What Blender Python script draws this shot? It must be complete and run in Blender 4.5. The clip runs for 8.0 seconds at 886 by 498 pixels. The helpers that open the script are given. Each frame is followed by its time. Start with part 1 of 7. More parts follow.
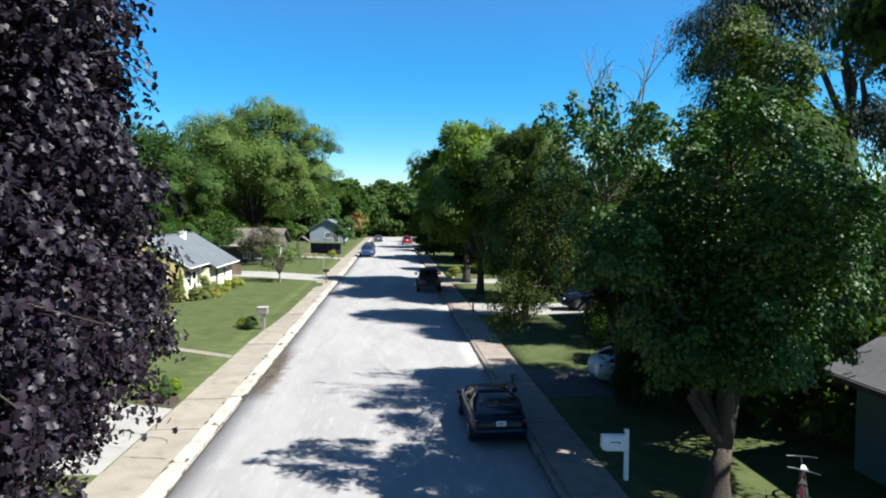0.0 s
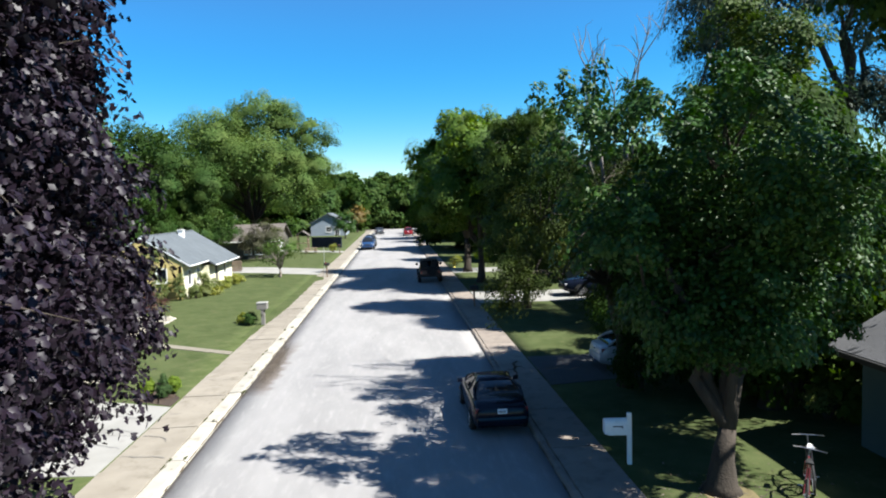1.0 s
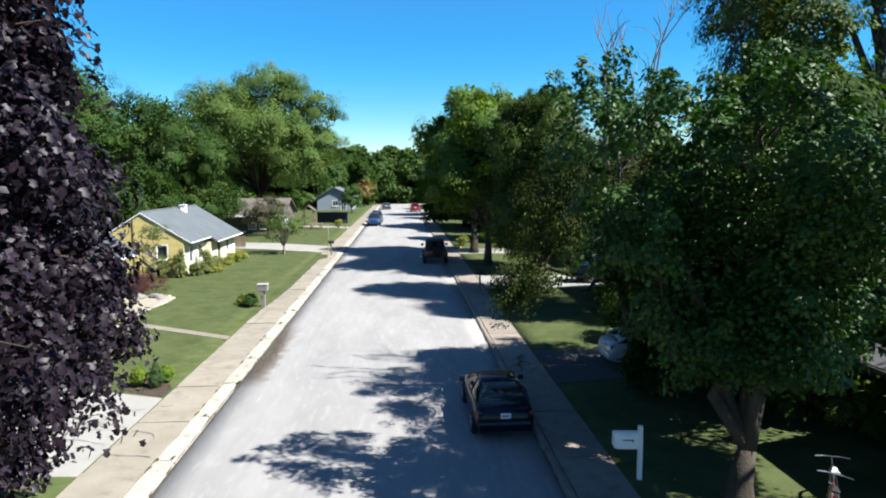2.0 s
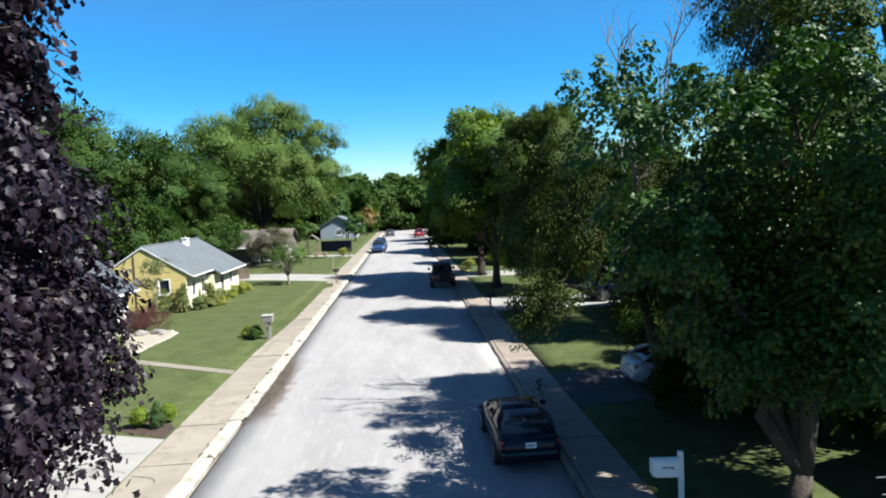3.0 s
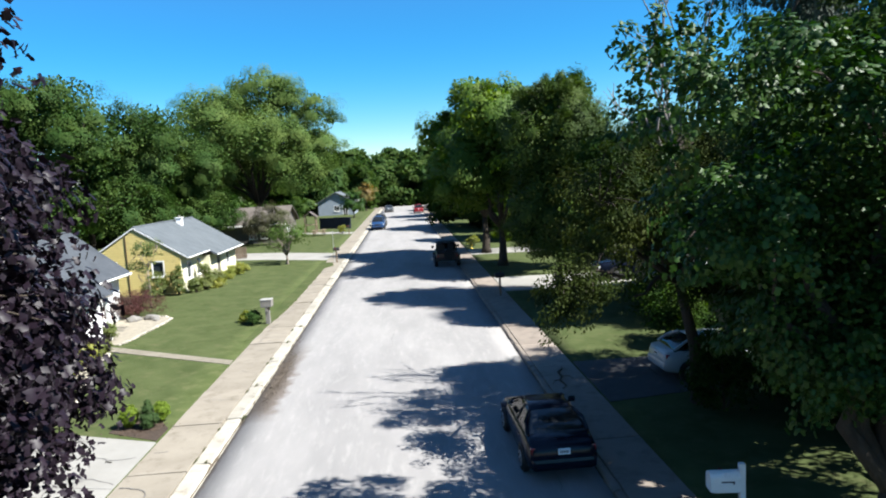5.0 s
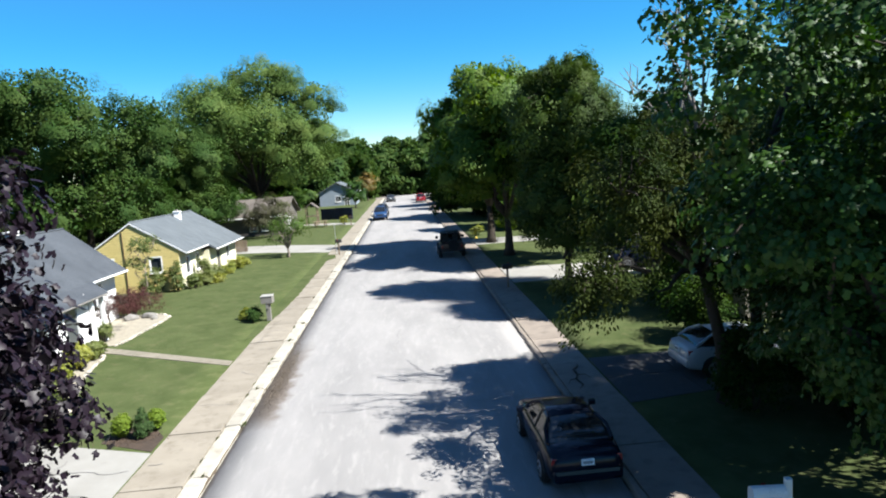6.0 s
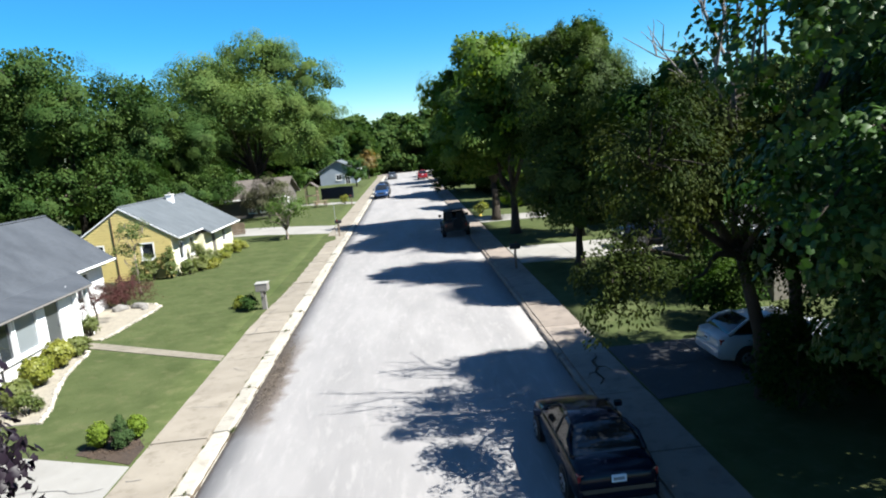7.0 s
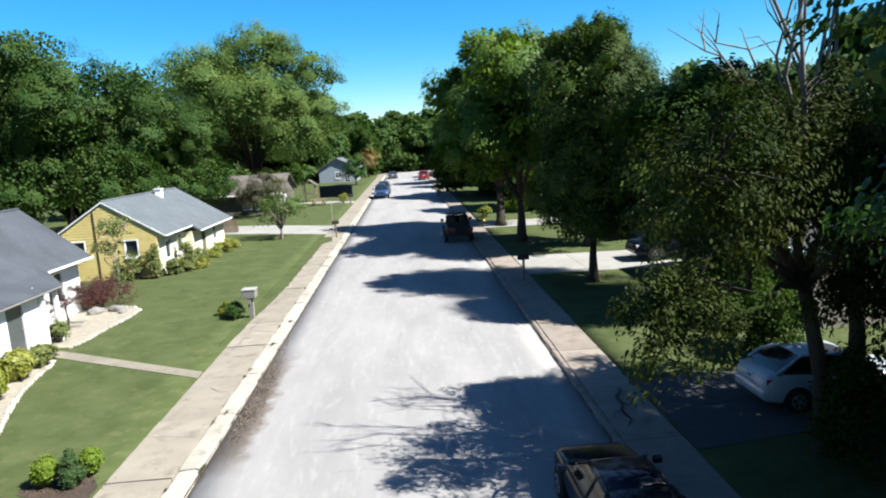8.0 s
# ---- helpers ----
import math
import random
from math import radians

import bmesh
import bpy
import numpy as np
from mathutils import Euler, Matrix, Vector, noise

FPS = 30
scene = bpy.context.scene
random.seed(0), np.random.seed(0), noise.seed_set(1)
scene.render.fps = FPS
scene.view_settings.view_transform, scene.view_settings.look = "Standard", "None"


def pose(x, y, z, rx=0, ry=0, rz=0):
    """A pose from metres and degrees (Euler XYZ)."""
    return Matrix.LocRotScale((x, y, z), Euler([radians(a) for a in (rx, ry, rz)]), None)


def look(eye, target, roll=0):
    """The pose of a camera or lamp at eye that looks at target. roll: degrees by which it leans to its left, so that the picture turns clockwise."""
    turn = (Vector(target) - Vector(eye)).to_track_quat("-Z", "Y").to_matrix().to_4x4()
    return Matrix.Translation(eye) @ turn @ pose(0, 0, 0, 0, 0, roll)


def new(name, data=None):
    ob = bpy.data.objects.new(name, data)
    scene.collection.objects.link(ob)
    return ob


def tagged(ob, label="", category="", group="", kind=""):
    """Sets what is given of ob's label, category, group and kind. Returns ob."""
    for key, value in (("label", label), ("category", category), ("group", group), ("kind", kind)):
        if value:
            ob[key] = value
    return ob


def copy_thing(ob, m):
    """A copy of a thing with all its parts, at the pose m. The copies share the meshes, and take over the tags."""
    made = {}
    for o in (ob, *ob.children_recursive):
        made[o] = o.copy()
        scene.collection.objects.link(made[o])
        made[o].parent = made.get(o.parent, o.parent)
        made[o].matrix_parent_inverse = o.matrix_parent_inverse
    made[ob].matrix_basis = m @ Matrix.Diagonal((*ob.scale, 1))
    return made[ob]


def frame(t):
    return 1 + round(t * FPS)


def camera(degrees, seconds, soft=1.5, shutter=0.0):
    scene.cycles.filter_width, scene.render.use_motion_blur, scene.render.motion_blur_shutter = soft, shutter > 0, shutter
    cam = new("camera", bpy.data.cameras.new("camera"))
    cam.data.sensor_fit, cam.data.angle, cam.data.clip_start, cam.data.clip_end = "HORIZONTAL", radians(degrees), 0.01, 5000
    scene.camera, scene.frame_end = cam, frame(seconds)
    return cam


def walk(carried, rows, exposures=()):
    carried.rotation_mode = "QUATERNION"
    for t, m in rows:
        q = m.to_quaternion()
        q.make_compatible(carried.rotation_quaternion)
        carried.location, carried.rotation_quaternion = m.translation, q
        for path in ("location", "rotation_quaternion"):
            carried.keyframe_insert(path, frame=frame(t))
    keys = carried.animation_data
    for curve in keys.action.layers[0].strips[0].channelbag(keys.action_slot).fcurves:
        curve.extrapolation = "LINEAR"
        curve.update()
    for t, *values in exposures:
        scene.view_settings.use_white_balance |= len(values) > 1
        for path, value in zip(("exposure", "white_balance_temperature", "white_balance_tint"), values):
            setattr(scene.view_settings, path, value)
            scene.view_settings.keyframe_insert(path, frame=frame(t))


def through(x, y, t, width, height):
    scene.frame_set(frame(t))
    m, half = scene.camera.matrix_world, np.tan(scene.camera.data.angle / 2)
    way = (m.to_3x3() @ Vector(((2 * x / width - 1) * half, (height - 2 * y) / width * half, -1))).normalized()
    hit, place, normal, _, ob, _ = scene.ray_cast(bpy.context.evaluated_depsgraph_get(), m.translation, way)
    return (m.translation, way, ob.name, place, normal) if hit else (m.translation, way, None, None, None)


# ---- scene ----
cam = camera(67.9, 8.0, soft=2.0)
PATH = [
    (0, (0.104, -0.673, 6.377), (0.254, 1.318, 6.268), 0.2),
    (0.5, (0.236, -0.581, 6.336), (0.383, 1.410, 6.227), -1.2),
    (1, (0.338, -0.407, 6.267), (0.479, 1.583, 6.130), -1.7),
    (1.2, (0.501, 0.028, 6.411), (0.624, 1.995, 6.074), -2.5),
    (1.5, (0.525, 0.278, 6.527), (0.640, 2.247, 6.196), -1.9),
    (1.8, (0.465, 0.357, 6.518), (0.586, 2.341, 6.299), -1.3),
    (2, (0.490, 0.628, 6.721), (0.608, 2.613, 6.506), -0.5),
    (2.2, (0.370, 0.506, 6.505), (0.497, 2.501, 6.435), -1.0),
    (3.3, (0.304, 1.900, 6.488), (0.405, 3.892, 6.336), -3.0),
    (3.5, (0.214, 1.934, 6.501), (0.332, 3.928, 6.406), -0.5),
    (4, (0.207, 2.460, 6.574), (0.332, 4.447, 6.388), -1.9),
    (4.5, (-0.027, 2.774, 6.527), (0.099, 4.768, 6.433), -2.7),
    (5, (-0.054, 3.423, 6.585), (0.057, 5.409, 6.371), -3.3),
    (5.2, (-0.127, 3.598, 6.561), (-0.018, 5.583, 6.342), -3.6),
    (6.3, (-0.141, 5.046, 6.650), (-0.046, 7.023, 6.368), -4.9),
    (6.5, (-0.131, 5.417, 6.641), (-0.038, 7.391, 6.334), -5.5),
    (7, (-0.068, 6.332, 6.614), (0.017, 8.305, 6.295), -5.4),
    (7.3, (-0.045, 6.850, 6.656), (0.040, 8.821, 6.324), -5.0),
    (7.5, (-0.117, 7.436, 6.659), (-0.026, 9.409, 6.344), -1.0),
    (7.8, (-0.118, 8.153, 6.672), (-0.032, 10.121, 6.327), -3.7),
    (8, (-0.199, 8.585, 6.627), (-0.107, 10.558, 6.309), -3.6),
]
walk(cam, [(t, look(eye, target, roll)) for t, eye, target, roll in PATH])

# ---------------------------------------------------------------- light
SUN_EL, SUN_DIR = radians(49), Vector((0.93, -0.37, 0.0)).normalized()
world = bpy.data.worlds.new("sky")
scene.world = world
world.use_nodes = True
wn = world.node_tree
wn.nodes.clear()
sky = wn.nodes.new("ShaderNodeTexSky")
sky.sky_type = "NISHITA"
sky.sun_disc = False
sky.sun_elevation = SUN_EL
sky.sun_rotation = math.atan2(SUN_DIR.x, SUN_DIR.y)
sky.altitude, sky.air_density, sky.dust_density, sky.ozone_density = 200, 0.9, 0.0, 3.0
wbg = wn.nodes.new("ShaderNodeBackground")
wbg.inputs["Strength"].default_value = 0.060
wout = wn.nodes.new("ShaderNodeOutputWorld")
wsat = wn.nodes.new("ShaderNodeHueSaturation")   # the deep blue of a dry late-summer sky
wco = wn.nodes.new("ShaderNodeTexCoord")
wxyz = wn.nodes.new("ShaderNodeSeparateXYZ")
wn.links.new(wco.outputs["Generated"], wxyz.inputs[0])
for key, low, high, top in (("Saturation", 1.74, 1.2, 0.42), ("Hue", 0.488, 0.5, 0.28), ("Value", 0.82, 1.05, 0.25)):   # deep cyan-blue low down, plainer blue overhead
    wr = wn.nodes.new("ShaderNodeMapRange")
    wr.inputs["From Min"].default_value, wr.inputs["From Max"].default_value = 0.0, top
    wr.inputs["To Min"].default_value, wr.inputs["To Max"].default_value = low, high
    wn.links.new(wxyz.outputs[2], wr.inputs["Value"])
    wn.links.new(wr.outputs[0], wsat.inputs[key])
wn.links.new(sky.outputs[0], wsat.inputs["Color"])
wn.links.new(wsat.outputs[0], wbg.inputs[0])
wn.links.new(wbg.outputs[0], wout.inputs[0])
sun_data = bpy.data.lights.new("sun", "SUN")
sun_data.energy, sun_data.angle, sun_data.color = 5.0, radians(0.55), (0.98, 0.975, 0.93)
sun = new("sun", sun_data)
sun_to = Vector((SUN_DIR.x * math.cos(SUN_EL), SUN_DIR.y * math.cos(SUN_EL), math.sin(SUN_EL)))
sun.matrix_basis = look(tuple(sun_to * 60), (0, 0, 0))
scene.view_settings.exposure = 1.68


# ---------------------------------------------------------------- materials
def nodes_of(name):
    m = bpy.data.materials.new(name)
    m.use_nodes = True
    return m, m.node_tree, m.node_tree.nodes["Principled BSDF"]


def noise_node(nt, pos, scale, detail=4.0, rough=0.55, stretch=None):
    n = nt.nodes.new("ShaderNodeTexNoise")
    n.inputs["Scale"].default_value, n.inputs["Detail"].default_value, n.inputs["Roughness"].default_value = scale, detail, rough
    if stretch:
        mp = nt.nodes.new("ShaderNodeMapping")
        mp.inputs["Scale"].default_value = stretch
        nt.links.new(pos, mp.inputs[0])
        nt.links.new(mp.outputs[0], n.inputs["Vector"])
    else:
        nt.links.new(pos, n.inputs["Vector"])
    return n


def ramp(nt, fac, lo, hi):
    r = nt.nodes.new("ShaderNodeMapRange")
    r.inputs["From Min"].default_value, r.inputs["From Max"].default_value = lo, hi
    nt.links.new(fac, r.inputs["Value"])
    return r.outputs[0]


def mix(nt, fac, a, b):
    n = nt.nodes.new("ShaderNodeMix")
    n.data_type = "RGBA"
    for sock, v in ((n.inputs[0], fac), (n.inputs[6], a), (n.inputs[7], b)):
        if isinstance(v, (tuple, list)):
            sock.default_value = (*v, 1.0)
        elif isinstance(v, float):
            sock.default_value = v
        else:
            nt.links.new(v, sock)
    return n.outputs[2]


def surf(name, c1, c2, big=0.6, c3=None, fine=9.0, rough=0.8, bump=0.3, bump_scale=40.0, vary=0.0, island=0.0, metal=0.0,
         stretch=None, spec=0.35, stain=(0.55, 0.72), coat=0.0):
    """Two-scale procedural surface: c1 to c2 in large patches, c3 as finer stains, with grain relief."""
    m, nt, b = nodes_of(name)
    g = nt.nodes.new("ShaderNodeNewGeometry")
    pos = g.outputs["Position"]
    n1 = noise_node(nt, pos, big, 5.0, 0.6, stretch)
    col = mix(nt, ramp(nt, n1.outputs[0], 0.35, 0.65), c1, c2)
    n2 = noise_node(nt, pos, fine, 6.0, 0.65, stretch)
    if c3:
        col = mix(nt, ramp(nt, n2.outputs[0], *stain), col, c3)
    if vary or island:
        h = nt.nodes.new("ShaderNodeHueSaturation")
        if vary:
            src = nt.nodes.new("ShaderNodeObjectInfo").outputs["Random"]
        else:
            src = g.outputs["Random Per Island"]
        r = nt.nodes.new("ShaderNodeMapRange")
        a = vary or island
        r.inputs["To Min"].default_value, r.inputs["To Max"].default_value = 1 - a, 1 + a
        nt.links.new(src, r.inputs["Value"])
        nt.links.new(r.outputs[0], h.inputs["Value"])
        nt.links.new(col, h.inputs["Color"])
        col = h.outputs[0]
    nt.links.new(col, b.inputs["Base Color"])
    b.inputs["Roughness"].default_value, b.inputs["Metallic"].default_value = rough, metal
    b.inputs["Specular IOR Level"].default_value = spec
    b.inputs["Coat Weight"].default_value = coat
    if bump:
        bn = noise_node(nt, pos, bump_scale, 3.0)
        bp = nt.nodes.new("ShaderNodeBump")
        bp.inputs["Strength"].default_value, bp.inputs["Distance"].default_value = bump, 0.02
        nt.links.new(bn.outputs[0], bp.inputs["Height"])
        nt.links.new(bp.outputs[0], b.inputs["Normal"])
    return m


def leaf_mat(name, c1, c2, c3, through=0.35, rough=0.5, spec=0.4):
    """Leaves: each leaf has a tint of its own, larger patches differ, and light comes through."""
    m, nt, b = nodes_of(name)
    g = nt.nodes.new("ShaderNodeNewGeometry")
    col = mix(nt, g.outputs["Random Per Island"], c1, c2)
    n1 = noise_node(nt, g.outputs["Position"], 0.45, 3.0)
    col = mix(nt, ramp(nt, n1.outputs[0], 0.42, 0.68), col, c3)
    nt.links.new(col, b.inputs["Base Color"])
    b.inputs["Roughness"].default_value, b.inputs["Specular IOR Level"].default_value = rough, spec
    tr = nt.nodes.new("ShaderNodeBsdfTranslucent")
    h = nt.nodes.new("ShaderNodeHueSaturation")
    h.inputs["Saturation"].default_value, h.inputs["Value"].default_value = 1.15, 1.5
    nt.links.new(col, h.inputs["Color"])
    nt.links.new(h.outputs[0], tr.inputs["Color"])
    ms = nt.nodes.new("ShaderNodeMixShader")
    ms.inputs[0].default_value = through
    out = nt.nodes["Material Output"]
    nt.links.new(b.outputs[0], ms.inputs[1])
    nt.links.new(tr.outputs[0], ms.inputs[2])
    nt.links.new(ms.outputs[0], out.inputs["Surface"])
    return m


def plain(name, c, rough=0.5, metal=0.0, coat=0.0, spec=0.4):
    return surf(name, c, tuple(min(1, v * 1.12 + 0.004) for v in c), 3.0, tuple(v * 0.8 for v in c), 18.0, rough, 0.04, 60.0, metal=metal, coat=coat, spec=spec)


def glass_mat(name, tint=(0.02, 0.025, 0.03), rough=0.06):
    """Dark window glass seen from outside: near-black behind, with a clear gloss."""
    m, nt, b = nodes_of(name)
    b.inputs["Base Color"].default_value = (*tint, 1)
    b.inputs["Roughness"].default_value, b.inputs["Specular IOR Level"].default_value = rough, 0.6
    g = nt.nodes.new("ShaderNodeNewGeometry")
    n = noise_node(nt, g.outputs["Position"], 1.2, 2.0)
    bp = nt.nodes.new("ShaderNodeBump")
    bp.inputs["Strength"].default_value, bp.inputs["Distance"].default_value = 0.05, 0.02
    nt.links.new(n.outputs[0], bp.inputs["Height"])
    nt.links.new(bp.outputs[0], b.inputs["Normal"])
    return m


M = {}
M["road"] = surf("worn_pale_asphalt", (0.2412, 0.2304, 0.2246), (0.1886, 0.1814, 0.1778), 0.42, (0.2772, 0.2664, 0.2556), 3.2, 0.9, 0.6, 60.0, stretch=(1.5, 0.34, 1), stain=(0.52, 0.8))


def gutter_dirt(m):
    """Brown dirt washed along the kerb: a thin line all along it and a drift where water stands."""
    nt = m.node_tree
    b = nt.nodes["Principled BSDF"]
    base = b.inputs["Base Color"].links[0].from_socket
    pos = nt.nodes.new("ShaderNodeNewGeometry").outputs["Position"]
    xyz = nt.nodes.new("ShaderNodeSeparateXYZ")
    nt.links.new(pos, xyz.inputs[0])

    def calc(op, a, c):
        n = nt.nodes.new("ShaderNodeMath")
        n.operation = op
        for s, v in zip(n.inputs, (a, c)):
            if isinstance(v, float):
                s.default_value = v
            else:
                nt.links.new(v, s)
        return n.outputs[0]
    rag = calc("MULTIPLY", calc("SUBTRACT", noise_node(nt, pos, 1.3, 6.0, 0.7).outputs[0], 0.5), 1.3)
    x = calc("ADD", xyz.outputs[0], rag)
    drift = calc("MULTIPLY", ramp(nt, x, -4.12, -4.42), calc("MULTIPLY", ramp(nt, xyz.outputs[1], 21.6, 22.8), ramp(nt, xyz.outputs[1], 31.0, 27.0)))
    rim = calc("MULTIPLY", ramp(nt, calc("ADD", xyz.outputs[0], calc("MULTIPLY", rag, 0.16)), -4.91, -4.98), 0.75)
    both = calc("MINIMUM", calc("ADD", drift, rim), 1.0)
    grain = ramp(nt, noise_node(nt, pos, 22.0, 4.0, 0.7).outputs[0], 0.35, 0.65)
    dirt = mix(nt, grain, (0.085, 0.066, 0.053), (0.128, 0.102, 0.082))
    nt.links.new(mix(nt, calc("MULTIPLY", both, 0.9), base, dirt), b.inputs["Base Color"])


gutter_dirt(M["road"])
# Drive concrete with the deep tree shade put into its dark colour.
M["asphalt"] = surf("shade_dark_concrete", (0.0425, 0.0425, 0.044), (0.055, 0.055, 0.056), 0.5, (0.075, 0.0725, 0.07), 5.0, 0.9, 0.4, 60.0)
M["shingle_w"] = surf("streaked_grey_shingles", (0.03677, 0.04212, 0.05), (0.05582, 0.0625, 0.07246), 0.35, (0.02627, 0.02989, 0.03623), 5.0, 0.92, 0.5, 26.0, stretch=(0.9117, 2.359, 2.516))
M["crack"] = surf("crack_filler", (0.0936, 0.09, 0.0864), (0.1296, 0.1224, 0.1188), 2.0, None, 9.0, 0.9, 0.2)
M["kerb"] = surf("kerb_concrete", (0.3113, 0.291, 0.247), (0.2504, 0.2301, 0.1929), 1.1, (0.1692, 0.1455, 0.1117), 3.4, 0.88, 0.35, 50.0, vary=0.12, stain=(0.54, 0.74))
M["walk"] = surf("pavement_concrete", (0.2187, 0.1924, 0.1545), (0.1778, 0.1545, 0.1225), 0.9, (0.1166, 0.09918, 0.07582), 2.2, 0.9, 0.35, 45.0, vary=0.07, stain=(0.53, 0.76))
M["walk_dark"] = surf("weathered_tan_concrete", (0.22, 0.184, 0.1533), (0.18, 0.1493, 0.124), 0.8, (0.1133, 0.09598, 0.07998), 2.2, 0.9, 0.35, 45.0, vary=0.08, stain=(0.5, 0.76))
M["drive"] = surf("driveway_concrete", (0.2362, 0.2273, 0.2096), (0.1948, 0.186, 0.1683), 0.7, (0.1476, 0.1358, 0.1181), 2.4, 0.88, 0.3, 45.0, vary=0.06, stain=(0.62, 0.85))
M["grass"] = surf("lawn_grass", (0.040, 0.054, 0.018), (0.060, 0.074, 0.028), 0.9, (0.090, 0.090, 0.042), 2.6, 0.95, 0.5, 45.0, spec=0.1, stain=(0.52, 0.82))
M["blade"] = leaf_mat("grass_blades", (0.038, 0.054, 0.017), (0.066, 0.080, 0.030), (0.094, 0.090, 0.045), 0.3, 0.8, 0.08)
M["soil"] = surf("bare_soil", (0.072, 0.054, 0.036), (0.108, 0.0792, 0.054), 2.0, (0.144, 0.1296, 0.0936), 9.0, 0.95, 0.8, 30.0)
M["mulch"] = surf("dark_mulch", (0.0324, 0.02304, 0.01728), (0.054, 0.036, 0.0252), 3.0, (0.0864, 0.0648, 0.0468), 14.0, 0.95, 0.9, 30.0)
M["chip"] = surf("mulch_chips", (0.0432, 0.0288, 0.02016), (0.0792, 0.054, 0.036), 3.0, None, 9.0, 0.9, 0.2, island=0.4)
M["litter"] = surf("dry_leaf_litter", (0.085, 0.068, 0.052), (0.125, 0.10, 0.078), 2.0, (0.055, 0.043, 0.034), 9.0, 0.95, 0.5, island=0.35)
M["pebble"] = surf("pale_gravel", (0.2632, 0.2356, 0.1836), (0.2142, 0.1897, 0.1499), 3.0, (0.1346, 0.1163, 0.08874), 12.0, 0.9, 0.6, 40.0)
M["stone"] = surf("edging_stone", (0.396, 0.36, 0.3024), (0.288, 0.2592, 0.216), 3.0, (0.2016, 0.18, 0.144), 12.0, 0.9, 0.5, 30.0, vary=0.25)
M["bark"] = surf("tree_bark", (0.0288, 0.02232, 0.01656), (0.0504, 0.0396, 0.03024), 3.0, (0.02304, 0.018, 0.0144), 11.0, 0.95, 1.0, 22.0, stretch=(1, 1, 0.25))
M["bark_pale"] = surf("pale_tree_bark", (0.1224, 0.1008, 0.0792), (0.18, 0.1512, 0.1224), 3.0, (0.0648, 0.0504, 0.0396), 11.0, 0.95, 1.0, 22.0, stretch=(1, 1, 0.25))
M["deadwood"] = surf("dead_grey_wood", (0.1224, 0.108, 0.0972), (0.1728, 0.1584, 0.144), 3.0, None, 11.0, 0.95, 0.5, 30.0)
M["purple"] = leaf_mat("purple_maple_leaves", (0.006141, 0.003627, 0.006797), (0.01517, 0.009364, 0.01586), (0.009391, 0.005265, 0.009064), 0.03, 0.48, 0.20)
M["leaf_grey"] = leaf_mat("grey_brown_leaves", (0.04464, 0.04176, 0.0288), (0.0684, 0.06192, 0.04176), (0.054, 0.05904, 0.02592), 0.2, 0.7, 0.1)
M["straw"] = surf("dry_straw_grass", (0.1224, 0.1008, 0.054), (0.1512, 0.1224, 0.0648), 2.0, (0.0792, 0.0792, 0.036), 6.0, 0.95, 0.5, 40.0, spec=0.1)
M["leaf_a"] = leaf_mat("maple_leaves", (0.01021, 0.03527, 0.005108), (0.02507, 0.06313, 0.008357), (0.03993, 0.07799, 0.01207), 0.14, 0.5, 0.2)
M["leaf_b"] = leaf_mat("ash_leaves", (0.007056, 0.0172, 0.004026), (0.0207, 0.03486, 0.006543), (0.04704, 0.05671, 0.01258), 0.20, 0.65, 0.06)
M["leaf_dark"] = leaf_mat("dark_leaves", (0.0099, 0.02693, 0.00468), (0.0234, 0.0491, 0.00756), (0.0432, 0.07128, 0.01008), 0.26, 0.65, 0.05)
M["leaf_olive"] = leaf_mat("olive_leaves", (0.04666, 0.0864, 0.0216), (0.08467, 0.1313, 0.03629), (0.108, 0.1486, 0.04147), 0.30, 0.7, 0.06)
M["leaf_deep"] = leaf_mat("deep_green_leaves", (0.01987, 0.04802, 0.01076), (0.03809, 0.07286, 0.01739), (0.05465, 0.08446, 0.01904), 0.25, 0.65, 0.08)
M["leaf_round"] = leaf_mat("sunny_green_leaves", (0.0204, 0.0408, 0.0085), (0.0425, 0.0731, 0.01275), (0.0595, 0.0884, 0.01615), 0.20, 0.6, 0.12)
M["leaf_street"] = leaf_mat("bright_street_tree_leaves", (0.03699, 0.08262, 0.01074), (0.07164, 0.1264, 0.01735), (0.09816, 0.1409, 0.02065), 0.32, 0.6, 0.18)
M["leaf_willow"] = leaf_mat("narrow_grey_green_leaves", (0.018, 0.034, 0.024), (0.034, 0.053, 0.036), (0.046, 0.062, 0.040), 0.22, 0.6, 0.2)
M["leaf_orange"] = leaf_mat("turning_leaves", (0.144, 0.0864, 0.0216), (0.2016, 0.1368, 0.036), (0.0936, 0.1008, 0.0288), 0.3, 0.55)
M["leaf_lime"] = leaf_mat("yellow_green_leaves", (0.1152, 0.144, 0.01584), (0.18, 0.1944, 0.0252), (0.216, 0.216, 0.036), 0.3, 0.5)
M["leaf_hedge"] = leaf_mat("clipped_shrub_leaves", (0.0576, 0.0864, 0.018), (0.1008, 0.126, 0.0288), (0.1224, 0.1368, 0.0324), 0.25, 0.55)
M["leaf_box"] = leaf_mat("clipped_box_leaves", (0.07247, 0.1212, 0.01124), (0.1186, 0.1737, 0.01828), (0.1449, 0.19, 0.02108), 0.25, 0.6, 0.15)
M["leaf_fir"] = leaf_mat("evergreen_sprigs", (0.0288, 0.0576, 0.01872), (0.05184, 0.08496, 0.0288), (0.0648, 0.09216, 0.0324), 0.2, 0.65, 0.1)
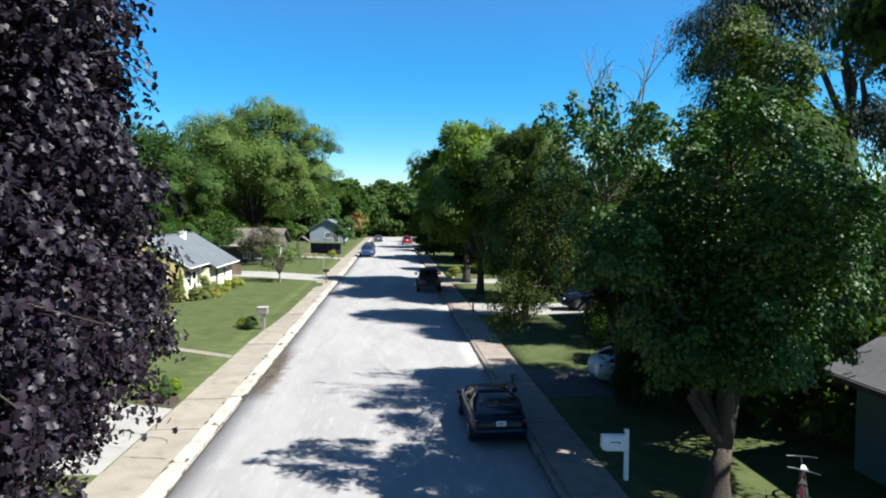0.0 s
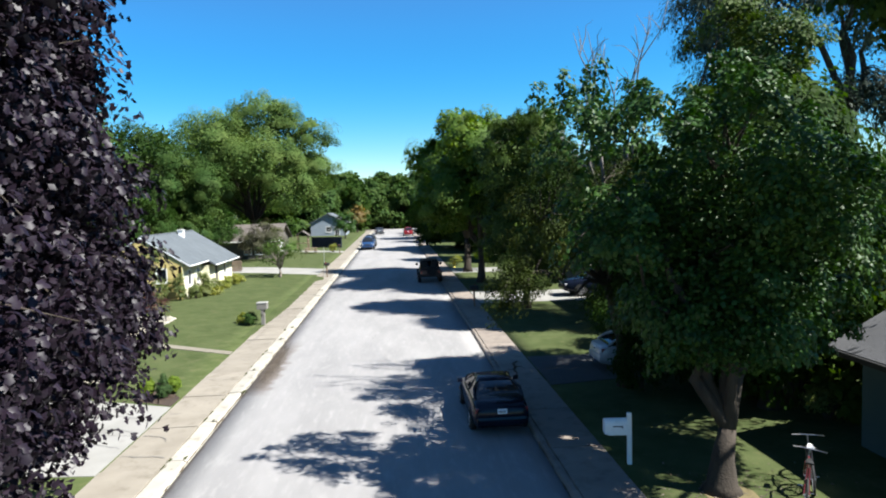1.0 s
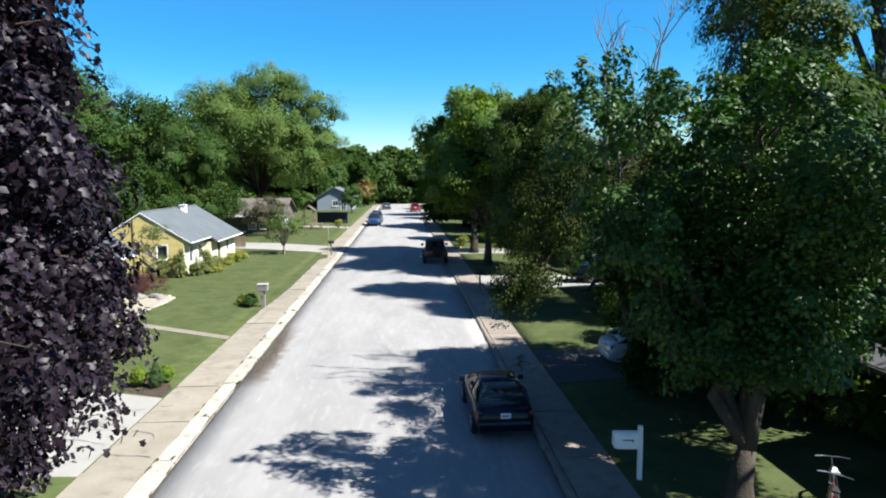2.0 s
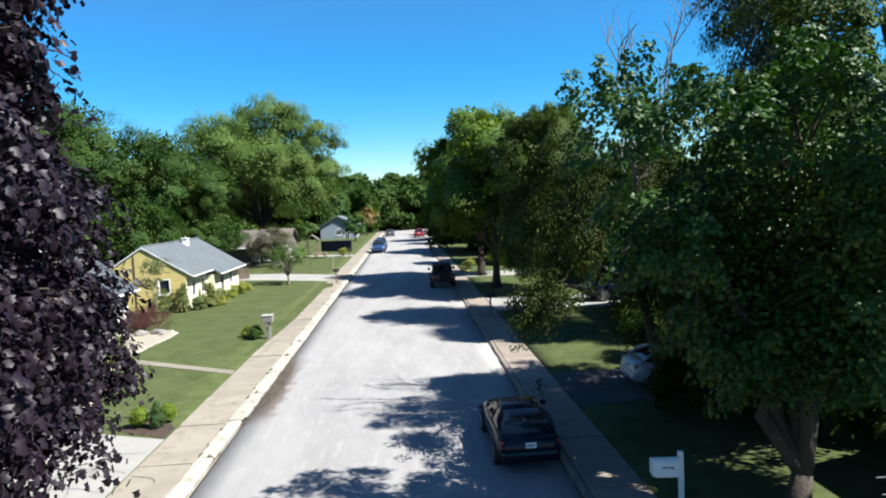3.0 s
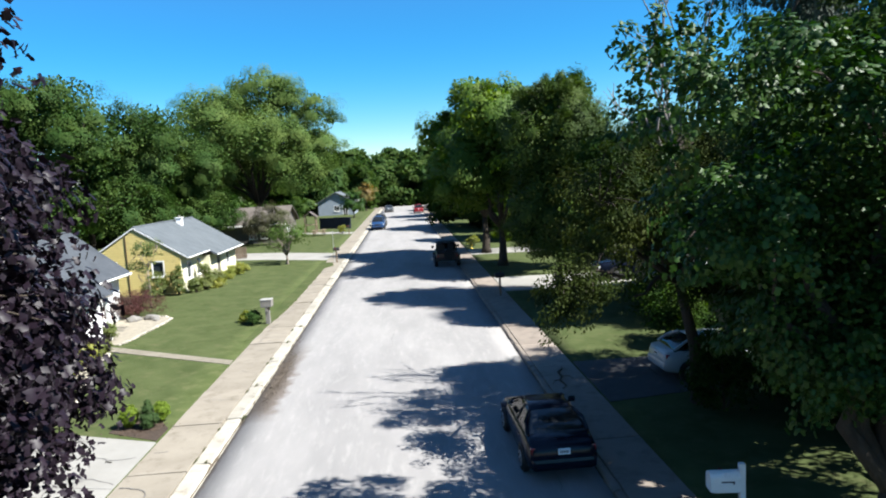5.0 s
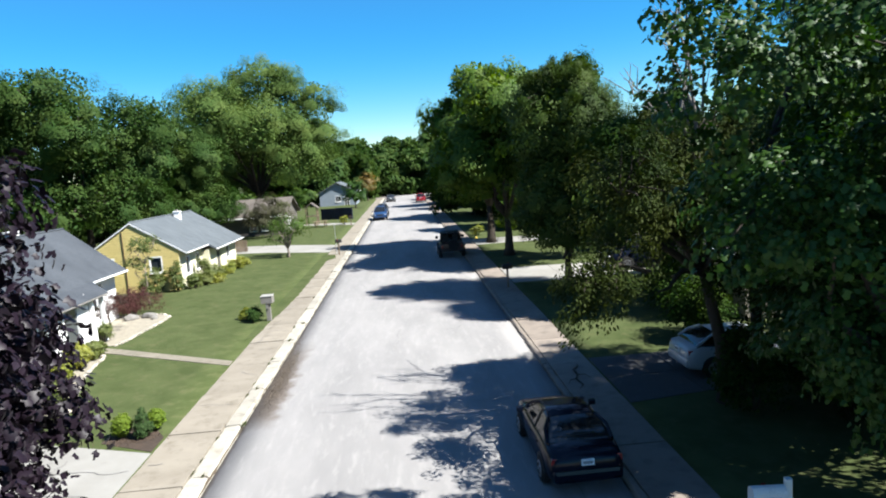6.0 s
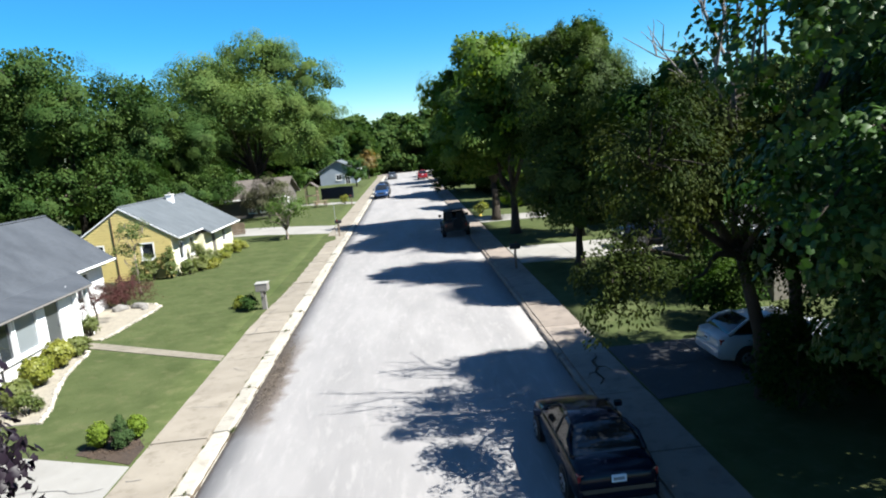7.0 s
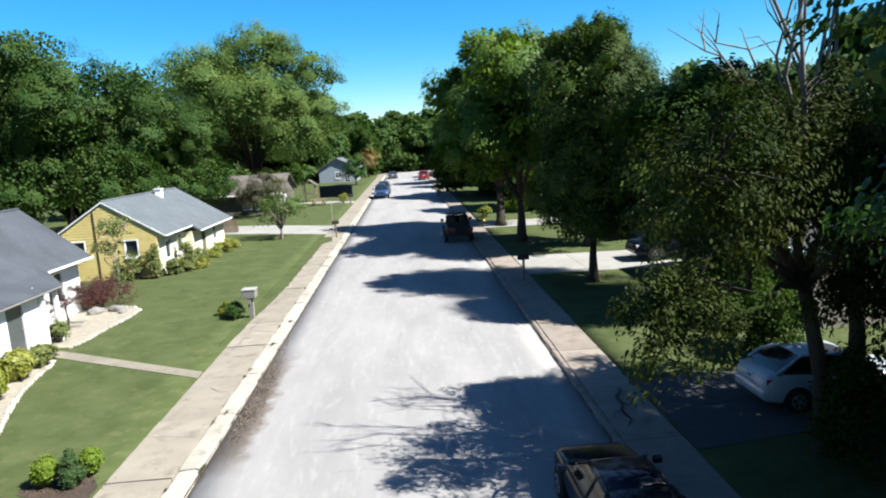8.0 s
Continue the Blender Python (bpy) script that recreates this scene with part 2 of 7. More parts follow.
M["path"] = surf("old_path_concrete", (0.1836, 0.162, 0.126), (0.1476, 0.1296, 0.1008), 1.2, (0.1008, 0.0936, 0.0648), 3.4, 0.92, 0.4, 45.0, vary=0.1, stain=(0.5, 0.74))
M["leaf_red"] = leaf_mat("red_weeping_leaves", (0.0432, 0.01584, 0.01584), (0.0756, 0.02592, 0.02448), (0.0612, 0.0288, 0.0216), 0.2, 0.65, 0.15)
M["shingle"] = surf("grey_roof_shingles", (0.0684, 0.07848, 0.0864), (0.08892, 0.1001, 0.1094), 0.5, (0.0513, 0.05904, 0.06624), 6.0, 0.92, 0.5, 26.0, stretch=(1, 3, 3))
M["shingle_b"] = surf("weathered_brown_shingles", (0.0792, 0.0684, 0.0612), (0.108, 0.0936, 0.0828), 0.5, (0.0576, 0.0504, 0.04464), 6.0, 0.92, 0.5, 26.0)
M["shingle_dark"] = surf("charcoal_shingles", (0.06696, 0.06696, 0.07142), (0.08928, 0.08928, 0.09374), 0.5, (0.04464, 0.04464, 0.0491), 6.0, 0.92, 0.5, 26.0, vary=0.15)
M["yellow"] = surf("yellow_siding", (0.5504, 0.4432, 0.1728), (0.4939, 0.3888, 0.1498), 0.7, (0.4092, 0.3188, 0.1267), 4.0, 0.6, 0.1, 30.0, vary=0.04)
M["cream"] = surf("cream_siding", (0.64, 0.608, 0.448), (0.592, 0.56, 0.4), 0.7, (0.496, 0.464, 0.336), 4.0, 0.6, 0.1, 30.0, vary=0.03)
M["white"] = surf("white_paint", (0.736, 0.736, 0.7268), (0.6808, 0.6808, 0.6716), 0.9, (0.5704, 0.5612, 0.5428), 6.0, 0.55, 0.06, 40.0)
M["teal"] = surf("blue_green_siding", (0.042, 0.077, 0.0805), (0.056, 0.091, 0.0945), 0.8, None, 6.0, 0.7, 0.1, 30.0)
M["brick"] = surf("grey_brown_wall", (0.09, 0.08064, 0.072), (0.1152, 0.1022, 0.09), 0.8, (0.0684, 0.0612, 0.054), 7.0, 0.85, 0.3, 30.0)
M["beige"] = surf("beige_siding", (0.1944, 0.1764, 0.144), (0.1656, 0.1512, 0.126), 0.8, None, 6.0, 0.75, 0.1, 30.0)
M["wood"] = surf("weathered_wood", (0.144, 0.1008, 0.0684), (0.1944, 0.144, 0.1008), 2.0, (0.0936, 0.0648, 0.0432), 9.0, 0.85, 0.3, 30.0, stretch=(1, 1, 0.3), vary=0.1)
M["navy"] = surf("navy_fence_cloth", (0.0112, 0.0154, 0.035), (0.0168, 0.0224, 0.049), 1.0, None, 6.0, 0.8, 0.1, 30.0)
M["brown_pipe"] = plain("brown_downpipe", (0.0792, 0.0432, 0.0252), 0.5)
M["post_grey"] = surf("grey_stone_post", (0.18, 0.1692, 0.1548), (0.144, 0.1354, 0.1238), 3.0, (0.0936, 0.08784, 0.0792), 11.0, 0.85, 0.3, 30.0)
M["lid"] = surf("pale_grey_lid", (0.2736, 0.2664, 0.2448), (0.2304, 0.2232, 0.2052), 3.0, (0.1728, 0.1656, 0.1512), 11.0, 0.7, 0.2, 30.0)
M["glass"] = glass_mat("window_glass")
M["pane_grey"] = glass_mat("screened_glass", (0.17, 0.19, 0.20), 0.25)
# Light blue-grey boards, darkened: the gable's shade is in the colour.
M["shaded_blue"] = surf("shaded_blue_grey_boards", (0.20, 0.235, 0.27), (0.175, 0.205, 0.24), 0.9, (0.14, 0.16, 0.19), 6.0, 0.6, 0.06, 40.0)
M["black_paint"] = surf("black_car_paint", (0.004, 0.006, 0.013), (0.005, 0.008, 0.017), 1.0, None, 6.0, 0.2, 0.0, coat=0.1, spec=0.15)
M["white_paint"] = surf("white_car_paint", (0.336, 0.371, 0.406), (0.315, 0.35, 0.385), 1.0, None, 6.0, 0.3, 0.0, coat=0.4, spec=0.5)
M["blue_paint"] = surf("blue_car_paint", (0.0108, 0.0372, 0.102), (0.0132, 0.042, 0.114), 1.0, None, 6.0, 0.35, 0.0, coat=0.2, spec=0.4)
M["red_paint"] = surf("red_car_paint", (0.175, 0.0125, 0.015), (0.19, 0.015, 0.0175), 1.0, None, 6.0, 0.25, 0.0, coat=0.6, spec=0.5)
M["maroon_paint"] = surf("dark_maroon_paint", (0.022, 0.006, 0.008), (0.028, 0.007, 0.009), 1.0, None, 6.0, 0.35, 0.0, coat=0.3, spec=0.4)
M["grey_paint"] = surf("dark_grey_car_paint", (0.05, 0.055, 0.06), (0.06, 0.065, 0.07), 1.0, None, 6.0, 0.3, 0.0, coat=0.5, spec=0.5)
M["car_glass"] = glass_mat("car_glass", (0.012, 0.014, 0.016), 0.04)
M["side_glass"] = glass_mat("car_side_glass", (0.02, 0.022, 0.02), 0.05)
M["side_glass"].node_tree.nodes["Principled BSDF"].inputs["Specular IOR Level"].default_value = 1.0
M["rubber"] = plain("tyre_rubber", (0.0108, 0.0108, 0.0108), 0.85)
M["trim"] = plain("black_trim", (0.012, 0.012, 0.012), 0.6)
M["alloy"] = plain("alloy_metal", (0.45, 0.45, 0.46), 0.35, 0.9)
M["chrome"] = plain("chrome", (0.7, 0.7, 0.7), 0.15, 1.0)
M["tail"] = plain("red_lamp_lens", (0.22, 0.012, 0.012), 0.2, 0.0, 0.5)
M["head"] = plain("clear_lamp_lens", (0.65, 0.66, 0.68), 0.12, 0.0, 0.5)
M["plate"] = plain("white_number_plate", (0.70, 0.72, 0.74), 0.4)
M["ink"] = plain("dark_ink", (0.03, 0.035, 0.05), 0.6)
M["bikeframe"] = plain("dark_red_bicycle_paint", (0.12, 0.02, 0.025), 0.35, 0.0, 0.5)
M["bikeblack"] = plain("black_bicycle_paint", (0.02, 0.02, 0.024), 0.35, 0.0, 0.5)
M["bikegreen"] = plain("lime_bicycle_paint", (0.30, 0.42, 0.12), 0.35, 0.0, 0.5)
M["steel"] = plain("steel_spokes", (0.35, 0.35, 0.36), 0.35, 0.9)
M["yellow_paint"] = plain("yellow_enamel", (0.6, 0.42, 0.03), 0.4)
M["galv"] = plain("galvanised_metal", (0.42, 0.43, 0.44), 0.5, 0.6)


# ---------------------------------------------------------------- building blocks
def mesh_of(name, bm, material):
    me = bpy.data.meshes.new(name)
    bm.to_mesh(me)
    bm.free()
    me.materials.append(material)
    return me


def part(name, bm, material, parent=None, label="", at=None, smooth=False):
    """Links a bmesh (or a mesh) as one mesh object under a thing or a part."""
    me = mesh_of(name, bm, material) if isinstance(bm, bmesh.types.BMesh) else bm
    if smooth:
        me.polygons.foreach_set("use_smooth", [True] * len(me.polygons))
    ob = new(name, me)
    ob.parent = parent
    if at is not None:
        ob.matrix_basis = at
    if label:
        tagged(ob, label)
    return ob


def thing(name, m, label, category, group="", kind=""):
    ob = new(name)
    ob.empty_display_size = 0.2
    ob.matrix_basis = m
    return tagged(ob, label, category, group, kind)


def box(bm, x0, x1, y0, y1, z0, z1, bevel=0.0, m=None):
    vs = [bm.verts.new((x, y, z)) for z in (z0, z1) for x, y in ((x0, y0), (x1, y0), (x1, y1), (x0, y1))]
    fs = [bm.faces.new([vs[i] for i in f]) for f in ((3, 2, 1, 0), (4, 5, 6, 7), (0, 1, 5, 4), (1, 2, 6, 5), (2, 3, 7, 6), (3, 0, 4, 7))]
    if bevel:
        es = list({e for f in fs for e in f.edges})
        out = bmesh.ops.bevel(bm, geom=es, offset=bevel, segments=2, affect="EDGES", profile=0.6)
        vs = list({v for v in vs if v.is_valid} | set(out["verts"]))
    if m is not None:
        for v in vs:
            v.co = m @ v.co
    return vs


def boxed(x0, x1, y0, y1, z0, z1, bevel=0.0):
    bm = bmesh.new()
    box(bm, x0, x1, y0, y1, z0, z1, bevel)
    return bm


def prism(bm, outline, axis, a0, a1):
    """Extrudes a 2D outline along an axis from a0 to a1."""
    def at(p, a):
        return {"x": (a, p[0], p[1]), "y": (p[0], a, p[1]), "z": (p[0], p[1], a)}[axis]
    lo, hi = [bm.verts.new(at(p, a0)) for p in outline], [bm.verts.new(at(p, a1)) for p in outline]
    bm.faces.new(lo)
    bm.faces.new(hi[::-1])
    n = len(outline)
    for i in range(n):
        bm.faces.new((lo[i], hi[i], hi[(i + 1) % n], lo[(i + 1) % n]))
    bmesh.ops.recalc_face_normals(bm, faces=bm.faces[:])
    return bm


def tube(bm, pts, radii, segs=8, cap=True):
    """A tapered tube along a polyline."""
    pts = [Vector(p) for p in pts]
    rings = []
    for i, p in enumerate(pts):
        d = (pts[min(i + 1, len(pts) - 1)] - pts[max(i - 1, 0)]).normalized()
        a = d.orthogonal().normalized() if i == 0 else (a - d * a.dot(d)).normalized()
        b = d.cross(a)
        rings.append([bm.verts.new(p + (a * math.cos(2 * math.pi * k / segs) + b * math.sin(2 * math.pi * k / segs)) * radii[i]) for k in range(segs)])
    for r, s in zip(rings, rings[1:]):
        for k in range(segs):
            bm.faces.new((r[k], r[(k + 1) % segs], s[(k + 1) % segs], s[k]))
    if cap:
        bm.faces.new(rings[0][::-1])
        bm.faces.new(rings[-1])
    return bm


def cyl(bm, centre, radius, depth, axis="z", segs=20, bevel=0.0):
    turn = {"z": Matrix(), "x": Matrix.Rotation(radians(90), 4, "Y"), "y": Matrix.Rotation(radians(90), 4, "X")}[axis]
    out = bmesh.ops.create_cone(bm, cap_ends=True, segments=segs, radius1=radius, radius2=radius, depth=depth, matrix=Matrix.Translation(centre) @ turn)
    if bevel:
        es = [e for v in out["verts"] for e in v.link_edges if len(e.link_faces) == 2 and any(len(f.verts) > 4 for f in e.link_faces)]
        bmesh.ops.bevel(bm, geom=list(set(es)), offset=bevel, segments=2, affect="EDGES", profile=0.6)
    return bm


def ring(bm, centre, major, minor, axis="x", seg=22, sub=7):
    c = Vector(centre)
    u, v = {"x": (Vector((0, 1, 0)), Vector((0, 0, 1))), "y": (Vector((1, 0, 0)), Vector((0, 0, 1))), "z": (Vector((1, 0, 0)), Vector((0, 1, 0)))}[axis]
    w = u.cross(v)
    rows = []
    for i in range(seg):
        a = 2 * math.pi * i / seg
        d = u * math.cos(a) + v * math.sin(a)
        rows.append([bm.verts.new(c + d * (major + minor * math.cos(2 * math.pi * k / sub)) + w * minor * math.sin(2 * math.pi * k / sub)) for k in range(sub)])
    for i in range(seg):
        r, s = rows[i], rows[(i + 1) % seg]
        for k in range(sub):
            bm.faces.new((r[k], r[(k + 1) % sub], s[(k + 1) % sub], s[k]))
    return bm


# ---------------------------------------------------------------- leaves and trees
def leaf_shape(kind):
    """Outline of one leaf round its stalk at the origin, tip along +y, with its folds as a fan round the midrib."""
    if kind == "maple":
        half = [(0.0, 0.0), (0.46, 0.06), (0.27, 0.34), (0.40, 0.70), (0.0, 1.0)]
    elif kind == "oval":
        half = [(0.0, 0.0), (0.24, 0.30), (0.20, 0.68), (0.0, 1.0)]
    elif kind == "narrow":
        half = [(0.0, 0.0), (0.13, 0.4), (0.0, 1.0)]
    elif kind == "lance":
        return np.array([(0.0, 0.0, 0.0), (0.13, 0.42, -0.03), (0.0, 1.0, -0.12), (-0.13, 0.42, -0.03)]), np.array([(0, 1, 2), (0, 2, 3)])
    elif kind == "blade":
        return np.array([(-0.11, 0.0, 0.0), (0.11, 0.0, 0.0), (0.0, 1.0, -0.15)]), np.array([(0, 1, 2)])
    else:
        return np.array([(0.0, 0.0, 0.0), (0.36, 0.45, -0.08), (0.0, 1.0, -0.1), (-0.36, 0.45, -0.08)]), np.array([(0, 1, 2), (0, 2, 3)])
    pts = half + [(-x, y) for x, y in half[-2:0:-1]]
    n = len(pts)
    v = [(x, y, -0.22 * abs(x) - 0.10 * y * y) for x, y in pts] + [(0.0, 0.45, 0.02)]
    f = [(i, (i + 1) % n, n) for i in range(n)]
    return np.array(v), np.array(f)


def leaf_mesh(name, pos, nrm, tip, size, kind, material):
    v, f = leaf_shape(kind)
    nrm = nrm / np.linalg.norm(nrm, axis=1, keepdims=True)
    tip = tip - nrm * np.sum(tip * nrm, 1, keepdims=True)
    tip = tip / (np.linalg.norm(tip, axis=1, keepdims=True) + 1e-9)
    side = np.cross(tip, nrm)
    co = pos[:, None, :] + size[:, None, None] * (v[None, :, 0:1] * side[:, None, :] + v[None, :, 1:2] * tip[:, None, :] + v[None, :, 2:3] * nrm[:, None, :])
    k, n = len(v), len(pos)
    tri = (f[None] + (np.arange(n) * k)[:, None, None]).reshape(-1)
    me = bpy.data.meshes.new(name)
    me.vertices.add(n * k)
    me.vertices.foreach_set("co", co.reshape(-1).astype(np.float32))
    nf = n * len(f)
    me.loops.add(nf * 3)
    me.loops.foreach_set("vertex_index", tri.astype(np.int32))
    me.polygons.add(nf)
    me.polygons.foreach_set("loop_start", np.arange(0, nf * 3, 3, dtype=np.int32))
    me.update(calc_edges=True)
    me.materials.append(material)
    return me


def unit(rng, n):
    v = rng.normal(size=(n, 3))
    return v / np.linalg.norm(v, axis=1, keepdims=True)


def clumps_in(rng, blobs, n, inner=0.3, lumps=True):
    """Clump centres in a crown made of ellipsoids (x, y, z, rx, ry, rz), thick towards the outside."""
    b = np.array(blobs, float)
    w = (b[:, 3] * b[:, 4] * b[:, 5]) ** (2 / 3)
    pick = rng.choice(len(b), n, p=w / w.sum())
    d = unit(rng, n)
    if lumps:
        seeds = unit(rng, max(8, n // 8))
        d = seeds[rng.integers(len(seeds), size=n)] + 0.26 * rng.normal(size=(n, 3))
        d /= np.linalg.norm(d, axis=1, keepdims=True)
    d[:, 2] = np.where(d[:, 2] < -0.55, -d[:, 2] * 0.6, d[:, 2])
    r = inner + (1 - inner) * rng.random(n) ** 0.6
    out = b[pick, :3] + d * b[pick, 3:] * r[:, None]
    return out, d


def outside(p, hollows):
    """True for the points that lie in none of the gaps (x, y, z, three radii) of a crown."""
    ok = np.ones(len(p), bool)
    for h in hollows:
        ok &= np.sum(((p - np.array(h[:3])) / np.array(h[3:])) ** 2, 1) > 1
    return ok


def crown_mesh(name, rng, blobs, n_clumps, clump_r, per, size, kind, material, droop=0.5, flat=0.5, inner=0.45, extra=None, form=0.85, lumps=True, hollows=(), calm=1.0):
    c, d = clumps_in(rng, blobs, n_clumps, inner, lumps)
    keep = outside(c, hollows)
    c, d = c[keep], d[keep]
    if extra is not None:
        c, d = np.concatenate([c, extra[:, :3]]), np.concatenate([d, unit(rng, len(extra)) + np.array([0, 0, 0.4])])
    n = len(c) * per
    cc, dd = np.repeat(c, per, 0), np.repeat(d, per, 0)
    rad = clump_r * rng.uniform(0.5, 1.35, len(c))
    if extra is not None and extra.shape[1] > 3:
        rad[-len(extra):] = extra[:, 3]
    rr = np.repeat(rad, per)
    off = unit(rng, n) * (rng.random(n) ** 0.45)[:, None] * rr[:, None]
    off[:, 2] *= flat
    off += dd * rr[:, None] * 0.25
    out2 = np.sqrt(off[:, 0] ** 2 + off[:, 1] ** 2)
    off[:, 2] -= droop * 0.5 * out2 ** 2 / (rr + 1e-6)
    pos = cc + off
    nrm = dd * form + off / rr[:, None] * 0.35 + np.array([0, 0, 0.40]) + calm * (0.93 - 0.5 * form) * unit(rng, n)
    tip = dd * 0.5 + off / rr[:, None] * 0.6 + np.array([0, 0, -droop]) + 0.5 * unit(rng, n)
    if extra is not None:
        keep = np.ones(n, bool)
        keep[-len(extra) * per:] = rng.random(len(extra) * per) < 0.4
        pos, nrm, tip = pos[keep], nrm[keep], tip[keep]
        n = len(pos)
    return leaf_mesh(name, pos, nrm, tip, size * rng.uniform(0.65, 1.25, n), kind, material), c


def shoots(seed, blobs, n, low, high):
    """Upright leafy shoots on top of a crown, as rows of shrinking clumps (x, y, z, radius)."""
    rng = np.random.default_rng(seed)
    b = np.array(blobs, float)
    rows = []
    for _ in range(n):
        q = b[rng.integers(len(b))]
        d = rng.normal(size=3)
        d[2] = abs(d[2]) + 0.9
        d /= np.linalg.norm(d)
        p = q[:3] + d * q[3:] * 0.92
        way = np.array([0.0, 0.0, 1.0]) + d * 0.45 + rng.normal(size=3) * 0.18
        way *= rng.uniform(low, high) / np.linalg.norm(way)
        for k in range(5):
            rows.append((*(p + way * k / 4 + rng.normal(size=3) * 0.05), 0.40 - 0.05 * k))
    return np.array(rows)


def bend(rng, a, b, n, wob):
    """Points of a limb from a to b, bowed upwards, with some wander."""
    a, b = np.array(a, float), np.array(b, float)
    t = np.linspace(0, 1, n)[:, None]
    p = a + (b - a) * t
    p[:, 2] += np.sin(t[:, 0] * math.pi) * 0.12 * np.linalg.norm(b - a)
    p[1:-1] += rng.normal(size=(n - 2, 3)) * wob
    return [tuple(q) for q in p]


def tree(label, m, seed, stem, r0, limbs, blobs, leaves, category="tree", bark="bark", group="", twigs=0.35, kind="", crown_label="", extra=None, spread=6.0, core=0, form=0.85, core_of=(), core_r=0.84, lumps=True, hollows=(), calm=1.0, core_size=1.0):
    """stem: points of the trunk; limbs: ends of the main limbs (from the trunk's top or a share of its height);
    leaves: (clumps, clump radius, leaves a clump, leaf size, shape, material, droop, flat)."""
    rng = np.random.default_rng(seed)
    t = thing("tree", m, label, category, group, kind)
    bm = bmesh.new()
    k = len(stem)
    rad = [r0 * (1.35 if i == 0 else 1.0 - 0.42 * i / (k - 1)) for i in range(k)]
    pts = [stem[0], tuple(np.array(stem[0]) * 0.75 + np.array(stem[1]) * 0.25)] + list(stem[1:])
    rad = [r0 * 1.5, r0 * 1.08] + rad[1:]
    tube(bm, pts, rad, 12)
    part("trunk", bm, M[bark], t, smooth=True)
    top = np.array(stem[-1], float)
    ends = []
    for i, e in enumerate(limbs):
        start = top * 1.0 if len(e) == 3 else np.array(stem[0], float) + (top - np.array(stem[0], float)) * e[3]
        p = bend(rng, start, e[:3], 6, min(0.16, 0.045 * np.linalg.norm(np.array(e[:3]) - start)))
        rr = r0 * rng.uniform(0.42, 0.58)
        bm = bmesh.new()
        tube(bm, p, [rr * (1 - 0.78 * j / 5) for j in range(6)], 8)
        part("limb", bm, M[bark], t, smooth=True)
        ends += [p[2], p[3], p[4], p[5]]
    clumps, cr, per, size, shape, mt, droop, flat = leaves
    me, cs = crown_mesh("crown", rng, blobs, clumps, cr, per, size, shape, M[mt], droop, flat, extra=extra, form=form, lumps=lumps, hollows=hollows, calm=calm)
    if ends and twigs:
        bm = bmesh.new()
        en = np.array(ends)
        for c in cs[rng.random(len(cs)) < twigs]:
            s = en[np.argmin(np.sum((en - c) ** 2, 1))]
            if np.linalg.norm(c - s) < spread:
                p = bend(rng, s, c, 4, 0.06)
                q = max(0.012, r0 * 0.09)
                tube(bm, p, [q * 1.3, q, q * 0.7, q * 0.35], 5, False)
    tagged(part("branchwork", bm, M[bark], t, "thin inner branches", smooth=True), kind="stuff")
    part("crown", me, None, t, crown_label)
    if core:
        b = np.array([blobs[i] for i in core_of] if core_of else blobs, float)
        w = b[:, 3] * b[:, 4] * b[:, 5]
        pick = rng.choice(len(b), core, p=w / w.sum())
        pos = b[pick, :3] + unit(rng, core) * b[pick, 3:] * (core_r * rng.random(core) ** 0.42)[:, None]
        pos = pos[outside(pos, hollows)]
        core = len(pos)
        me = leaf_mesh("inner_leaves", pos, unit(rng, core) + np.array([0, 0, 0.6]), unit(rng, core), size * core_size * rng.uniform(0.75, 1.25, core), "quad", M[mt])
        tagged(part("inner_leaves", me, None, t, "leaves deep in the crown"), kind="stuff")
    return t


# ---------------------------------------------------------------- ground, road, kerbs, pavements
XL, XR = -5.02, 3.82                     # road edges
WALK_L, WALK_R = -6.88, 5.30             # outer edges of the pavements


def lawn_z(x, y):
    rise = 0.03 * min(max(-6.9 - x, 0.0), 6.0)
    return 0.12 + rise + 0.02 * noise.noise((x * 0.25, y * 0.25, 0.3)) * min(1.0, max(0.0, (abs(x + 0.8) - 6.3)))


def build_ground():
    xs = [-900, -400, -200, -110, -70, -50, -40] + [-34 + 1.0 * i for i in range(27)] + [-6.90, -6.885, 5.305, 5.32] + [6 + 1.0 * i for i in range(26)] + [36, 45, 60, 100, 200, 400, 900]
    ys = [-400, -150, -60, -30, -12] + [-6 + 1.5 * i for i in range(84)] + [126, 136, 150, 175, 220, 300, 450, 700, 1200]
    bm = bmesh.new()
    rows = []
    for x in xs:
        low = -6.89 < x < 5.31
        rows.append([bm.verts.new((x, y, -0.18 if low else lawn_z(x, y))) for y in ys])
    for a, b in zip(rows, rows[1:]):
        for j in range(len(ys) - 1):
            bm.faces.new((a[j], b[j], b[j + 1], a[j + 1]))
    g = part("ground", bm, M["grass"], smooth=True)
    tagged(g, "mown green lawn and grass verges, dry in patches", "lawn", kind="structure")


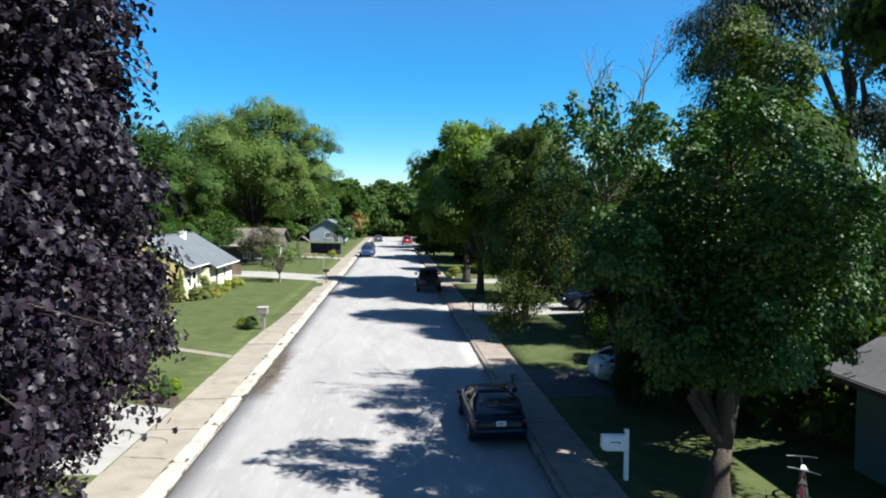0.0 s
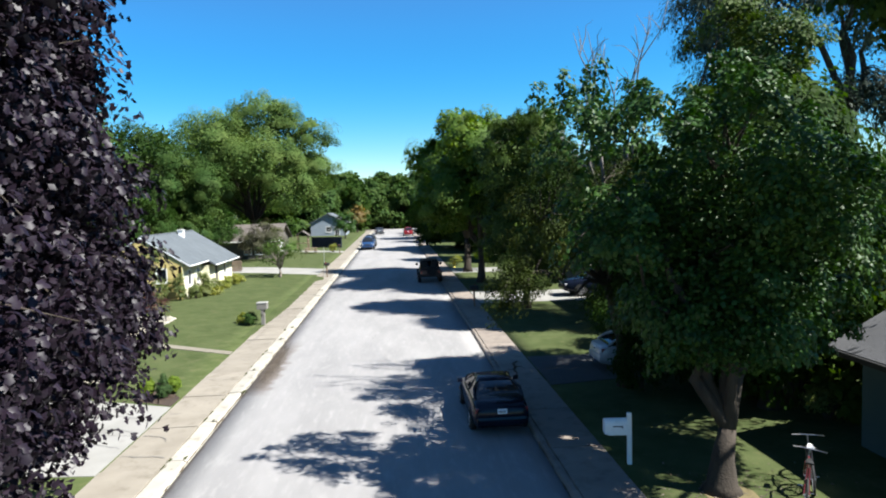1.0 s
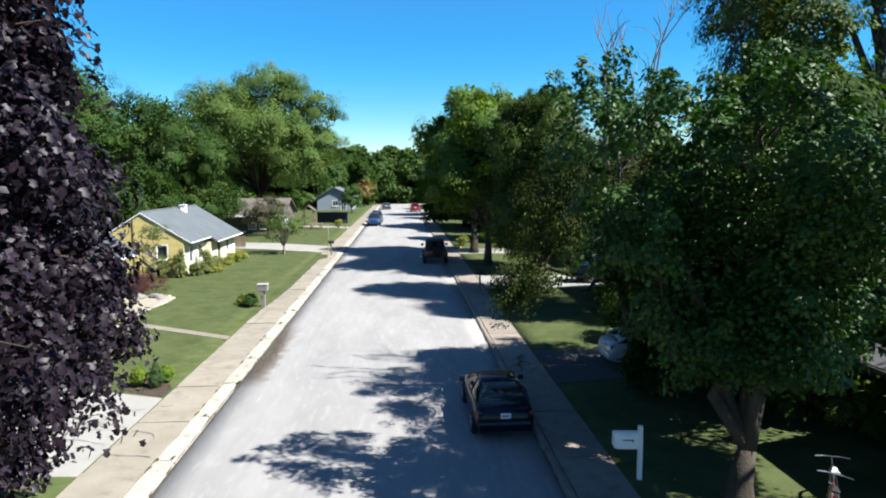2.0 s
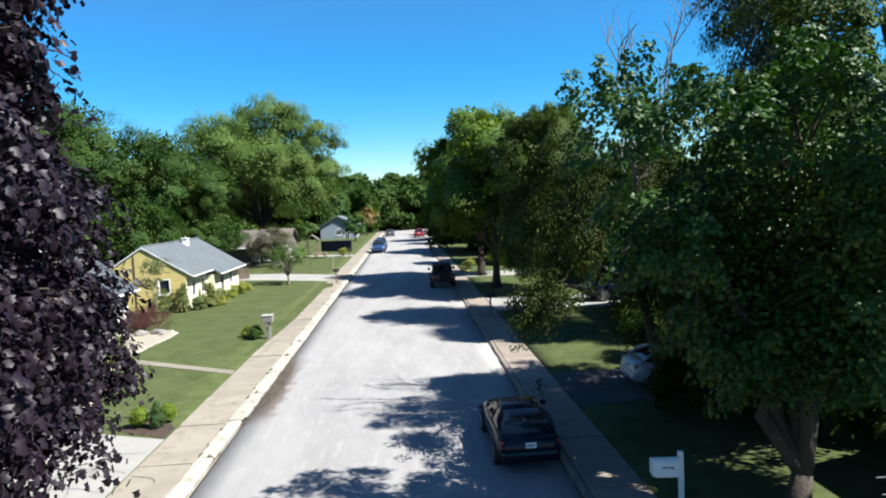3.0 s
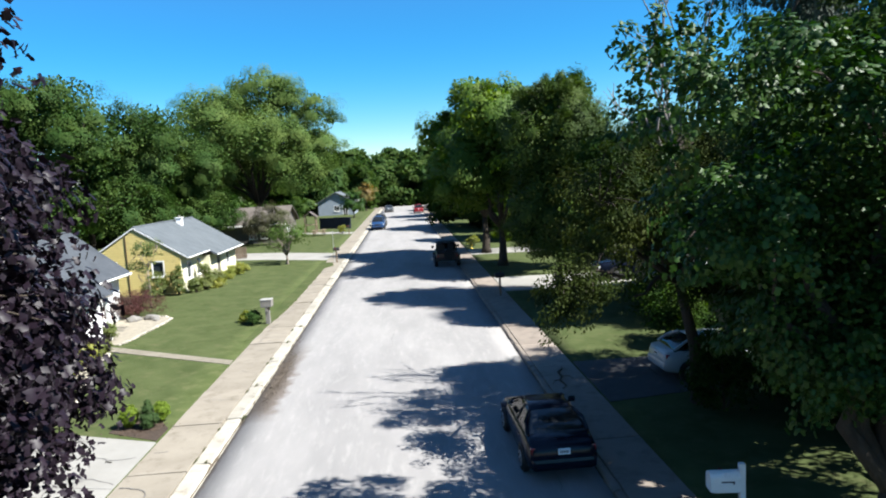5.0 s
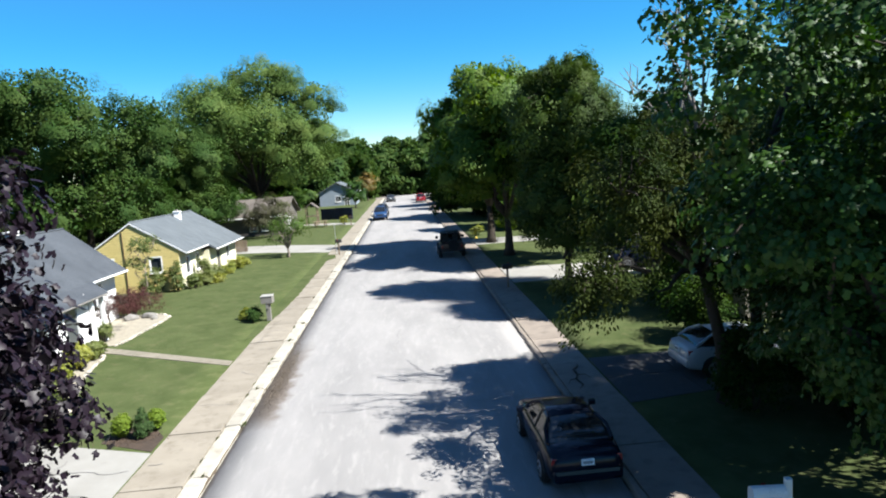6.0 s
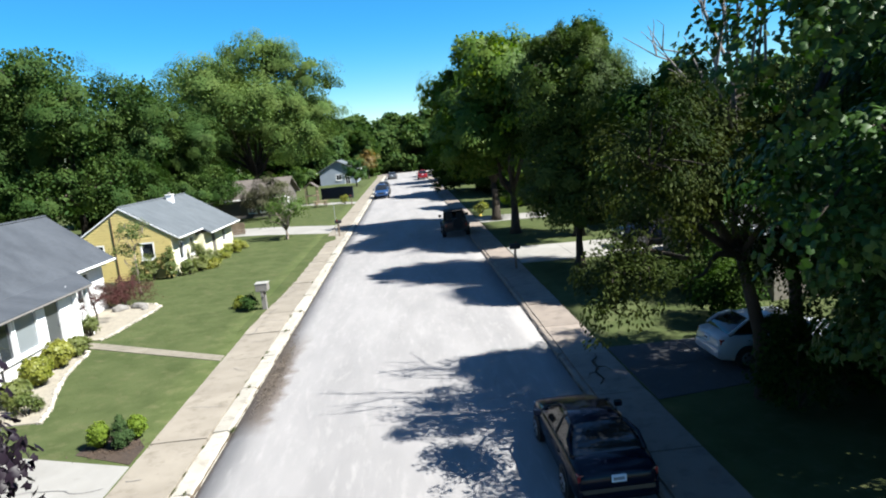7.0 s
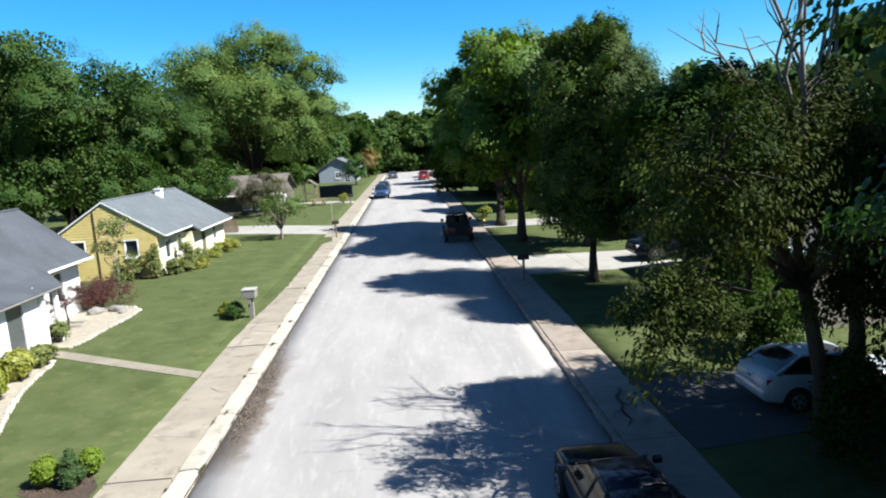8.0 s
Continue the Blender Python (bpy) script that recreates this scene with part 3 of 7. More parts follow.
def build_road():
    bm = bmesh.new()
    n = 12
    ys = [-60 + 2.0 * i for i in range(121)]
    rows = []
    for y in ys:
        row = []
        for i in range(n + 1):
            u = i / n
            x = XL + (XR - XL) * u
            row.append(bm.verts.new((x, y, 0.045 * (1 - (2 * u - 1) ** 2) + 0.008 * noise.noise((x * 0.6, y * 0.3, 0)))))
        rows.append([bm.verts.new((XL, y, -0.17))] + row + [bm.verts.new((XR, y, -0.17))])
    for a, b in zip(rows, rows[1:]):
        for i in range(len(a) - 1):
            bm.faces.new((a[i], a[i + 1], b[i + 1], b[i]))
    r = part("road", bm, M["road"], smooth=True)
    tagged(r, "pale worn asphalt street with fine cracks and gravel streaks", "road", kind="structure")
    # thin cracks along and across the lanes
    rng = random.Random(5)
    bm = bmesh.new()
    for k in range(14):
        x, y = rng.uniform(XL + 0.4, XR - 0.4), rng.uniform(10, 46)
        across = rng.random() < 0.55
        w = rng.uniform(0.003, 0.007)
        prev = None
        for s in range(rng.randint(6, 16)):
            u = (x - XL) / (XR - XL)
            if not 0.02 < u < 0.98:
                break
            z = 0.045 * (1 - (2 * u - 1) ** 2) + 0.014
            d = (0, w) if across else (w, 0)
            cur = (bm.verts.new((x - d[0], y - d[1], z)), bm.verts.new((x + d[0], y + d[1], z)))
            if prev:
                bm.faces.new((prev[0], prev[1], cur[1], cur[0]))
            prev = cur
            if across:
                x, y = x + 0.17, y + rng.uniform(-0.11, 0.11)
            else:
                x, y = x + rng.uniform(-0.10, 0.10), y + 0.24
    bmesh.ops.recalc_face_normals(bm, faces=bm.faces[:])
    tagged(part("crack", bm, M["crack"], r), "fine dark cracks in the asphalt", kind="stuff")
    bm = boxed(-70, XL - 0.004, 163, 171, -0.1, 0.135)
    box(bm, XR + 0.004, 70, 163, 171, -0.1, 0.135)
    tagged(part("side_road", bm, M["road"]), "pale asphalt cross street at the end of the block", "road", kind="structure")


def run_of(name, group, x_in, x_out, top, length, y0, y1, material, label, kerb_side=0, dips=()):
    """A kerb or pavement of separate slabs with open joints; the near ones are parts."""
    base = part(name, boxed(min(x_in, x_out) + 0.01, max(x_in, x_out) - 0.01, y0, y1, -0.16, top - 0.07), M["soil"])
    tagged(base, label, group, kind="structure")
    rng = random.Random(int(abs(x_in) * 100))
    forms = []
    for k in range(7):
        bm = bmesh.new()
        a, b, h, g = min(x_in, x_out), max(x_in, x_out), top, 0.012
        if kerb_side > 0:
            outl = [(a, -0.15), (b, -0.15), (b, 0.035), (b - 0.07, h - 0.015), (b - 0.11, h), (a + 0.012, h), (a, h - 0.012)]
        elif kerb_side < 0:
            outl = [(a, -0.15), (b, -0.15), (b, h - 0.012), (b - 0.012, h), (a + 0.09, h), (a + 0.05, h - 0.012), (a, 0.03)]
        else:
            outl = [(a, -0.12), (b, -0.12), (b, h - 0.01), (b - 0.012, h), (a + 0.012, h), (a, h - 0.01)]
        chip = 0.022 if kerb_side else 0.010
        n_st = 9
        rows = []
        for s in range(n_st):
            y_s = g + (length - 2 * g) * s / (n_st - 1)
            row = []
            for q, (px, pz) in enumerate(outl):
                dx = rng.uniform(-chip, chip) if q > 1 else 0.0
                dy = rng.uniform(0, 0.02) * (1 if s == 0 else -1) if s in (0, n_st - 1) else 0.0
                dz = rng.uniform(-0.6, 0.15) * chip * (1.6 if s in (0, n_st - 1) else 0.6) if q > 1 else 0.0
                if not kerb_side:
                    dz = 0.0
                row.append(bm.verts.new((min(max(px + dx, a), b), y_s + dy, pz + dz)))
            rows.append(row)
        m_o = len(outl)
        for r, s in zip(rows, rows[1:]):
            for q in range(m_o):
                bm.faces.new((r[q], r[(q + 1) % m_o], s[(q + 1) % m_o], s[q]))
        bm.faces.new(rows[0][::-1])
        bm.faces.new(rows[-1])
        bmesh.ops.recalc_face_normals(bm, faces=bm.faces[:])
        forms.append(mesh_of("slab", bm, material))
    y, i = y0, 0
    rest = bmesh.new()
    while y < y1 - 0.1:
        dip = any(d0 <= y + length / 2 <= d1 for d0, d1 in dips)
        dz = (-0.012 if dip else 0.0) + rng.uniform(-0.012, 0.008)
        m = pose(0, y, dz, rng.uniform(-0.25, 0.25), rng.uniform(-0.06, 0.06), 0)
        if 3 < y < 90:
            part("slab", forms[rng.randrange(7)], None, base, at=m)
        else:
            v0 = len(rest.verts)
            rest.from_mesh(forms[0])
            rest.verts.ensure_lookup_table()
            for v in rest.verts[v0:]:
                v.co = m @ v.co
        y += length
        i += 1
    if len(rest.verts):
        tagged(part("far_slabs", rest, material, base), kind="stuff")
    else:
        rest.free()


build_ground()
build_road()


# ---------------------------------------------------------------- drives, paths and beds
def sheet(name, outline, thick, lift, material, label, category, joints=(), at_z=None, kind="structure"):
    """A slab with the outline given, lying on the lawn."""
    bm = bmesh.new()
    top = [bm.verts.new((x, y, (lawn_z(x, y) if at_z is None else at_z) + lift)) for x, y in outline]
    bot = [bm.verts.new((x, y, lawn_z(x, y) - thick)) for x, y in outline]
    n = len(outline)
    bm.faces.new(top)
    for i in range(n):
        bm.faces.new((top[i], bot[i], bot[(i + 1) % n], top[(i + 1) % n]))
    bmesh.ops.recalc_face_normals(bm, faces=bm.faces[:])
    return tagged(part(name, bm, material), label, category, kind=kind)


def paved(name, corners, nu, nv, label, material, gap=0.012, lift=0.018, thick=0.12):
    """A drive or path of poured slabs between four corners, nu by nv slabs, each a part."""
    c = [Vector((x, y, 0)) for x, y in corners]

    def at(u, v):
        return c[0].lerp(c[1], u).lerp(c[3].lerp(c[2], u), v)
    base = sheet(name, corners, 0.15, -0.012, M["soil"], label, "driveway" if "drive" in name else "path")
    for i in range(nu):
        for j in range(nv):
            q = [at(i / nu, j / nv), at((i + 1) / nu, j / nv), at((i + 1) / nu, (j + 1) / nv), at(i / nu, (j + 1) / nv)]
            mid = sum(q, Vector()) / 4
            bm = bmesh.new()
            tops, bots = [], []
            for p in q:
                p = p + (mid - p).normalized() * gap
                z = lawn_z(p.x, p.y) + lift
                tops.append(bm.verts.new((p.x, p.y, z)))
                bots.append(bm.verts.new((p.x, p.y, z - thick)))
            bm.faces.new(tops)
            for k in range(4):
                bm.faces.new((tops[k], bots[k], bots[(k + 1) % 4], tops[(k + 1) % 4]))
            bmesh.ops.recalc_face_normals(bm, faces=bm.faces[:])
            part("slab", bm, material, base)
    return base


paved("driveway_1", [(-6.9, 15.2), (-6.9, 20.5), (-14.5, 23.0), (-14.5, 15.2)], 2, 3, "pale concrete drive with cracked slabs", M["drive"])
def drive_cracks(parent, x0, x1, y0, y1, count, seed, level=None):
    """Ragged dark cracks in a poured drive."""
    rng = random.Random(seed)
    bm = bmesh.new()
    for k in range(count):
        x, y, a = rng.uniform(x0, x1), rng.uniform(y0, y1), rng.uniform(0, 6.28)
        prev = None
        for s in range(rng.randint(8, 18)):
            if not (x0 < x < x1 and y0 < y < y1):
                break
            w = rng.uniform(0.006, 0.016)
            nx, ny = -math.sin(a) * w, math.cos(a) * w
            z = lawn_z(x, y) + 0.0225 if level is None else level
            cur = (bm.verts.new((x - nx, y - ny, z)), bm.verts.new((x + nx, y + ny, z)))
            if prev:
                bm.faces.new((prev[0], prev[1], cur[1], cur[0]))
            prev = cur
            a += rng.uniform(-0.55, 0.55)
            x, y = x + math.cos(a) * 0.17, y + math.sin(a) * 0.17
    bmesh.ops.recalc_face_normals(bm, faces=bm.faces[:])
    tagged(part("crack", bm, M["crack"], parent, "dark ragged cracks"), kind="stuff")


drive_cracks(bpy.data.objects["driveway_1"], -12.5, -6.95, 15.3, 20.4, 16, 3)
paved("driveway_2", [(-6.9, 60.2), (-6.9, 65.8), (-24.0, 72.0), (-24.0, 66.0)], 2, 6, "pale concrete drive beside the lawn", M["drive"])
paved("driveway_3", [(-6.9, 88.5), (-6.9, 91.5), (-16.0, 94.0), (-16.0, 91.0)], 1, 3, "narrow pale concrete drive", M["drive"])
# A concrete drive; its dark slab colour stands for tree shade.
paved("driveway_4", [(5.33, 20.9), (5.33, 25.0), (14.0, 25.0), (14.0, 22.2)], 2, 4, "concrete drive coloured dark for tree shade, with a parked car", M["asphalt"])
paved("driveway_5", [(5.33, 39.4), (5.33, 44.6), (17.0, 43.5), (17.0, 38.6)], 2, 4, "sunlit concrete drive between the trees", M["drive"])
paved("driveway_6", [(5.33, 57.5), (5.33, 61.5), (16.0, 60.5), (16.0, 56.8)], 2, 4, "concrete drive under the trees", M["drive"])
paved("house_path", [(-6.9, 27.85), (-6.9, 28.42), (-13.3, 31.75), (-13.3, 31.05)], 1, 6, "narrow concrete path from the pavement to the porch", M["path"])
edge_rng = random.Random(12)
edge = [(-6.87 + 0.38 * min(1.0, (y - 32) / 9) + edge_rng.uniform(-0.05, 0.05), y) for y in [32 + 0.6 * k for k in range(39)]]
sheet("grass_edge", [(-7.2, 31.4)] + edge + [(-5.95, 56.2), (-6.2, 58.2), (-7.2, 58.6)], 0.05, 0.022, M["grass"], "ragged edge of the lawn grown over the pavement", "lawn")
sheet("mulch_bed", [(-6.95, 20.6), (-6.95, 21.5), (-7.4, 22.2), (-8.0, 22.35), (-8.45, 22.1), (-8.5, 21.35)], 0.05, 0.014, M["mulch"], "dark mulch bed at the corner of the drive", "flower bed")
BED_1 = [(-10.5, 23.6), (-10.75, 24.6), (-11.3, 26.0), (-11.75, 27.4), (-12.0, 28.6), (-12.15, 29.8), (-12.4, 30.35)]
BED_2 = [(-12.5, 31.75), (-12.35, 32.6), (-12.3, 33.6), (-12.2, 34.7), (-12.1, 35.9), (-12.15, 37.0), (-12.6, 37.6), (-13.5, 38.0)]
sheet("gravel_bed", BED_1 + [(-13.45, 30.9), (-13.45, 23.4)], 0.05, 0.03, M["pebble"], "pale gravel bed along the front of the white house", "flower bed")
sheet("gravel_bed", BED_2 + [(-14.9, 38.0), (-14.9, 32.1), (-13.4, 31.9)], 0.05, 0.03, M["pebble"], "pale gravel bed with stones round the red maple", "flower bed")


# ---------------------------------------------------------------- houses
def wall_with(bm, axis, plane, thick, a0, a1, z0, z1, openings):
    """A wall in pieces round its openings (a0, a1, z0, z1)."""
    cuts = sorted({a0, a1, *(o[0] for o in openings), *(o[1] for o in openings)})
    for c0, c1 in zip(cuts, cuts[1:]):
        holes = sorted((o[2], o[3]) for o in openings if o[0] < (c0 + c1) / 2 < o[1])
        z = z0
        for h0, h1 in holes + [(z1, z1)]:
            if h0 > z + 1e-4:
                if axis == "x":
                    box(bm, plane, plane + thick, c0, c1, z, h0)
                else:
                    box(bm, c0, c1, plane, plane + thick, z, h0)
            z = h1
    bmesh.ops.remove_doubles(bm, verts=bm.verts[:], dist=0.0005)


def window(parent, axis, plane, sign, a0, a1, z0, z1, frame_mat="white", pane="glass", mullions=1, sill=True, name="window"):
    """A framed window in an opening; sign: the side on which outdoors lies."""
    w = 0.07
    bm = bmesh.new()

    def put(b0, b1, c0, c1, d0=-0.05, d1=0.035):
        p0, p1 = sorted((plane + sign * d0, plane + sign * d1))
        if axis == "x":
            box(bm, p0, p1, b0, b1, c0, c1, 0.006)
        else:
            box(bm, b0, b1, p0, p1, c0, c1, 0.006)
    put(a0 - w, a0 + 0.012, z0 - w, z1 + w)
    put(a1 - 0.012, a1 + w, z0 - w, z1 + w)
    put(a0 + 0.012, a1 - 0.012, z1 - 0.012, z1 + w)
    put(a0 + 0.012, a1 - 0.012, z0 - w, z0 + 0.012)
    for k in range(mullions):
        c = a0 + (a1 - a0) * (k + 1) / (mullions + 1)
        put(c - 0.025, c + 0.025, z0 + 0.012, z1 - 0.012, -0.05, 0.01)
    f = part(name, bm, M[frame_mat], parent, "white window frame")
    bm = bmesh.new()
    p = plane - sign * 0.06
    q = sorted((p, p + 0.012))
    if axis == "x":
        box(bm, q[0], q[1], a0, a1, z0, z1)
    else:
        box(bm, a0, a1, q[0], q[1], z0, z1)
    part("pane", bm, M[pane], f)
    if sill:
        bm = bmesh.new()
        s0, s1 = sorted((plane + sign * 0.036, plane + sign * 0.10))
        if axis == "x":
            box(bm, s0, s1, a0 - 0.1, a1 + 0.1, z0 - w - 0.04, z0 - w + 0.0, 0.006)
        else:
            box(bm, a0 - 0.1, a1 + 0.1, s0, s1, z0 - w - 0.04, z0 - w + 0.0, 0.006)
        part("sill", bm, M[frame_mat], f)
    return f


def roof_slab(outline, axis, a0, a1, material, parent, label="", name="roof"):
    bm = bmesh.new()
    prism(bm, outline, axis, a0, a1)
    return part(name, bm, material, parent, label)


def boards_on(parent, axis, plane, sign, a_of_z, z0, z1, step, material, openings):
    """Lapped siding boards on one wall; a_of_z gives the wall's width at a height. Each board is a part."""
    z = z0
    while z < z1 - 0.03:
        h = min(step, z1 - z)
        lo, hi = a_of_z(z + h * 0.5)
        if hi - lo > 0.1:
            gaps = sorted((o[0] - 0.07, o[1] + 0.07) for o in openings if o[2] - 0.08 < z + h * 0.5 < o[3] + 0.08)
            a = lo
            for g0, g1 in gaps + [(hi, hi)]:
                if g0 - a > 0.05:
                    bm = bmesh.new()
                    d0, d1 = 0.004, 0.03
                    if axis == "y":
                        o = [(plane + sign * d0, z + 0.002), (plane + sign * d1, z + 0.002), (plane + sign * (d0 + 0.006), z + h - 0.002), (plane + sign * d0, z + h - 0.002)]
                    else:
                        o = [(plane + sign * d0, z + 0.002), (plane + sign * d1, z + 0.002), (plane + sign * (d0 + 0.006), z + h - 0.002), (plane + sign * d0, z + h - 0.002)]
                    if axis == "y":
                        prism(bm, o, "x", a, min(g0, hi))
                    else:
                        prism(bm, o, "y", a, min(g0, hi))
                    part("siding_board", bm, material, parent)
                a = g1
        z += step


def yellow_house():
    h = thing("house", pose(0, 0, 0), "low yellow clapboard house with a grey shingle roof", "house")
    g0 = 0.15
    yg, yb = 45.4, 56.7           # gable wall and far wall
    xf, xb = -14.25, -19.9         # front and back walls
    xr, zr, ze = -16.95, 4.63, 2.60
    rise = (zr - ze) / (-13.72 - xr)
    t = 0.18

    def under(x):
        return zr - 0.14 - abs(x - xr) * rise
    gable_open = [(-15.98, -15.32, 1.50, 2.38), (-19.0, -18.16, 1.70, 2.46)]
    bm = bmesh.new()
    wall_with(bm, "y", yg, t, xb, xf, g0 - 0.3, 2.5, gable_open)
    prism(bm, [(xb, 2.5), (xf, 2.5), (xf, under(xf)), (xr, under(xr)), (xb, under(xb))], "y", yg, yg + t)
    part("gable_wall", bm, M["yellow"], h)
    front_open = [(46.5, 47.3, 1.1, 2.15), (48.5, 49.2, 1.1, 2.15)]
    bm = bmesh.new()
    wall_with(bm, "x", xf - t, t, yg + t + 0.003, 49.8, g0 - 0.3, under(xf) - 0.02, front_open)
    part("front_wall", bm, M["cream"], h)
    wing_open = [(51.6, 52.5, 0.25, 2.05), (54.0, 54.9, 1.1, 1.95)]
    bm = bmesh.new()
    wall_with(bm, "x", -13.75 - t, t, 49.8, yb, g0 - 0.3, 2.2, wing_open)
    box(bm, xf, -13.935, 49.8, 49.95, g0 - 0.3, 2.2)
    part("wing_wall", bm, M["cream"], h)
    bm = bmesh.new()
    box(bm, xb, -13.93, yb + 0.003, yb + t, g0 - 0.3, 2.2)
    prism(bm, [(xb, 2.2), (xf, 2.2), (xf, under(xf)), (xr, under(xr)), (xb, under(xb))], "y", yb + 0.003, yb + t)
    box(bm, xb + 0.003, xb + t, yg + t + 0.003, yb, g0 - 0.3, under(xb) - 0.02)
    part("back_wall", bm, M["yellow"], h)
    y0, y1 = 45.33, 57.2
    z_at = lambda x: zr - abs(x - xr) * rise
    roof_slab([(-13.72, z_at(-13.72)), (xr, zr), (xr, zr - 0.13), (-13.72, z_at(-13.72) - 0.13)], "y", y0, 49.8, M["shingle"], h, "grey shingle roof slope")
    xe = -13.2
    roof_slab([(xe, z_at(xe)), (xr, zr), (xr, zr - 0.13), (xe, z_at(xe) - 0.13)], "y", 49.8, y1, M["shingle"], h, "grey shingle roof slope")
    roof_slab([(-20.4, z_at(-20.4)), (xr - 0.002, zr), (xr - 0.002, zr - 0.13), (-20.4, z_at(-20.4) - 0.13)], "y", y0, y1, M["shingle"], h, "grey shingle roof slope")
    bm = bmesh.new()
    tube(bm, [(xr, y0 + 0.02, zr + 0.012), (xr, y1 - 0.02, zr + 0.012)], [0.055, 0.055], 6)
    part("ridge_cap", bm, M["shingle"], h)
    for ya, yb2, x in ((y0, 49.8, -13.72), (49.8, y1, xe)):
        z = z_at(x)
        part("gutter", boxed(x + 0.002, x + 0.07, ya, yb2, z - 0.09, z - 0.025, 0.01), M["white"], h, "white eaves gutter")
    for x_end, x_name in ((-13.72, "front"), (-20.4, "back")):
        bm = bmesh.new()
        z = z_at(x_end)
        prism(bm, [(x_end, z - 0.02), (xr, zr - 0.02), (xr, zr - 0.10), (x_end, z - 0.10)], "y", y0 - 0.025, y0 - 0.003)
        part("bargeboard", bm, M["white"], h, "white bargeboard")
    for o in gable_open:
        window(h, "y", yg, -1, *o, mullions=0)
    for o in front_open + wing_open[1:]:
        window(h, "x", xf if o in front_open else -13.75, 1, *o, mullions=0 if o[1] - o[0] < 1 else 1)
    d = wing_open[0]
    dr = part("door", boxed(-13.86, -13.80, d[0] + 0.02, d[1] - 0.02, d[2], d[3] - 0.02, 0.01), M["brick"], h, "dark front door")
    part("handle", boxed(-13.80, -13.76, d[1] - 0.16, d[1] - 0.10, 1.1, 1.2, 0.01), M["alloy"], dr)
    bm = bmesh.new()
    tube(bm, [(-17.47, yg - 0.055, 4.08), (-17.47, yg - 0.055, 0.35), (-17.47, yg - 0.22, 0.2)], [0.028, 0.028, 0.028], 8)
    part("downpipe", bm, M["brown_pipe"], h, "brown downpipe")
    bm = boxed(-16.70, -16.30, 52.5, 52.9, 3.9, 4.78, 0.015)
    box(bm, -16.75, -16.25, 52.45, 52.95, 4.78, 4.84, 0.01)
    ch = part("chimney", bm, M["white"], h, "white painted chimney")
    part("flue", cyl(bmesh.new(), (-16.5, 52.7, 4.9), 0.09, 0.14, segs=12), M["post_grey"], ch)
    boards_on(h, "y", yg, -1, lambda z: (xb, xf) if z < under(xb) else (xr - (zr - 0.14 - z) / rise, xr + (zr - 0.14 - z) / rise), g0, under(xr) - 0.05, 0.155, M["yellow"], gable_open)
    boards_on(h, "x", xf, 1, lambda z: (yg, 49.8), g0, under(xf) - 0.04, 0.19, M["cream"], front_open)
    boards_on(h, "x", -13.75, 1, lambda z: (49.96, yb), g0, 2.18, 0.19, M["cream"], wing_open)


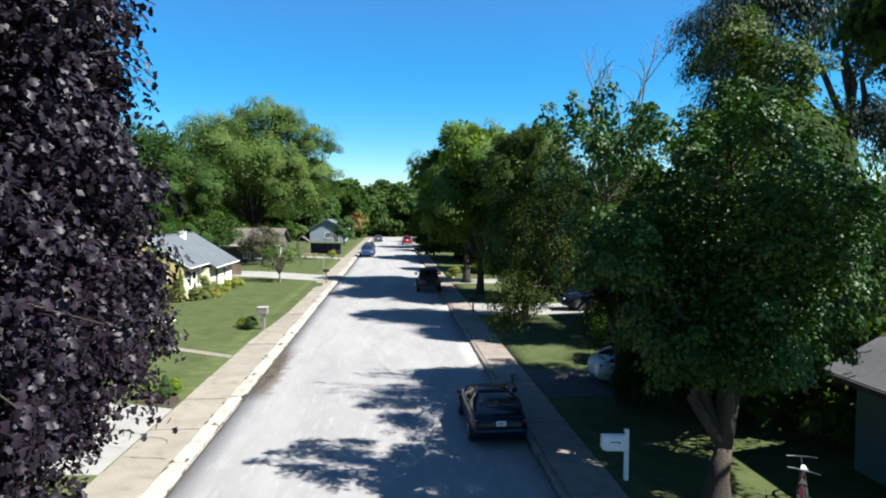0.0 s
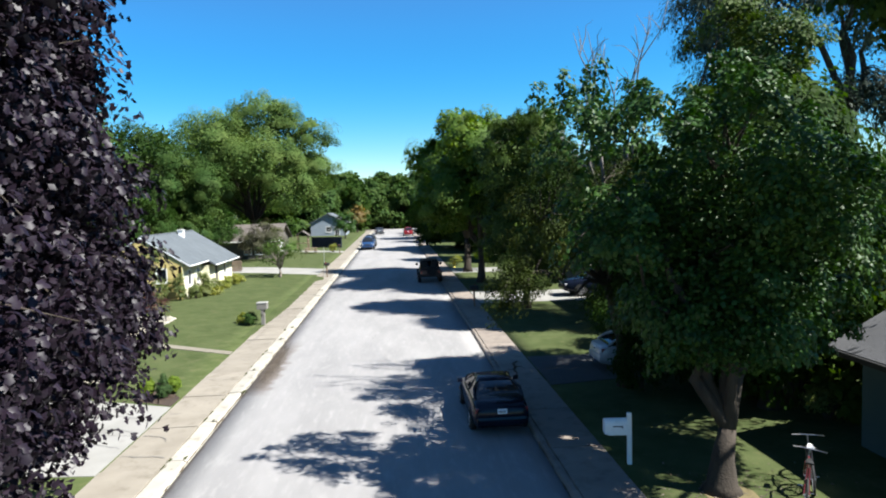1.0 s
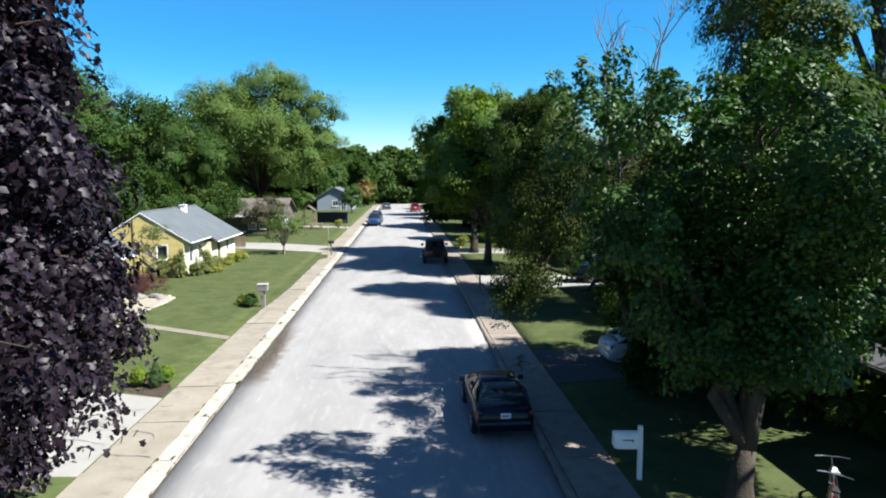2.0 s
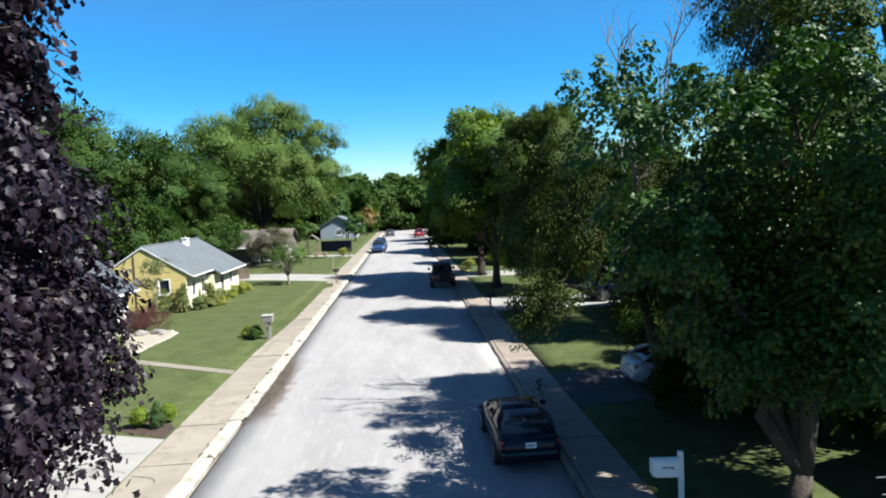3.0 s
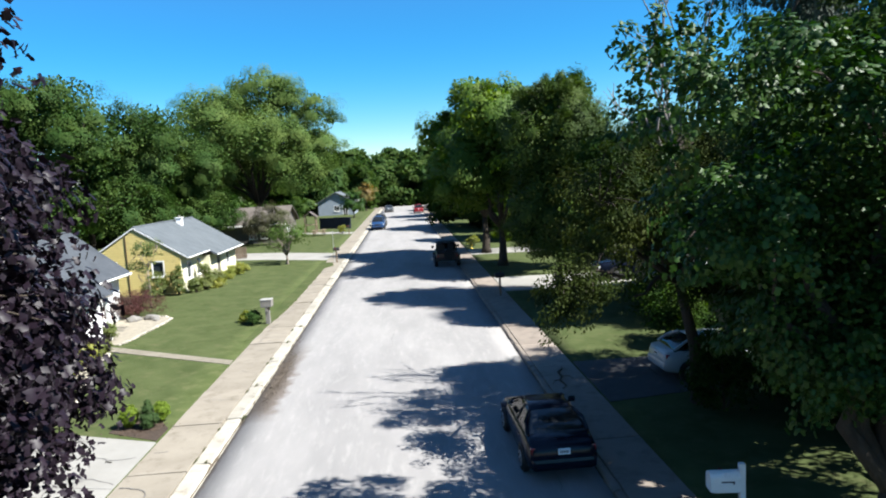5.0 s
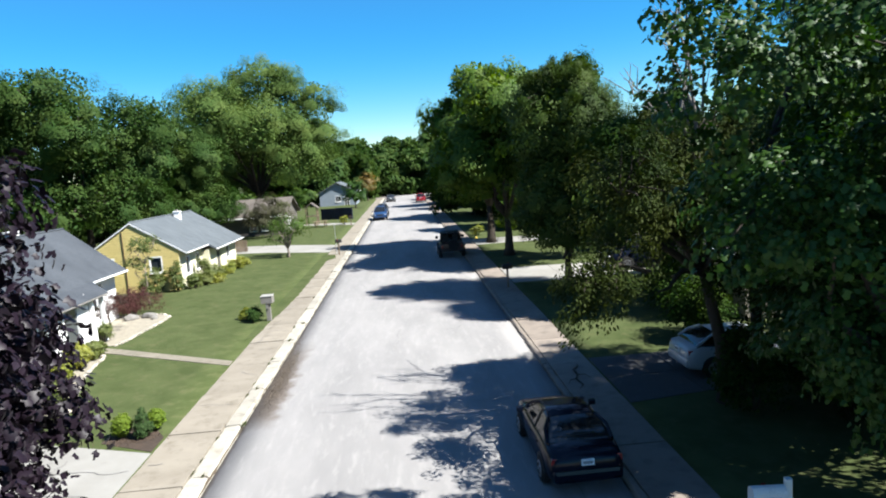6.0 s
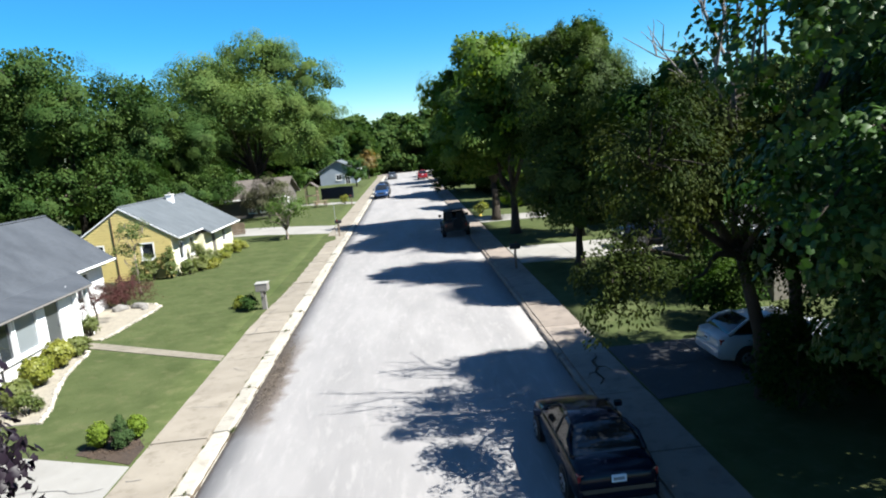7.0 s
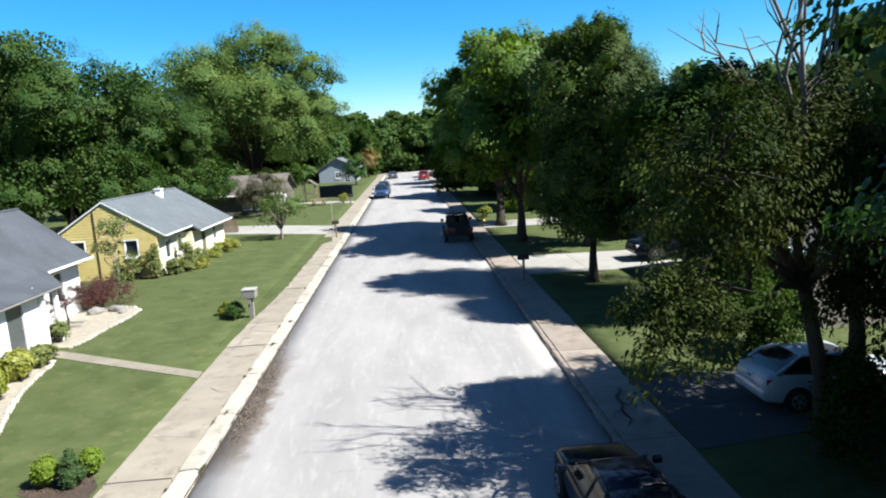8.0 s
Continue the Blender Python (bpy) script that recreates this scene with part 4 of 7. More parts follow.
def white_house():
    h = thing("house", pose(0, 0, 0), "white house with a grey shingle roof and a glazed porch", "house")
    g0 = 0.3
    xr, zr = -17.15, 4.93
    xe, ze = -14.35, 2.68
    rise = (zr - ze) / (xe - xr)
    y0, y1 = 22.4, 38.1
    t = 0.16
    xw = -14.9
    z_at = lambda x: zr - abs(x - xr) * rise
    bm = bmesh.new()
    front_open = [(33.2, 34.0, 0.35, 2.3), (35.2, 36.4, 1.1, 2.3)]
    wall_with(bm, "x", xw - t, t, 32.1, y1 - 0.4, 0.0, 2.78, front_open)
    part("front_wall", bm, M["white"], h)
    bm = bmesh.new()
    for yw in (y1 - 0.4, y0 + 0.4):
        box(bm, -21.6, xw, yw, yw + t, 0.0, 2.0)
        prism(bm, [(-21.6, 2.0), (xw, 2.0), (xw, z_at(xw) - 0.15), (xr, zr - 0.15), (-21.6, z_at(-21.6) - 0.15)], "y", yw, yw + t)
    box(bm, -21.6, -21.45, y0 + 0.57, y1 - 0.4, 0.0, 1.9)
    part("side_wall", bm, M["white"], h)
    # main slopes
    roof_slab([(xe, ze), (xr, zr), (xr, zr - 0.13), (xe, ze - 0.13)], "y", y0, y1, M["shingle_w"], h, "grey shingle roof slope")
    # the porch roof runs on from the main slope and ends in a slanting edge
    xp, zp, ya, yp = -13.1, 2.38, 34.4, 33.0
    bm = bmesh.new()
    top = [bm.verts.new(p) for p in ((xe + 0.002, y0, ze), (xp, y0, zp), (xp, yp, zp), (xe + 0.002, ya, ze))]
    bot = [bm.verts.new((v.co.x, v.co.y, v.co.z - 0.11)) for v in top]
    bm.faces.new(top)
    bm.faces.new(bot[::-1])
    for i in range(4):
        bm.faces.new((top[i], bot[i], bot[(i + 1) % 4], top[(i + 1) % 4]))
    bmesh.ops.recalc_face_normals(bm, faces=bm.faces[:])
    part("porch_roof", bm, M["shingle_w"], h, "grey shingle roof running out over the porch")
    roof_slab([(-22.1, z_at(-22.1)), (xr - 0.002, zr), (xr - 0.002, zr - 0.13), (-22.1, z_at(-22.1) - 0.13)], "y", y0, y1, M["shingle_w"], h, "grey shingle roof slope")
    bm = bmesh.new()
    tube(bm, [(xr, y0 + 0.02, zr + 0.012), (xr, y1 - 0.02, zr + 0.012)], [0.055, 0.055], 6)
    part("ridge_cap", bm, M["shingle_w"], h)
    part("gutter", boxed(xe + 0.002, xe + 0.075, ya + 0.01, y1, ze - 0.10, ze - 0.02, 0.01), M["white"], h, "white eaves gutter")
    part("gutter", boxed(xp + 0.002, xp + 0.06, y0, yp, zp - 0.08, zp - 0.03, 0.01), M["post_grey"], h, "grey eaves gutter")
    bm = bmesh.new()
    prism(bm, [(xe, ze - 0.02), (xr, zr - 0.02), (xr, zr - 0.2), (xe, ze - 0.2)], "y", y1 + 0.003, y1 + 0.03)
    part("bargeboard", bm, M["white"], h)
    # porch: low white wall, posts and tall panes
    px = -13.45
    bays = [(23.2, 24.4, "pane_grey"), (24.6, 25.4, "glass"), (25.6, 26.9, "pane_grey"), (27.1, 27.9, "glass"), (28.1, 29.4, "pane_grey")]
    openings = [(a, b, 0.95, 2.2) for a, b, _ in bays] + [(30.0, 30.95, 0.32, 2.25)]
    bm = bmesh.new()
    wall_with(bm, "x", px - 0.12, 0.12, 22.8, 32.0, 0.0, 2.32, openings)
    part("porch_wall", bm, M["white"], h, "white panelled porch wall")
    part("porch_side_wall", boxed(xw, px - 0.125, 31.88, 32.0, 0.0, 2.5), M["white"], h)
    for (a, b, pm), o in zip(bays, openings):
        window(h, "x", px, 1, *o, pane=pm, mullions=0)
    d = part("door", boxed(px - 0.10, px - 0.05, 30.02, 30.93, 0.32, 2.24, 0.01), M["grey_paint"], h, "dark porch door")
    part("handle", boxed(px - 0.05, px - 0.0, 30.8, 30.86, 1.25, 1.35, 0.01), M["alloy"], d)
    for y in (31.95, 32.85):
        part("porch_post", boxed(-13.42, -13.28, y - 0.07, y + 0.07, 0.2, 2.36, 0.012), M["white"], h, "white porch post")
    part("step", boxed(px + 0.005, px + 0.5, 29.9, 31.1, 0.1, 0.42, 0.015), M["walk"], h, "concrete step")
    window(h, "x", xw, 1, *front_open[1], mullions=1)
    d2 = front_open[0]
    part("door", boxed(xw - 0.1, xw - 0.05, d2[0], d2[1], d2[2], d2[3], 0.01), M["grey_paint"], h, "dark side door")
    bm = boxed(-17.62, -17.2, 34.1, 34.5, 4.3, 5.1, 0.015)
    box(bm, -17.68, -17.14, 34.04, 34.56, 5.1, 5.18, 0.012)
    part("chimney", bm, M["white"], h, "white painted chimney")
    bm = bmesh.new()
    tube(bm, [(px + 0.06, 27.0, 2.3), (px + 0.06, 27.0, 0.3), (px + 0.3, 27.0, 0.25)], [0.035] * 3, 8)
    part("downpipe", bm, M["trim"], h, "dark downpipe")


def simple_house(label, x0, x1, y0, y1, ze, zr, wall, roof, ridge="y", windows=(), over=0.45, base=0.0, trim="white"):
    """A gabled house; ridge along x or y; windows: (face, a0, a1, z0, z1)."""
    h = thing("house", pose(0, 0, 0), label, "house")
    mid = (x0 + x1) / 2 if ridge == "y" else (y0 + y1) / 2
    half = ((x1 - x0) if ridge == "y" else (y1 - y0)) / 2
    k = (zr - ze) / (half + over)
    t = 0.16
    eave_z = zr - 0.14 - k * half
    for face in ("x-", "x+", "y-", "y+"):
        op = [w[1:] for w in windows if w[0] == face]
        bm = bmesh.new()
        if face[0] == "x":
            plane = x0 if face == "x-" else x1 - t
            wall_with(bm, "x", plane, t, y0, y1, base, eave_z, op)
        else:
            plane = y0 if face == "y-" else y1 - t
            wall_with(bm, "y", plane, t, x0 + t + 0.002, x1 - t - 0.002, base, eave_z, op)
        if (ridge == "y") == (face[0] == "y"):
            if ridge == "y":
                prism(bm, [(x0, eave_z), (x1, eave_z), (mid, zr - 0.14)], "y", plane, plane + t)
            else:
                prism(bm, [(y0, eave_z), (y1, eave_z), (mid, zr - 0.14)], "x", plane, plane + t)
        part("wall", bm, M[wall], h)
    for s in (-1, 1):
        e = mid + s * (half + over)
        o = [(e, ze), (mid + s * 0.001, zr), (mid + s * 0.001, zr - 0.13), (e, ze - 0.13)]
        if ridge == "y":
            roof_slab(o, "y", y0 - over, y1 + over, M[roof], h)
            part("gutter", boxed(min(e, e + s * 0.09) + s * 0.002, max(e, e + s * 0.09) + s * 0.002, y0 - over, y1 + over, ze - 0.15, ze - 0.02, 0.01), M[trim], h)
        else:
            roof_slab(o, "x", x0 - over, x1 + over, M[roof], h)
            part("gutter", boxed(x0 - over, x1 + over, min(e, e + s * 0.09) + s * 0.002, max(e, e + s * 0.09) + s * 0.002, ze - 0.15, ze - 0.02, 0.01), M[trim], h)
    for face, a0, a1, z0, z1 in windows:
        ax, sg = face[0], (1 if face[1] == "+" else -1)
        plane = {"x-": x0, "x+": x1, "y-": y0, "y+": y1}[face]
        window(h, ax, plane, sg, a0, a1, z0, z1)
    return h


yellow_house()
white_house()
simple_house("brown house with a weathered shingle roof under the trees", -26.0, -14.0, 80.0, 89.0, 2.5, 4.4, "brick", "shingle_b", "x",
             [("y-", -17.9, -17.1, 0.9, 2.0), ("y-", -16.6, -15.8, 0.9, 2.0), ("x+", 82.4, 83.6, 1.0, 2.0)])
simple_house("small blue-grey gabled house far down the street, walls darkened for shade", -17.4, -10.2, 139, 150, 2.9, 5.0, "shaded_blue", "shingle", "y",
             [("y-", -14.2, -13.2, 1.1, 2.2), ("y-", -12.4, -11.5, 0.2, 2.1), ("x+", 142, 143.4, 1.0, 2.0)])
simple_house("dark blue-green house with a shingle roof", 11.4, 20.5, 2.0, 14.4, 2.5, 5.2, "teal", "shingle_dark", "y",
             [("x-", 5.0, 6.4, 1.0, 2.2), ("x-", 10.5, 11.8, 1.0, 2.2)], over=0.55, trim="trim")
simple_house("beige house standing behind the trees", 12.2, 21.0, 28.0, 38.0, 2.7, 5.0, "beige", "shingle_dark", "y",
             [("x-", 30.0, 31.4, 1.0, 2.2), ("x-", 34.6, 35.8, 1.0, 2.2), ("y+", 14.0, 15.2, 1.0, 2.2)])
simple_house("beige house beyond the sunlit drive", 14.0, 23.0, 47.0, 58.0, 2.7, 5.0, "beige", "shingle_b", "y",
             [("x-", 49.0, 50.6, 1.0, 2.2), ("y-", 16.0, 17.5, 1.0, 2.2)])


# ---------------------------------------------------------------- vehicles
def loft(rings):
    """A closed skin over rings of points."""
    bm = bmesh.new()
    vs = [[bm.verts.new(p) for p in r] for r in rings]
    n = len(vs[0])
    for a, b in zip(vs, vs[1:]):
        for i in range(n):
            bm.faces.new((a[i], a[(i + 1) % n], b[(i + 1) % n], b[i]))
    bm.faces.new(vs[0][::-1])
    bm.faces.new(vs[-1])
    bmesh.ops.recalc_face_normals(bm, faces=bm.faces[:])
    return bm


def wheel(parent, x, y, r, w=0.20):
    side = 1 if x > 0 else -1
    bm = bmesh.new()
    cyl(bm, (0, 0, 0), r, w, "x", 28, 0.03)
    t = part("wheel", bm, M["rubber"], parent, "black tyre", pose(x, y, r), smooth=False)
    bm = bmesh.new()
    cyl(bm, (side * (w / 2 + 0.004), 0, 0), r * 0.63, 0.02, "x", 24, 0.006)
    rim = part("rim", bm, M["alloy"], t)
    for k in range(5):
        a = 2 * math.pi * k / 5 + 0.3
        part("rim_slot", cyl(bmesh.new(), (side * (w / 2 + 0.018), math.cos(a) * r * 0.38, math.sin(a) * r * 0.38), r * 0.13, 0.01, "x", 10), M["trim"], rim)


def car(label, m, paint, body, cab, axles, r=0.32, category="car", group="", plate=True, roof_mat=None, bed=None, spare=False):
    """body: stations (y, low z, top z, half width), tail first; cab: (y base tail, y roof tail, y roof front, y base front, roof z)."""
    c = thing("car", m, label, category, group)
    rings = []
    for y, lo, hi, w in body:
        d = hi - lo
        half = [(0.0, lo), (w * 0.86, lo), (w * 0.97, lo + d * 0.14), (w, lo + d * 0.42), (w * 0.985, lo + d * 0.70), (w * 0.93, lo + d * 0.93), (w * 0.80, hi), (0.0, hi + 0.015)]
        rings.append([(x, y, z) for x, z in half] + [(-x, y, z) for x, z in half[-2:0:-1]])
    part("body", loft(rings), paint, c, smooth=True)

    def top_at(y):
        for (ya, _, za, wa), (yb, _, zb, wb) in zip(body, body[1:]):
            if ya <= y <= yb:
                u = (y - ya) / (yb - ya)
                return za + (zb - za) * u, wa + (wb - wa) * u
        return body[-1][2], body[-1][3]
    b0, r0, r1, b1, zr = cab
    zb0, w0 = top_at(b0)
    zb1, w1 = top_at(b1)
    w = max(w0, w1)
    stations = [(b0, 0.0), (b0 + (r0 - b0) * 0.5, 0.55), (r0, 0.96), ((r0 + r1) / 2, 1.0), (r1, 0.97), (r1 + (b1 - r1) * 0.5, 0.52), (b1, 0.0)]
    rings, edge = [], []
    for y, f in stations:
        zb, _ = top_at(y)
        zt = zb + 0.012 + (zr - zb) * f
        wb = w * 0.90
        wt = wb - (0.235 * (zt - zb) / 0.42)
        half = [(0.0, zb - 0.05), (wb, zb - 0.05), (wb - (wb - wt) * 0.5, zb + (zt - zb) * 0.5), (wt, zt - 0.03 * f), (wt * 0.86, zt), (0.0, zt + 0.012)]
        rings.append([(x, y, z) for x, z in half] + [(-x, y, z) for x, z in half[-2:0:-1]])
        edge.append((wb, wt, y, zb, zt))
    part("glasshouse", loft(rings), M["car_glass"], c, "dark tinted windows", smooth=True)
    # roof panel
    bm = bmesh.new()
    rr = []
    for (wb, wt, y, zb, zt) in edge[2:5]:
        rr.append([(-wt - 0.012, y, zt - 0.04), (-wt * 0.88, y, zt + 0.008), (0, y, zt + 0.022), (wt * 0.88, y, zt + 0.008), (wt + 0.012, y, zt - 0.04), (0, y, zt - 0.02)])
    part("roof", loft(rr), roof_mat or paint, c, smooth=True)
    for s in (-1, 1):
        for i, j, rad in ((0, 2, 0.045), (6, 4, 0.032)):
            a, b2 = edge[i], edge[j]
            mid = edge[(i + j) // 2]
            bm = bmesh.new()
            tube(bm, [(s * (a[0] - 0.03), a[2], a[3] + 0.01), (s * ((mid[0] + mid[1]) / 2 + 0.01), mid[2], (mid[4] + mid[3]) / 2 + 0.1 * (mid[4] - mid[3]) + 0.10), (s * b2[1], b2[2], b2[4] - 0.01)], [rad, rad, rad], 6)
            part("pillar", bm, paint, c)
        for i, j in ((1, 3), (3, 5)):
            bm = bmesh.new()
            lo, hi = [], []
            for wb, wt, y, zb, zt in edge[i:j + 1]:
                lo.append(bm.verts.new((s * (wb + 0.012 - (wb - wt) * 0.12), y, zb + (zt - zb) * 0.10)))
                hi.append(bm.verts.new((s * (wb + 0.012 - (wb - wt) * 0.86), y, zb + (zt - zb) * 0.86)))
            for k in range(j - i):
                bm.faces.new((lo[k], lo[k + 1], hi[k + 1], hi[k]))
            bmesh.ops.solidify(bm, geom=bm.faces[:], thickness=0.006)
            part("side_window", bm, M["side_glass"], c, "tinted side window")
        e = edge[3]
        bm = bmesh.new()
        tube(bm, [(s * (e[0] + 0.004), e[2], e[3]), (s * ((e[0] + e[1]) / 2 + 0.012), e[2], (e[3] + e[4]) / 2), (s * (e[1] + 0.004), e[2], e[4] - 0.02)], [0.035] * 3, 6)
        part("pillar", bm, M["trim"], c)
        zm, wm = top_at(b1 - 0.35)
        bm = bmesh.new()
        box(bm, s * (wm + 0.10) - 0.09, s * (wm + 0.10) + 0.09, b1 - 0.40, b1 - 0.28, zm + 0.02, zm + 0.16, 0.02)
        part("mirror", bm, paint, c)
        for k, yh in enumerate((b0 + 0.75, (r0 + r1) / 2 + 0.25)):
            zz, ww = top_at(yh)
            part("door_handle", boxed(s * (ww * 0.985) - 0.015, s * (ww * 0.985) + 0.015, yh, yh + 0.16, zz - 0.22, zz - 0.185, 0.006), M["trim"], c)
    y_t, lo_t, hi_t, w_t = body[1]
    y_f, lo_f, hi_f, w_f = body[-2]
    for s in (-1, 1):
        part("tail_lamp", boxed(min(s * w_t * 0.55, s * w_t * 0.965), max(s * w_t * 0.55, s * w_t * 0.965), y_t - 0.045, y_t + 0.10, hi_t - 0.24, hi_t - 0.08, 0.02), M["tail"], c, "red tail lamp")
        part("headlamp", boxed(min(s * w_f * 0.55, s * w_f * 0.97), max(s * w_f * 0.55, s * w_f * 0.97), y_f - 0.12, y_f + 0.05, hi_f - 0.20, hi_f - 0.06, 0.02), M["head"], c, "clear headlamp")
    part("bumper", boxed(-w_t * 0.96, w_t * 0.96, body[0][0] - 0.05, body[0][0] + 0.16, lo_t + 0.06, lo_t + 0.36, 0.10), paint, c, "rear bumper")
    part("bumper", boxed(-w_f * 0.92, w_f * 0.92, body[-1][0] - 0.16, body[-1][0] + 0.05, lo_f + 0.05, lo_f + 0.28, 0.05), paint, c, "front bumper")
    part("grille", boxed(-w_f * 0.45, w_f * 0.45, body[-1][0] - 0.03, body[-1][0] + 0.02, lo_f + 0.30, hi_f - 0.08, 0.01), M["trim"], c)
    if plate:
        p = part("number_plate", boxed(-0.15, 0.15, body[0][0] - 0.02, body[0][0] + 0.015, hi_t - 0.26, hi_t - 0.11, 0.006), M["plate"], c, "white number plate")
        bm = bmesh.new()
        for k in range(5):
            box(bm, -0.11 + k * 0.045, -0.08 + k * 0.045, body[0][0] - 0.026, body[0][0] - 0.021, hi_t - 0.215, hi_t - 0.155)
        part("plate_bars", bm, M["ink"], p)
    wx = max(b[3] for b in body) - 0.10
    for y in axles:
        for s in (-1, 1):
            bm = bmesh.new()
            cyl(bm, (s * (wx + 0.045), y, r + 0.02), r + 0.055, 0.13, "x", 24)
            part("wheel_arch", bm, M["trim"], c)
            wheel(c, s * (wx + 0.035), y, r)
    if bed:
        bm = boxed(-bed[2], bed[2], bed[0], bed[1], bed[3], bed[3] + 0.012)
        part("bed_floor", bm, M["trim"], c)
    return c


SEDAN = [(0.0, 0.36, 0.84, 0.76), (0.10, 0.30, 1.00, 0.85), (0.55, 0.24, 1.06, 0.895), (1.2, 0.22, 1.03, 0.90), (2.4, 0.22, 0.99, 0.90), (3.35, 0.22, 0.95, 0.89), (4.25, 0.25, 0.80, 0.86), (4.62, 0.30, 0.70, 0.79), (4.72, 0.38, 0.60, 0.70)]
COMPACT = [(0.0, 0.36, 0.86, 0.74), (0.10, 0.30, 1.02, 0.82), (0.5, 0.24, 1.08, 0.86), (1.2, 0.22, 1.03, 0.87), (2.4, 0.22, 0.99, 0.87), (3.2, 0.22, 0.96, 0.86), (4.0, 0.25, 0.84, 0.83), (4.36, 0.30, 0.74, 0.77), (4.45, 0.38, 0.62, 0.68)]
SUV = [(0.0, 0.40, 1.02, 0.80), (0.08, 0.34, 1.12, 0.90), (0.5, 0.28, 1.16, 0.93), (2.4, 0.28, 1.14, 0.93), (3.4, 0.28, 1.12, 0.92), (4.3, 0.30, 1.02, 0.90), (4.62, 0.36, 0.92, 0.84), (4.7, 0.45, 0.80, 0.76)]
car("glossy black saloon car parked at the kerb in tree shade", pose(3.0, 16.62, 0.01, 0, 0, 0.5) @ Matrix.Scale(0.86, 4), M["black_paint"], SEDAN, (0.62, 1.32, 2.45, 3.35, 1.44), (0.95, 3.72))
car("white compact car parked on a shaded drive", pose(7.45, 22.9, 0.14, 0, 0, -90) @ Matrix.Scale(0.86, 4), M["white_paint"], COMPACT, (0.35, 1.05, 2.35, 3.2, 1.44), (0.85, 3.45))
car("black off-road car parked by a house", pose(15.6, 41.2, 0.14, 0, 0, 90), M["black_paint"], SUV, (0.25, 0.5, 2.7, 3.5, 1.75), (0.9, 3.7), 0.36)
car("blue pickup-style car parked facing oncoming traffic", pose(-3.75, 98.0, 0.01, 0, 0, 180), M["blue_paint"], SUV, (0.25, 0.5, 2.7, 3.5, 1.78), (0.9, 3.7), 0.36)
car("dark blue car parked behind a blue one", pose(-3.7, 105.0, 0.01, 0, 0, 180), M["grey_paint"], SUV, (0.25, 0.5, 2.7, 3.5, 1.75), (0.9, 3.7), 0.36)
car("dark car far down the street", pose(-3.2, 143.0, 0.01, 0, 0, 0), M["grey_paint"], SEDAN, (0.62, 1.32, 2.45, 3.35, 1.44), (0.95, 3.72))
car("red car far down the street", pose(2.8, 131.0, 0.01, 0, 0, 0), M["red_paint"], SUV, (0.25, 0.5, 2.7, 3.5, 1.75), (0.9, 3.7), 0.36)


def open_truck():
    """A dark open-topped off-roader with a roll cage, a spare wheel and a load under a sheet."""
    c = thing("off_road_car", pose(2.95, 51.6, 0.01, 0, 0, 0), "dark maroon open-topped off-road car with a roll cage in tree shade", "car")
    b = [(0.0, 0.50, 1.02, 0.78), (0.06, 0.46, 1.10, 0.82), (1.9, 0.46, 1.10, 0.84), (2.2, 0.46, 1.12, 0.84), (3.5, 0.48, 1.08, 0.76), (3.62, 0.52, 1.0, 0.70)]
    rings = []
    for y, lo, hi, w in b:
        half = [(0, lo), (w * 0.95, lo), (w, lo + 0.1), (w, hi - 0.06), (w * 0.94, hi), (0, hi)]
        rings.append([(x, y, z) for x, z in half] + [(-x, y, z) for x, z in half[-2:0:-1]])
    part("body", loft(rings), M["maroon_paint"], c)
    for y in (0.3, 1.3, 2.15):
        bm = bmesh.new()
        tube(bm, [(-0.72, y, 1.08), (-0.68, y, 1.70), (-0.5, y, 1.80), (0.5, y, 1.80), (0.68, y, 1.70), (0.72, y, 1.08)], [0.035] * 6, 8)
        part("roll_bar", bm, M["trim"], c, smooth=True)
    for s in (-1, 1):
        bm = bmesh.new()
        tube(bm, [(s * 0.6, 0.3, 1.77), (s * 0.6, 2.15, 1.77)], [0.03] * 2, 8)
        part("roll_bar", bm, M["trim"], c)
        bm = boxed(s * 0.98 - 0.1, s * 0.98 + 0.1, 2.2, 2.28, 1.25, 1.45, 0.02)
        part("mirror", bm, M["trim"], c)
        for y in (0.75, 2.9):
            part("mudguard", boxed(min(s * 0.72, s * 0.98), max(s * 0.72, s * 0.98), y - 0.5, y + 0.5, 0.80, 0.88, 0.03), M["trim"], c)
            wheel(c, s * 0.84, y, 0.40, 0.26)
        part("tail_lamp", boxed(s * 0.70 - 0.06, s * 0.70 + 0.06, -0.04, 0.03, 0.78, 0.94, 0.01), M["tail"], c)
    part("windscreen", boxed(-0.68, 0.68, 2.2, 2.22, 1.12, 1.66), M["car_glass"], c)
    part("roof_sheet", boxed(-0.66, 0.66, 1.3, 2.2, 1.81, 1.85, 0.02), M["trim"], c)
    bm = bmesh.new()
    cyl(bm, (0.1, -0.16, 0.98), 0.39, 0.24, "y", 28, 0.04)
    part("spare_wheel", bm, M["rubber"], c, "spare wheel on the tailgate")
    for s in (-1, 1):
        part("seat", boxed(s * 0.36 - 0.22, s * 0.36 + 0.22, 1.35, 1.5, 1.0, 1.6, 0.06), M["trim"], c)
    part("bumper", boxed(-0.8, 0.8, -0.14, -0.02, 0.48, 0.62, 0.02), M["trim"], c)


open_truck()


